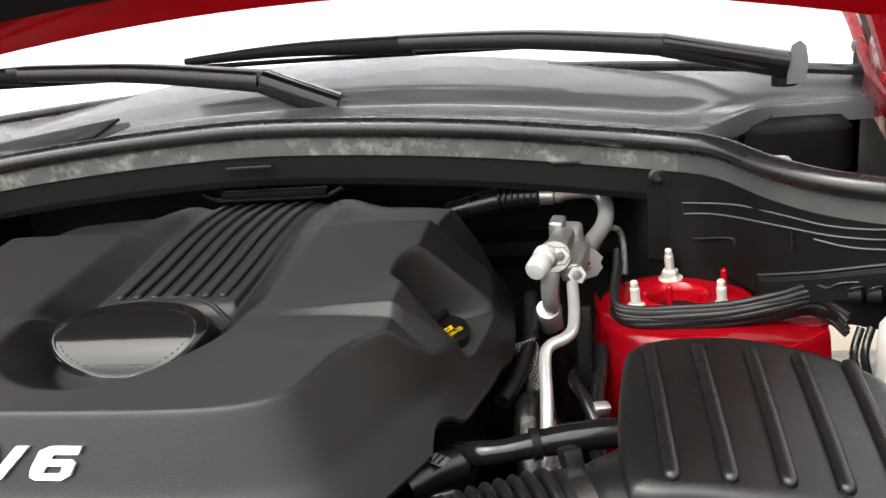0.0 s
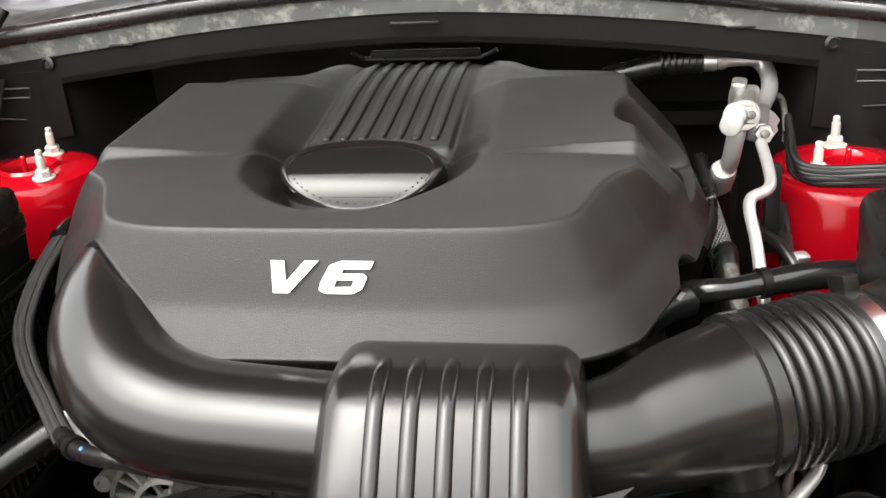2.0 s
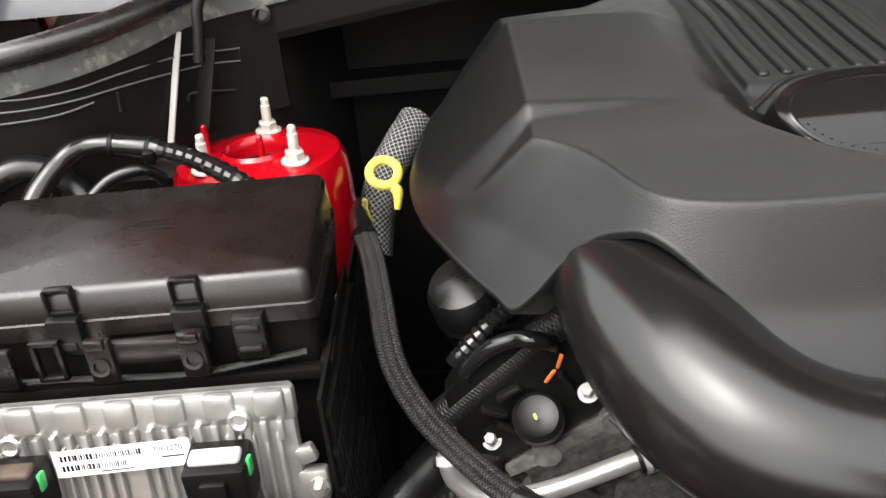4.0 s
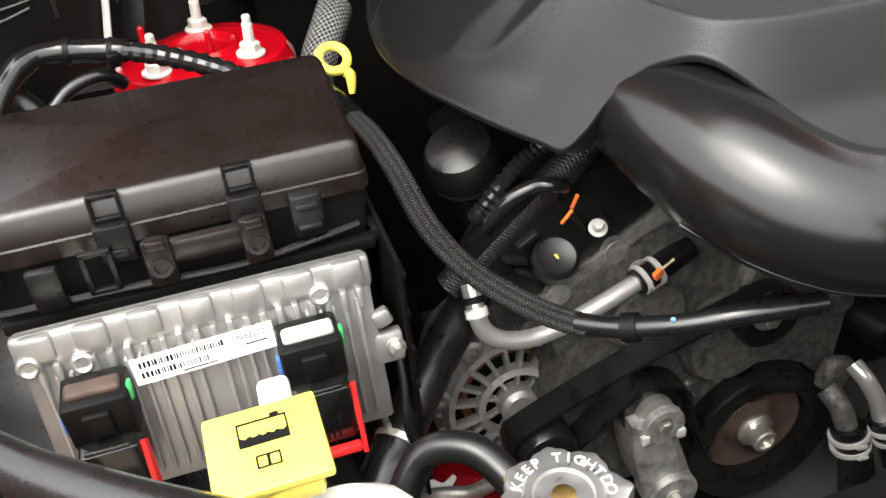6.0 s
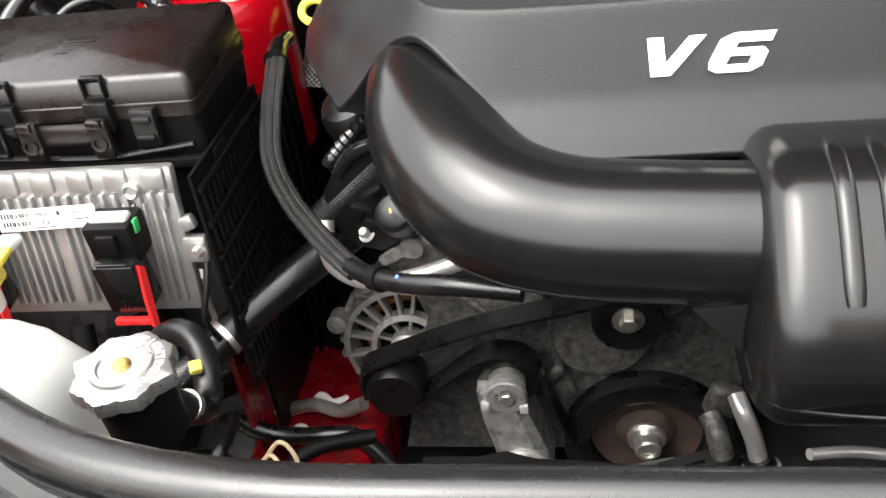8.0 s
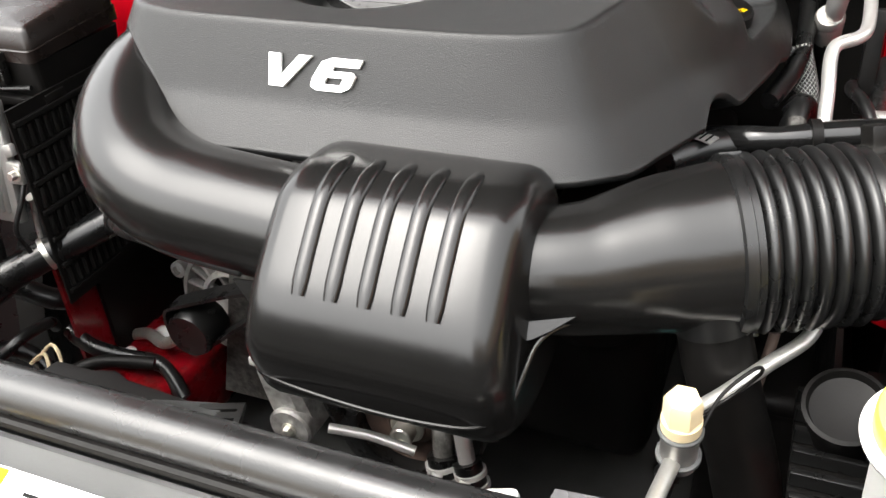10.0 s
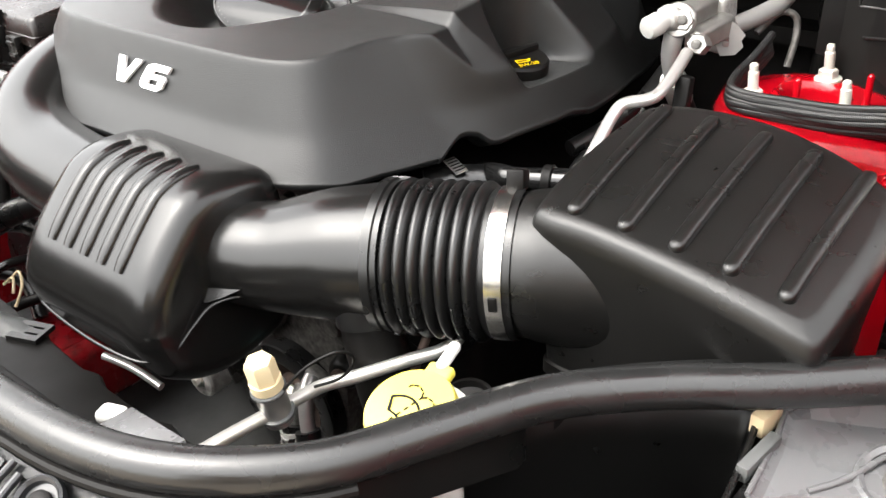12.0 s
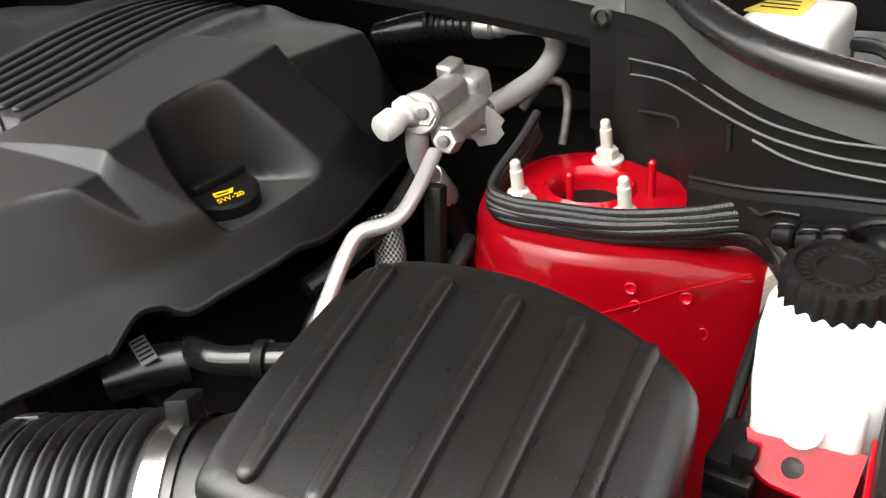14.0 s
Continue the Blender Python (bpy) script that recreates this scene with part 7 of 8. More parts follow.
part("end_flap", slabbed([(-0.012, 0), (0.012, 0.0), (0.016, 0.03), (0.013, 0.052), (0.004, 0.060), (-0.006, 0.054), (-0.011, 0.03)], Matrix.Translation((0.712, 0.74, 1.065)) @ pose(0, 0, 0, 80, 0, -6), 0.012), GREYPL, cw, "grey rounded end tab")


def wiper(tip, bend, hinge, end, label):
    wi = thing("wiper_arm", label, "wiper", end, group="wipers")
    t, b, h, e = (Vector(q) for q in (tip, bend, hinge, end))
    def bar(pts, w, ht, name, mat):
        rings = []
        ps = spline(pts, 5)
        n = len(ps)
        for i, p in enumerate(ps):
            d = (ps[min(i + 1, n - 1)] - ps[max(i - 1, 0)]).normalized()
            sd = d.cross(V(0, 0, 1)).normalized()
            u = sd.cross(d)
            ww = w[0] + (w[1] - w[0]) * i / (n - 1)
            hh = ht[0] + (ht[1] - ht[0]) * i / (n - 1)
            rings.append([p + sd * math.copysign(abs(math.cos(a)) ** 0.6, math.cos(a)) * ww + u * math.copysign(abs(math.sin(a)) ** 0.6, math.sin(a)) * hh for a in (2 * math.pi * j / 16 for j in range(16))])
        return part(name, loft(bmesh.new(), rings), mat, wi, angle=50)
    bar([b, (b + h) / 2 + V(0, 0, 0.006), h], (0.018, 0.023), (0.012, 0.016), "arm", LID)
    bar([h, h + (e - h) * 0.35, h + (e - h) * 0.7, e], (0.023, 0.027), (0.017, 0.020), "knuckle", GLOSS)
    part("pivot_cap", lathed([(0.018, -0.03), (0.018, 0.0), (0.014, 0.006)], Matrix.Translation(e), 24), BLACK, wi)
    part("joint", boxed(h, (0.012, 0.036, 0.030), pose(0, 0, 0, 0, 0, math.degrees(math.atan2(e.y - h.y, e.x - h.x))), 0.003), LID, wi)
    bar([t, (t + b) / 2 + V(0, 0, 0.004), b + V(0.02, 0, -0.004)], (0.008, 0.016), (0.006, 0.015), "blade", BLACK)
    part("blade_rubber", tubed([t + V(0, 0, -0.01), (t + b) / 2 + V(0, 0.01, -0.014), b + V(0.25, 0.03, -0.026)], 0.004, seg=8), BLACK, wi)
    part("blade_joint", boxed(b + V(0.0, 0, 0.003), (0.05, 0.02, 0.014), pose(0, 0, 0, 0, 4, 0), 0.003), LID, wi)
    return wi


wiper((-0.72, 0.72, 1.165), (-0.43, 0.66, 1.178), (-0.045, 0.65, 1.140), (0.058, 0.665, 1.092), "satin black wiper arm resting above the cowl")
wiper((-0.21, 0.76, 1.165), (0.145, 0.75, 1.168), (0.528, 0.75, 1.134), (0.700, 0.755, 1.092), "long satin black wiper arm above the cowl")

# ---- left side small things ----
st = thing("hood_stay", "grey metal strip standing behind the strut tower", "metal strip", (-0.583, 0.33, 0.90))
part("strip", boxed((0, 0, 0), (0.0075, 0.003, 0.118), axis((-0.5865, 0.362, 0.971), (0.020, 0.038, 0.0975)), 0.001), PORT, st)
part("shield", boxed((0, 0, 0), (0.030, 0.002, 0.10), axis((-0.566, 0.386, 0.966), (0.020, 0.038, 0.0975)), 0.0006), BLACK, st)
alone("cable", tubed([(-0.52, 0.40, 1.10), (-0.545, 0.37, 1.055), (-0.548, 0.36, 1.03), (-0.552, 0.352, 1.0)], 0.006, seg=10), BLACK, "black cable hanging over the seal", "cable", angle=70)
th = thing("taped_harness", "black taped wiring harness arching over the fuse box", "wiring", (-0.60, 0.26, 0.94))
run = spline([(-0.70, 0.20, 0.90), (-0.68, 0.235, 0.935), (-0.65, 0.262, 0.955), (-0.60, 0.262, 0.952), (-0.55, 0.245, 0.944), (-0.50, 0.205, 0.935), (-0.47, 0.18, 0.92)], 10)
part("tape_wrap", tubed(run[:36], 0.0102, n=1, smooth=False, wob=0.14), GLOSS, th, "shiny wrinkled black tape")
part("corrugated_end", tubed(run[34:], [0.0094 if k % 2 else 0.0078 for k in range(len(run) - 34)], n=1, smooth=False), GLOSS, th, "ridged black conduit end", angle=20)
for k in (26, 33):
    d = run[k + 1] - run[k - 1]
    part("tie_band", lathed([(0.0106, -0.0025), (0.0114, -0.002), (0.0114, 0.002), (0.0106, 0.0025)], axis(run[k], d), 20), BLACK, th)
part("tie_clip", boxed((0, 0, 0), (0.010, 0.008, 0.014), Matrix.Translation(run[33] + V(0, -0.011, -0.004)) @ pose(0, 0, 0, 20, 0, 10), 0.002), BLACK, th)
hose("taped_harness", "black corrugated conduit behind the fuse box", [(-0.78, 0.24, 0.90), (-0.73, 0.265, 0.935), (-0.69, 0.275, 0.93), (-0.66, 0.265, 0.90)], 0.013, RUBBER, "wiring", wob=0.05)
hose("taped_harness", "black wiring loop behind the fuse box", [(-0.66, 0.23, 0.90), (-0.63, 0.25, 0.925), (-0.60, 0.26, 0.93), (-0.585, 0.27, 0.915)], 0.006, RUBBER, "wiring")
hose("ground_cable", "black cable with white print beside the module", [(-0.424, -0.005, 0.775), (-0.425, -0.02, 0.75), (-0.430, -0.035, 0.72), (-0.425, -0.03, 0.69)], 0.003, RUBBER, "cable")
for pts in ([(-0.50, -0.02, 0.72), (-0.48, -0.04, 0.66), (-0.50, -0.08, 0.60)], [(-0.56, -0.03, 0.71), (-0.55, -0.06, 0.66), (-0.53, -0.10, 0.60)]):
    hose("wiring_run", "black wiring below the control module", pts, 0.012, BLACK, "wiring")

for pts, r in (([(-0.62, -0.10, 0.56), (-0.57, -0.05, 0.60), (-0.53, 0.0, 0.60), (-0.48, 0.03, 0.57), (-0.46, 0.10, 0.55)], 0.014), ([(-0.56, -0.15, 0.52), (-0.50, -0.08, 0.56), (-0.46, -0.05, 0.545), (-0.42, -0.06, 0.50)], 0.011), ([(-0.45, -0.12, 0.58), (-0.43, -0.08, 0.60), (-0.44, -0.03, 0.585), (-0.47, 0.0, 0.55)], 0.007)):
    hose("wiring_run", "black hose low beside the frame rail", pts, r, RUBBER, "wiring")

# ---- front: bulb seal, radiator cover, label, right corner ----
FRONT = [(-0.82, 0.06, 0.89), (-0.75, -0.035, 0.879), (-0.665, -0.130, 0.879), (-0.61, -0.178, 0.879), (-0.55, -0.222, 0.879), (-0.46, -0.285, 0.879), (-0.36, -0.340, 0.879), (-0.25, -0.364, 0.879), (-0.10, -0.366, 0.879), (0.10, -0.366, 0.879), (0.25, -0.366, 0.879), (0.34, -0.357, 0.879), (0.405, -0.332, 0.879), (0.46, -0.287, 0.879), (0.495, -0.228, 0.879), (0.533, -0.164, 0.879), (0.583, -0.116, 0.879), (0.645, -0.072, 0.880), (0.74, 0.002, 0.883), (0.82, 0.05, 0.89)]
fsl = thing("hood_seal", "black rubber bulb seal round the front of the engine bay", "seal", (0, -0.36, 0.87), group="bay seals")
part("bulb", tubed(FRONT, 0.0145, seg=18, n=5), SEAL, fsl)
FL = spline(FRONT, 4)
lip = []
for i, p in enumerate(FL):
    d = (FL[min(i + 1, len(FL) - 1)] - FL[max(i - 1, 0)]).normalized()
    lip.append(p + V(d.y, -d.x, 0) * 0.0135 + V(0, 0, -0.0115))
lip = [p for p in lip if p.x < 0.485]
part("lip", tubed(lip, 0.0042, seg=10, n=1, smooth=False, wob=0.06), BLACK, fsl)
part("flange", loft(bmesh.new(), [[V(p.x, p.y - 0.004, p.z - 0.010), V(p.x, p.y - 0.004, p.z - 0.05), V(p.x, p.y + 0.006, p.z - 0.05), V(p.x, p.y + 0.006, p.z - 0.010)] for p in FL if p.x < 0.53]), DEEP, fsl)
part("flange", loft(bmesh.new(), [[V(p.x, p.y + 0.040, p.z - 0.008), V(p.x, p.y + 0.040, 0.70), V(p.x, p.y + 0.046, 0.70), V(p.x, p.y + 0.046, p.z - 0.008)] for p in FL if p.x > 0.515]), DEEP, fsl)
rp = thing("radiator_cover", "black plastic radiator cover panel in front of the seal", "radiator cover", (0, -0.45, 0.80))
def fascia(x0, x1, rows, name, mat=LID, steps=24):
    bm = bmesh.new()
    rings = []
    for k in range(steps + 1):
        x = x0 + (x1 - x0) * k / steps
        edge = min((p for p in FL), key=lambda p: abs(p.x - x)).y
        rings.append([V(x, edge + dy, z) for dy, z in rows])
    loft(bm, rings, caps=False, closed=False)
    bmesh.ops.solidify(bm, geom=bm.faces[:], thickness=0.003)
    return part(name, bm, mat, rp, angle=30)


fascia(-0.62, 0.44, [(-0.004, 0.835), (-0.010, 0.856), (-0.014, 0.858), (-0.040, 0.844), (-0.043, 0.843), (-0.052, 0.842), (-0.14, 0.808), (-0.17, 0.78), (-0.19, 0.70)], "panel", PANEL)
fascia(-0.086, 0.115, [(-0.019, 0.858), (-0.0205, 0.8625), (-0.022, 0.862), (-0.038, 0.8495), (-0.040, 0.846)], "edge_strip", GREYPL)
fascia(0.117, 0.285, [(-0.019, 0.857), (-0.0205, 0.8610), (-0.022, 0.8605), (-0.038, 0.8480), (-0.040, 0.844)], "edge_strip", GREYPL)
fascia(-0.60, -0.088, [(-0.022, 0.866), (-0.030, 0.867), (-0.13, 0.842), (-0.15, 0.82)], "raised_panel", PANEL, 24)
fascia(-0.60, -0.088, [(-0.013, 0.864), (-0.015, 0.871), (-0.018, 0.8725), (-0.027, 0.8695), (-0.029, 0.8665)], "rolled_edge", GREYPL)
pk = axis((0.330, -0.391, 0.8565), (0.15, -0.5, 0.85))
part("screw_pocket", lathed([(0.017, -0.003), (0.017, 0.002), (0.0155, 0.003), (0.0135, 0.0015), (0.0125, -0.002)], pk, 32), PANEL, rp)
part("screw", lathed([(0.0085, -0.002), (0.0085, 0.001), (0.006, 0.0028), (0.002, 0.003)], pk, 24), BLACK, rp)
part("moulded_ridge", tubed([(0.300, -0.385, 0.858), (0.305, -0.405, 0.851), (0.325, -0.418, 0.846), (0.352, -0.412, 0.849), (0.366, -0.395, 0.855), (0.362, -0.378, 0.860)], 0.0028, seg=10), PANEL, rp)
part("moulded_ridge", tubed([(0.375, -0.370, 0.862), (0.400, -0.362, 0.862), (0.425, -0.345, 0.861), (0.445, -0.322, 0.860)], 0.0030, seg=10), PANEL, rp)
part("moulded_ridge", tubed([(0.290, -0.382, 0.861), (0.291, -0.42, 0.846), (0.292, -0.50, 0.812)], 0.0026, seg=10), PANEL, rp)
part("front_wall", boxed((0, -0.35, 0.56), (1.1, 0.02, 0.50)), BLACK, rp)
alone("radiator", boxed((0, -0.32, 0.58), (0.80, 0.04, 0.42), None, 0.004), BLACK, "black radiator behind the front panel", "radiator")
wlb = thing("warning_label", "white warning label with a yellow band on the radiator cover", "label", (0.05, -0.43, 0.85))
lm = Matrix.Translation((0.050, -0.4275, 0.8430)) @ pose(0, 0, 0, 22, 0, 0)
part("sheet", boxed((0, 0, 0), (0.24, 0.062, 0.0008), lm), PAPER, wlb)
part("yellow_band", boxed((0, 0, 0), (0.042, 0.0085, 0.0006), lm @ pose(-0.088, 0.0255, 0.0006)), YELLOWINK, wlb, "yellow warning band")
part("black_field", boxed((0, 0, 0), (0.042, 0.046, 0.0006), lm @ pose(-0.088, -0.0025, 0.0006)), INK, wlb)
part("triangle", slabbed([(-0.003, -0.0025), (0.003, -0.0025), (0, 0.003)], lm @ pose(-0.088, 0.0255, 0.0010), 0.0002), INK, wlb)
part("fan_symbol", slabbed(circle(0.009, 20), lm @ pose(-0.096, 0.008, 0.0010), 0.0002, [circle(0.006, 20)]), REDPL, wlb)
part("gear_symbol", slabbed([((0.007 if k % 2 else 0.005) * math.cos(math.pi * k / 8), (0.007 if k % 2 else 0.005) * math.sin(math.pi * k / 8)) for k in range(16)], lm @ pose(-0.078, 0.012, 0.0010), 0.0002), PAPER, wlb)
for i in range(5):
    part("print_bar", boxed((0, 0, 0), (0.10 - 0.012 * (i % 2), 0.0022, 0.0004), lm @ pose(0.0, 0.020 - 0.009 * i, 0.0006)), INK, wlb)

# right front corner: clip, deep recess, lamp support
sc2 = thing("seal_clip", "ribbed black clip under the front seal", "clip", (0.465, -0.29, 0.84))
for k in range(4):
    part("clip_rib", boxed((0.447 + 0.0095 * k, -0.275 + 0.006 * k, 0.822), (0.0065, 0.030, 0.050), pose(0, 0, 0, -32, 0, 42), 0.002), GREYPL if k == 2 else BLACK, sc2)
hl = thing("lamp_support", "grey-black plastic lamp support with a recessed bolt", "lamp support", (0.7, -0.12, 0.80))
bm = bmesh.new()
peak = V(0.676, -0.105, 0.836)
outline = [V(0.644, -0.056, 0.848), V(0.654, -0.042, 0.850), V(0.69, -0.018, 0.852), V(0.74, 0.006, 0.854), V(0.83, 0.03, 0.856), V(0.86, -0.10, 0.850), V(0.82, -0.24, 0.835), V(0.68, -0.24, 0.830), V(0.652, -0.150, 0.838), V(0.651, -0.137, 0.846), V(0.648, -0.087, 0.846)]
shelf = [V(0.650, -0.058, 0.845), V(0.658, -0.047, 0.842), V(0.69, -0.028, 0.838), V(0.735, -0.006, 0.838), V(0.80, -0.01, 0.838), V(0.82, -0.10, 0.834), V(0.79, -0.20, 0.826), V(0.69, -0.20, 0.824), V(0.662, -0.148, 0.833), V(0.658, -0.130, 0.841), V(0.655, -0.090, 0.842)]
skirt = [p + V(0, 0, -0.05) for p in outline]
loft(bm, [skirt, outline, shelf], caps=False)
loop = [v for v in bm.verts][-len(shelf):]
hub = bm.verts.new(peak)
for a, b in zip(loop, loop[1:] + loop[:1]):
    bm.faces.new((a, b, hub))
part("plate", bm, LAMPGREY, hl, angle=12)
part("rim_ridge", tubed(outline[:5], 0.0022, seg=10), LAMPGREY, hl)
part("rim_ridge", tubed([outline[9], outline[10], outline[0]], 0.0018, seg=10, smooth=False), LAMPGREY, hl)
part("moulded_ridge", tubed([peak + V(0, 0, 0.0012), V(0.690, -0.085, 0.838), V(0.702, -0.060, 0.840), V(0.712, -0.035, 0.840)], 0.0020, seg=10), LAMPGREY, hl)
part("socket_ring", lathed([(0.030, -0.006), (0.030, 0.004), (0.027, 0.006), (0.024, 0.004), (0.023, -0.02)], axis((0.722, -0.068, 0.838), (-0.1, -0.2, 1)), 36), LAMPGREY, hl)
part("socket", lathed([(0.024, -0.002), (0.002, -0.001)], axis((0.722, -0.068, 0.838), (-0.1, -0.2, 1)), 30), DEEP, hl, "dark round socket")
part("bolt", hexbolt(bmesh.new(), axis((0.722, -0.068, 0.838), (-0.1, -0.2, 1)), 0.010, 0.008, 0.014), BLOCK, hl)
part("foam_block", boxed((0.6365, -0.070, 0.8475), (0.0105, 0.022, 0.016), pose(0, 0, 0, 0, 0, -14), 0.002), CREAM, hl, "tan foam block")
part("foam_block", boxed((0.6445, -0.103, 0.8455), (0.0085, 0.042, 0.012), pose(0, 0, 0, 0, 0, -8), 0.002), GREYPL, hl, "dusty grey foam strip")
part("recess_floor", boxed((0.55, -0.16, 0.742), (0.22, 0.30, 0.02), pose(0, 0, 0, -8, 0, 0)), BLACK, hl)
part("recess_wall", boxed((0.645, -0.16, 0.79), (0.006, 0.20, 0.10), pose(0, 0, 0, 0, 0, -4)), DEEP, hl)
lip = [(0.462, -0.235, 0.846), (0.470, -0.205, 0.846), (0.482, -0.180, 0.846), (0.500, -0.158, 0.846), (0.529, -0.128, 0.846), (0.560, -0.102, 0.846), (0.592, -0.077, 0.846), (0.611, -0.067, 0.846), (0.625, -0.064, 0.846), (0.631, -0.072, 0.846), (0.636, -0.098, 0.845), (0.640, -0.130, 0.845), (0.642, -0.150, 0.845), (0.644, -0.20, 0.843)]
part("recess_lip", tubed(lip, 0.0020, seg=10, n=5), LID, hl, "glossy moulded lip of the recess")
inner = [p for p in spline(lip, 4) if p.x > 0.478]
rows = []
for i, p in enumerate(inner):
    d = (inner[min(i + 1, len(inner) - 1)] - inner[max(i - 1, 0)]).normalized()
    w = V(-d.y, d.x, 0)
    flare = smooth_step(0.475, 0.51, p.x) - 0.85 * smooth_step(0.60, 0.632, p.x)
    rows.append([p + w * 0.018 * flare + V(0, 0, 0.012 * flare), p + w * 0.008 * flare + V(0, 0, 0.003 * flare), p, p - w * 0.006 + V(0, 0, -0.03), p - w * 0.008 + V(0, 0, -0.09)])
bm = bmesh.new()
loft(bm, rows, caps=False, closed=False)
bmesh.ops.solidify(bm, geom=bm.faces[:], thickness=0.002)
part("recess_rim", bm, DEEP, hl, angle=60)
bm = bmesh.new()
loft(bm, [rect_ring(0.49, 0.66, -0.03, 0.03, 0.74, 0.02), rect_ring(0.49, 0.66, -0.035, 0.03, 0.845, 0.02), rect_ring(0.50, 0.65, -0.028, 0.02, 0.862, 0.02), rect_ring(0.53, 0.62, -0.02, 0.0, 0.864, 0.01)])
alone("inlet_snorkel", bm, LID, "black plastic inlet snorkel under the filter box", "air inlet", angle=50)
gr = thing("slotted_tray", "black slotted tray below the intake hose", "tray", (0.44, -0.12, 0.72))
part("sheet", boxed((0.45, -0.11, 0.722), (0.12, 0.14, 0.004)), BLACK, gr)
s0 = part("bar", boxed((0.45, -0.165, 0.731), (0.12, 0.006, 0.012), None, 0.001), RUBBER, gr)
for i in range(1, 6):
    again(s0, Matrix.Translation((0, 0.022 * i, 0)), gr)
gp = thing("grey_bracket", "dull grey plastic bracket plate behind the front seal", "bracket", (0.30, -0.31, 0.82))
part("plate", boxed((0.300, -0.313, 0.832), (0.080, 0.040, 0.004), pose(0, 0, 0, 0, -12, -6), 0.001), LAMPGREY, gp)
part("tab", boxed((0.231, -0.290, 0.802), (0.022, 0.016, 0.012), pose(0, 0, 0, 0, 0, 20), 0.004), WHITE, gp, "white plastic tab")
dd = thing("lower_hose", "black ribbed hose dropping below the intake hose", "hose", (0.35, -0.11, 0.70))
part("hose", tubed([(0.320, -0.100, 0.84), (0.329, -0.105, 0.80), (0.343, -0.107, 0.75), (0.359, -0.109, 0.70), (0.372, -0.112, 0.64), (0.38, -0.115, 0.56)], 0.026, seg=24, n=10, wob=0.03), BLACK, dd)
part("hose_end", tubed([(0.318, -0.100, 0.848), (0.325, -0.103, 0.82)], 0.029, seg=24), RUBBER, dd)
nc = thing("neck_collar", "black round collar standing beside the washer cap", "collar", (0.418, -0.11, 0.74))
part("collar", lathed([(0.024, -0.06), (0.026, -0.004), (0.029, -0.001), (0.029, 0.002), (0.026, 0.003), (0.024, -0.004), (0.012, -0.006)], axis((0.419, -0.105, 0.770), (-0.1, -0.45, 0.9)), 40), BLACK, nc)
for pts, mt, lb in (([(-0.40, -0.1, 0.55), (-0.36, -0.05, 0.56), (-0.30, -0.02, 0.55)], BLACK, "black hose low by the rail"), ([(-0.449, 0.087, 0.474), (-0.40, 0.075, 0.50), (-0.36, 0.06, 0.505), (-0.33, 0.052, 0.525)], ZINC, "pale flat strap lying on the rail")):
    hose("low_pipe", lb, pts, 0.008, mt, "pipe")

# fan shroud behind the front seal, with a pale curved plate on it
sh = thing("fan_shroud", "black plastic fan shroud with a pale curved plate", "fan shroud", (0.0, -0.26, 0.60))
bm = bmesh.new()
rows = []
for k in range(25):
    x = -0.20 + 0.46 * k / 24
    y1 = -0.222 - 0.012 * math.sin(x * 9) + (0.006 if k % 6 == 3 else 0)
    rows.append([V(x, -0.345, 0.60), V(x, -0.345, 0.745), V(x, y1 - 0.010, 0.737), V(x, y1 - 0.003, 0.735), V(x, y1, 0.729), V(x, y1 - 0.004, 0.60)])
loft(bm, rows)
part("shroud", bm, BLACK, sh, angle=40)
bm = bmesh.new()
rows = []
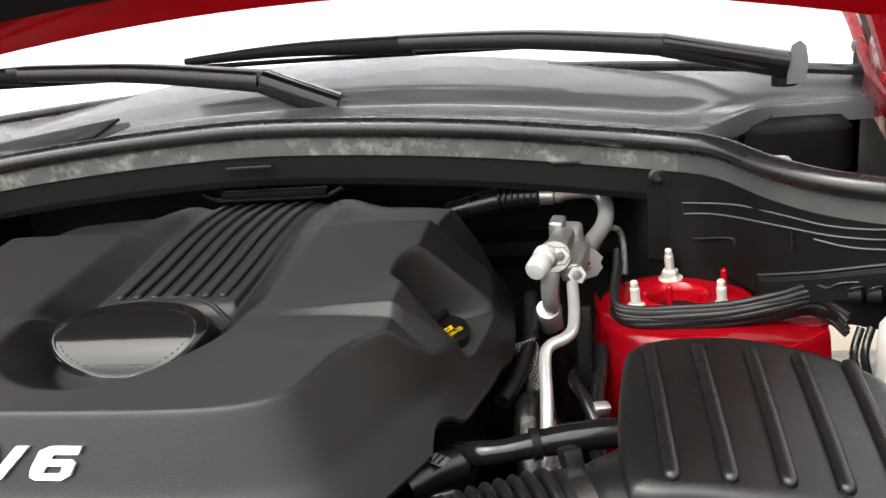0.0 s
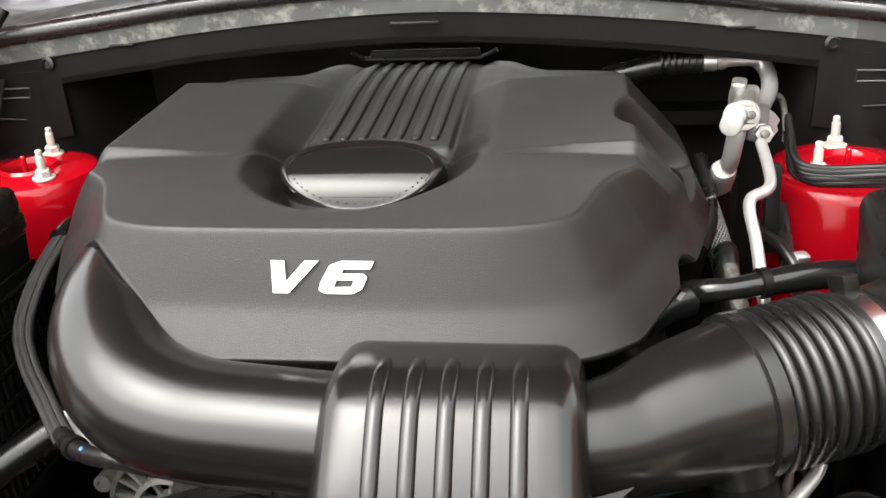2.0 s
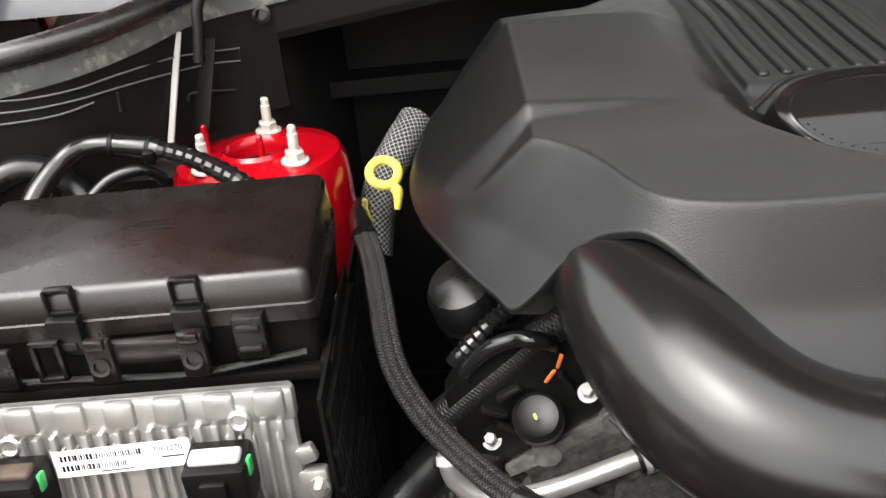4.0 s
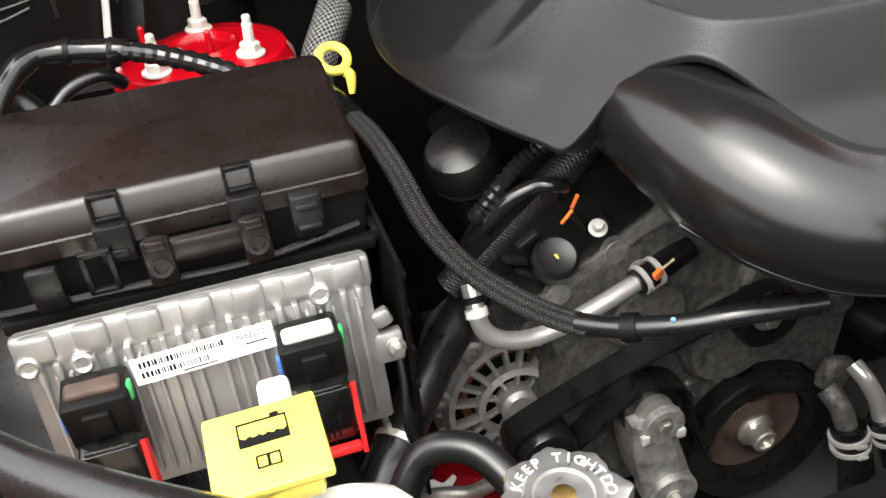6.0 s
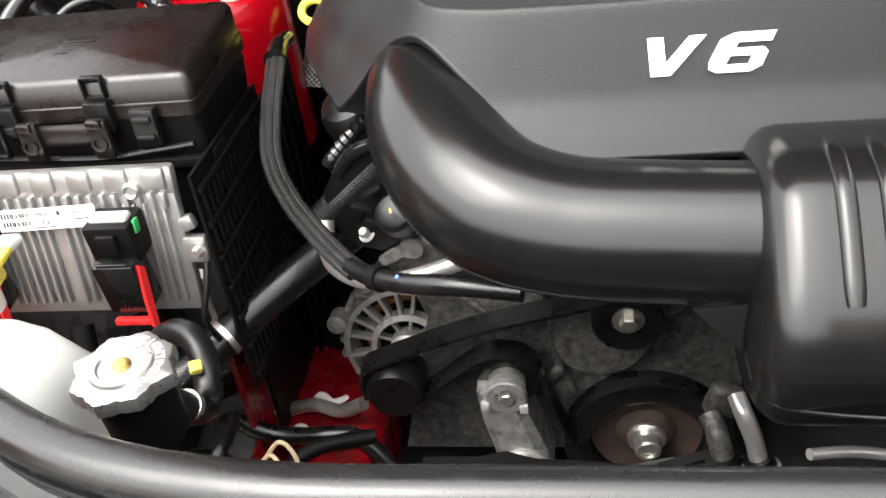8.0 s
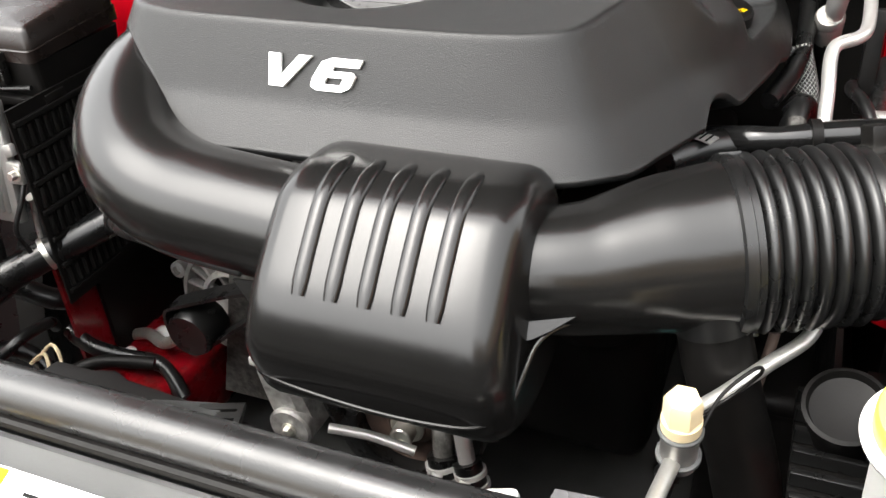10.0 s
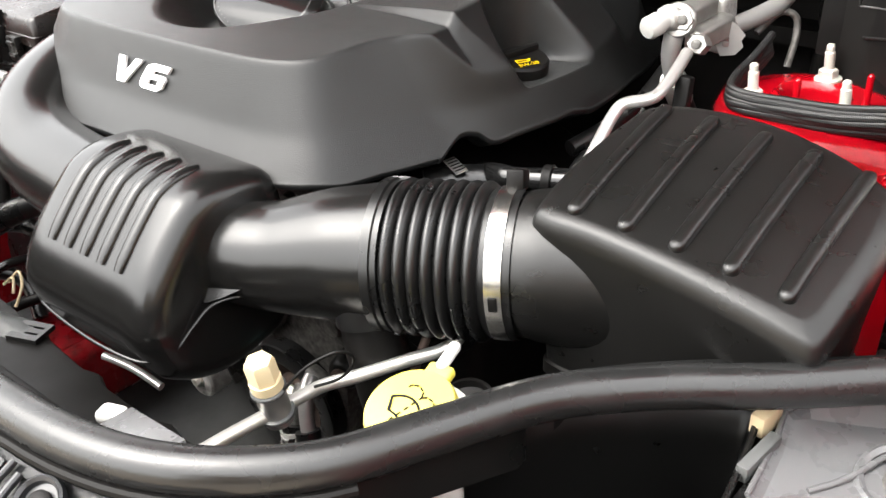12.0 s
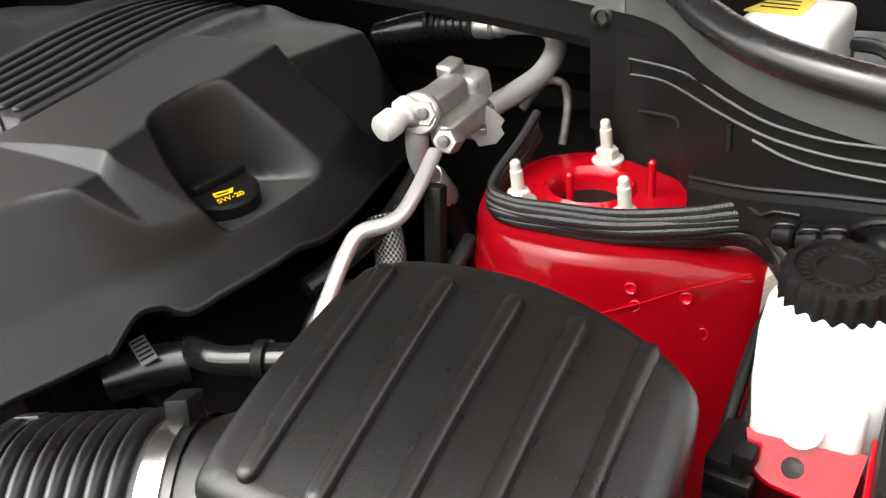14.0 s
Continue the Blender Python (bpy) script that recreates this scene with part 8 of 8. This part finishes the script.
for k in range(9):
    t = k / 8
    x = -0.110 + 0.080 * t
    y = -0.245 + 0.020 * t
    rows.append([V(x + 0.012 * (1 - 2 * abs(v - 0.5)), y - 0.026 + 0.036 * v, 0.738 + 0.010 * math.sin(math.pi * v) * (1 - 0.5 * abs(2 * t - 1))) for v in (0, 0.2, 0.4, 0.6, 0.8, 1.0)])
loft(bm, rows, caps=False, closed=False)
bmesh.ops.solidify(bm, geom=bm.faces[:], thickness=0.003)
part("curved_plate", bm, GREYPL, sh, "pale grey curved plate", angle=60)
part("slotted_clip", slabbed([(-0.018, -0.014), (0.018, -0.014), (0.018, 0.014), (-0.018, 0.014)], Matrix.Translation((-0.020, -0.232, 0.738)) @ pose(0, 0, 0, 0, 0, 20), 0.005, [[(-0.013, -0.006), (0.013, -0.006), (0.013, -0.003), (-0.013, -0.003)], [(-0.013, 0.004), (0.013, 0.004), (0.013, 0.007), (-0.013, 0.007)]]), LID, sh)
hose("low_pipe", "pale metal tube stub beside the shroud", [(0.060, -0.205, 0.730), (0.090, -0.195, 0.722), (0.125, -0.19, 0.712)], 0.0040, PIPEALU, "pipe")
hose("low_pipe", "black corrugated conduit lying across the rail", [(-0.46, 0.01, 0.54), (-0.42, 0.005, 0.525), (-0.375, 0.02, 0.508), (-0.335, 0.025, 0.50), (-0.30, 0.01, 0.47)], 0.010, RUBBER, "pipe", wob=0.15)
for pts in ([(-0.385, -0.100, 0.598), (-0.368, -0.090, 0.616), (-0.352, -0.098, 0.602), (-0.350, -0.115, 0.578)], [(-0.392, -0.105, 0.594), (-0.376, -0.097, 0.606), (-0.362, -0.108, 0.592)]):
    hose("thin_wire", "thin yellow wire bent beside the rail", pts, 0.0022, CREAM, "wire", "thin wires")
for x, y, r in ((-0.405, 0.045, 20), (-0.392, 0.095, -8)):
    st = thing("frayed_strap", "pale frayed strap lying on the red rail", "strap", (x, y, 0.48), group="frayed straps")
    part("strap", tubed([(x - 0.02, y - 0.012, 0.4835), (x - 0.006, y + 0.004, 0.490), (x + 0.010, y - 0.003, 0.487), (x + 0.026, y + 0.010, 0.483)], [0.002, 0.007, 0.005, 0.003], seg=10, n=6, flat=0.4, wob=0.3), WHITE, st)
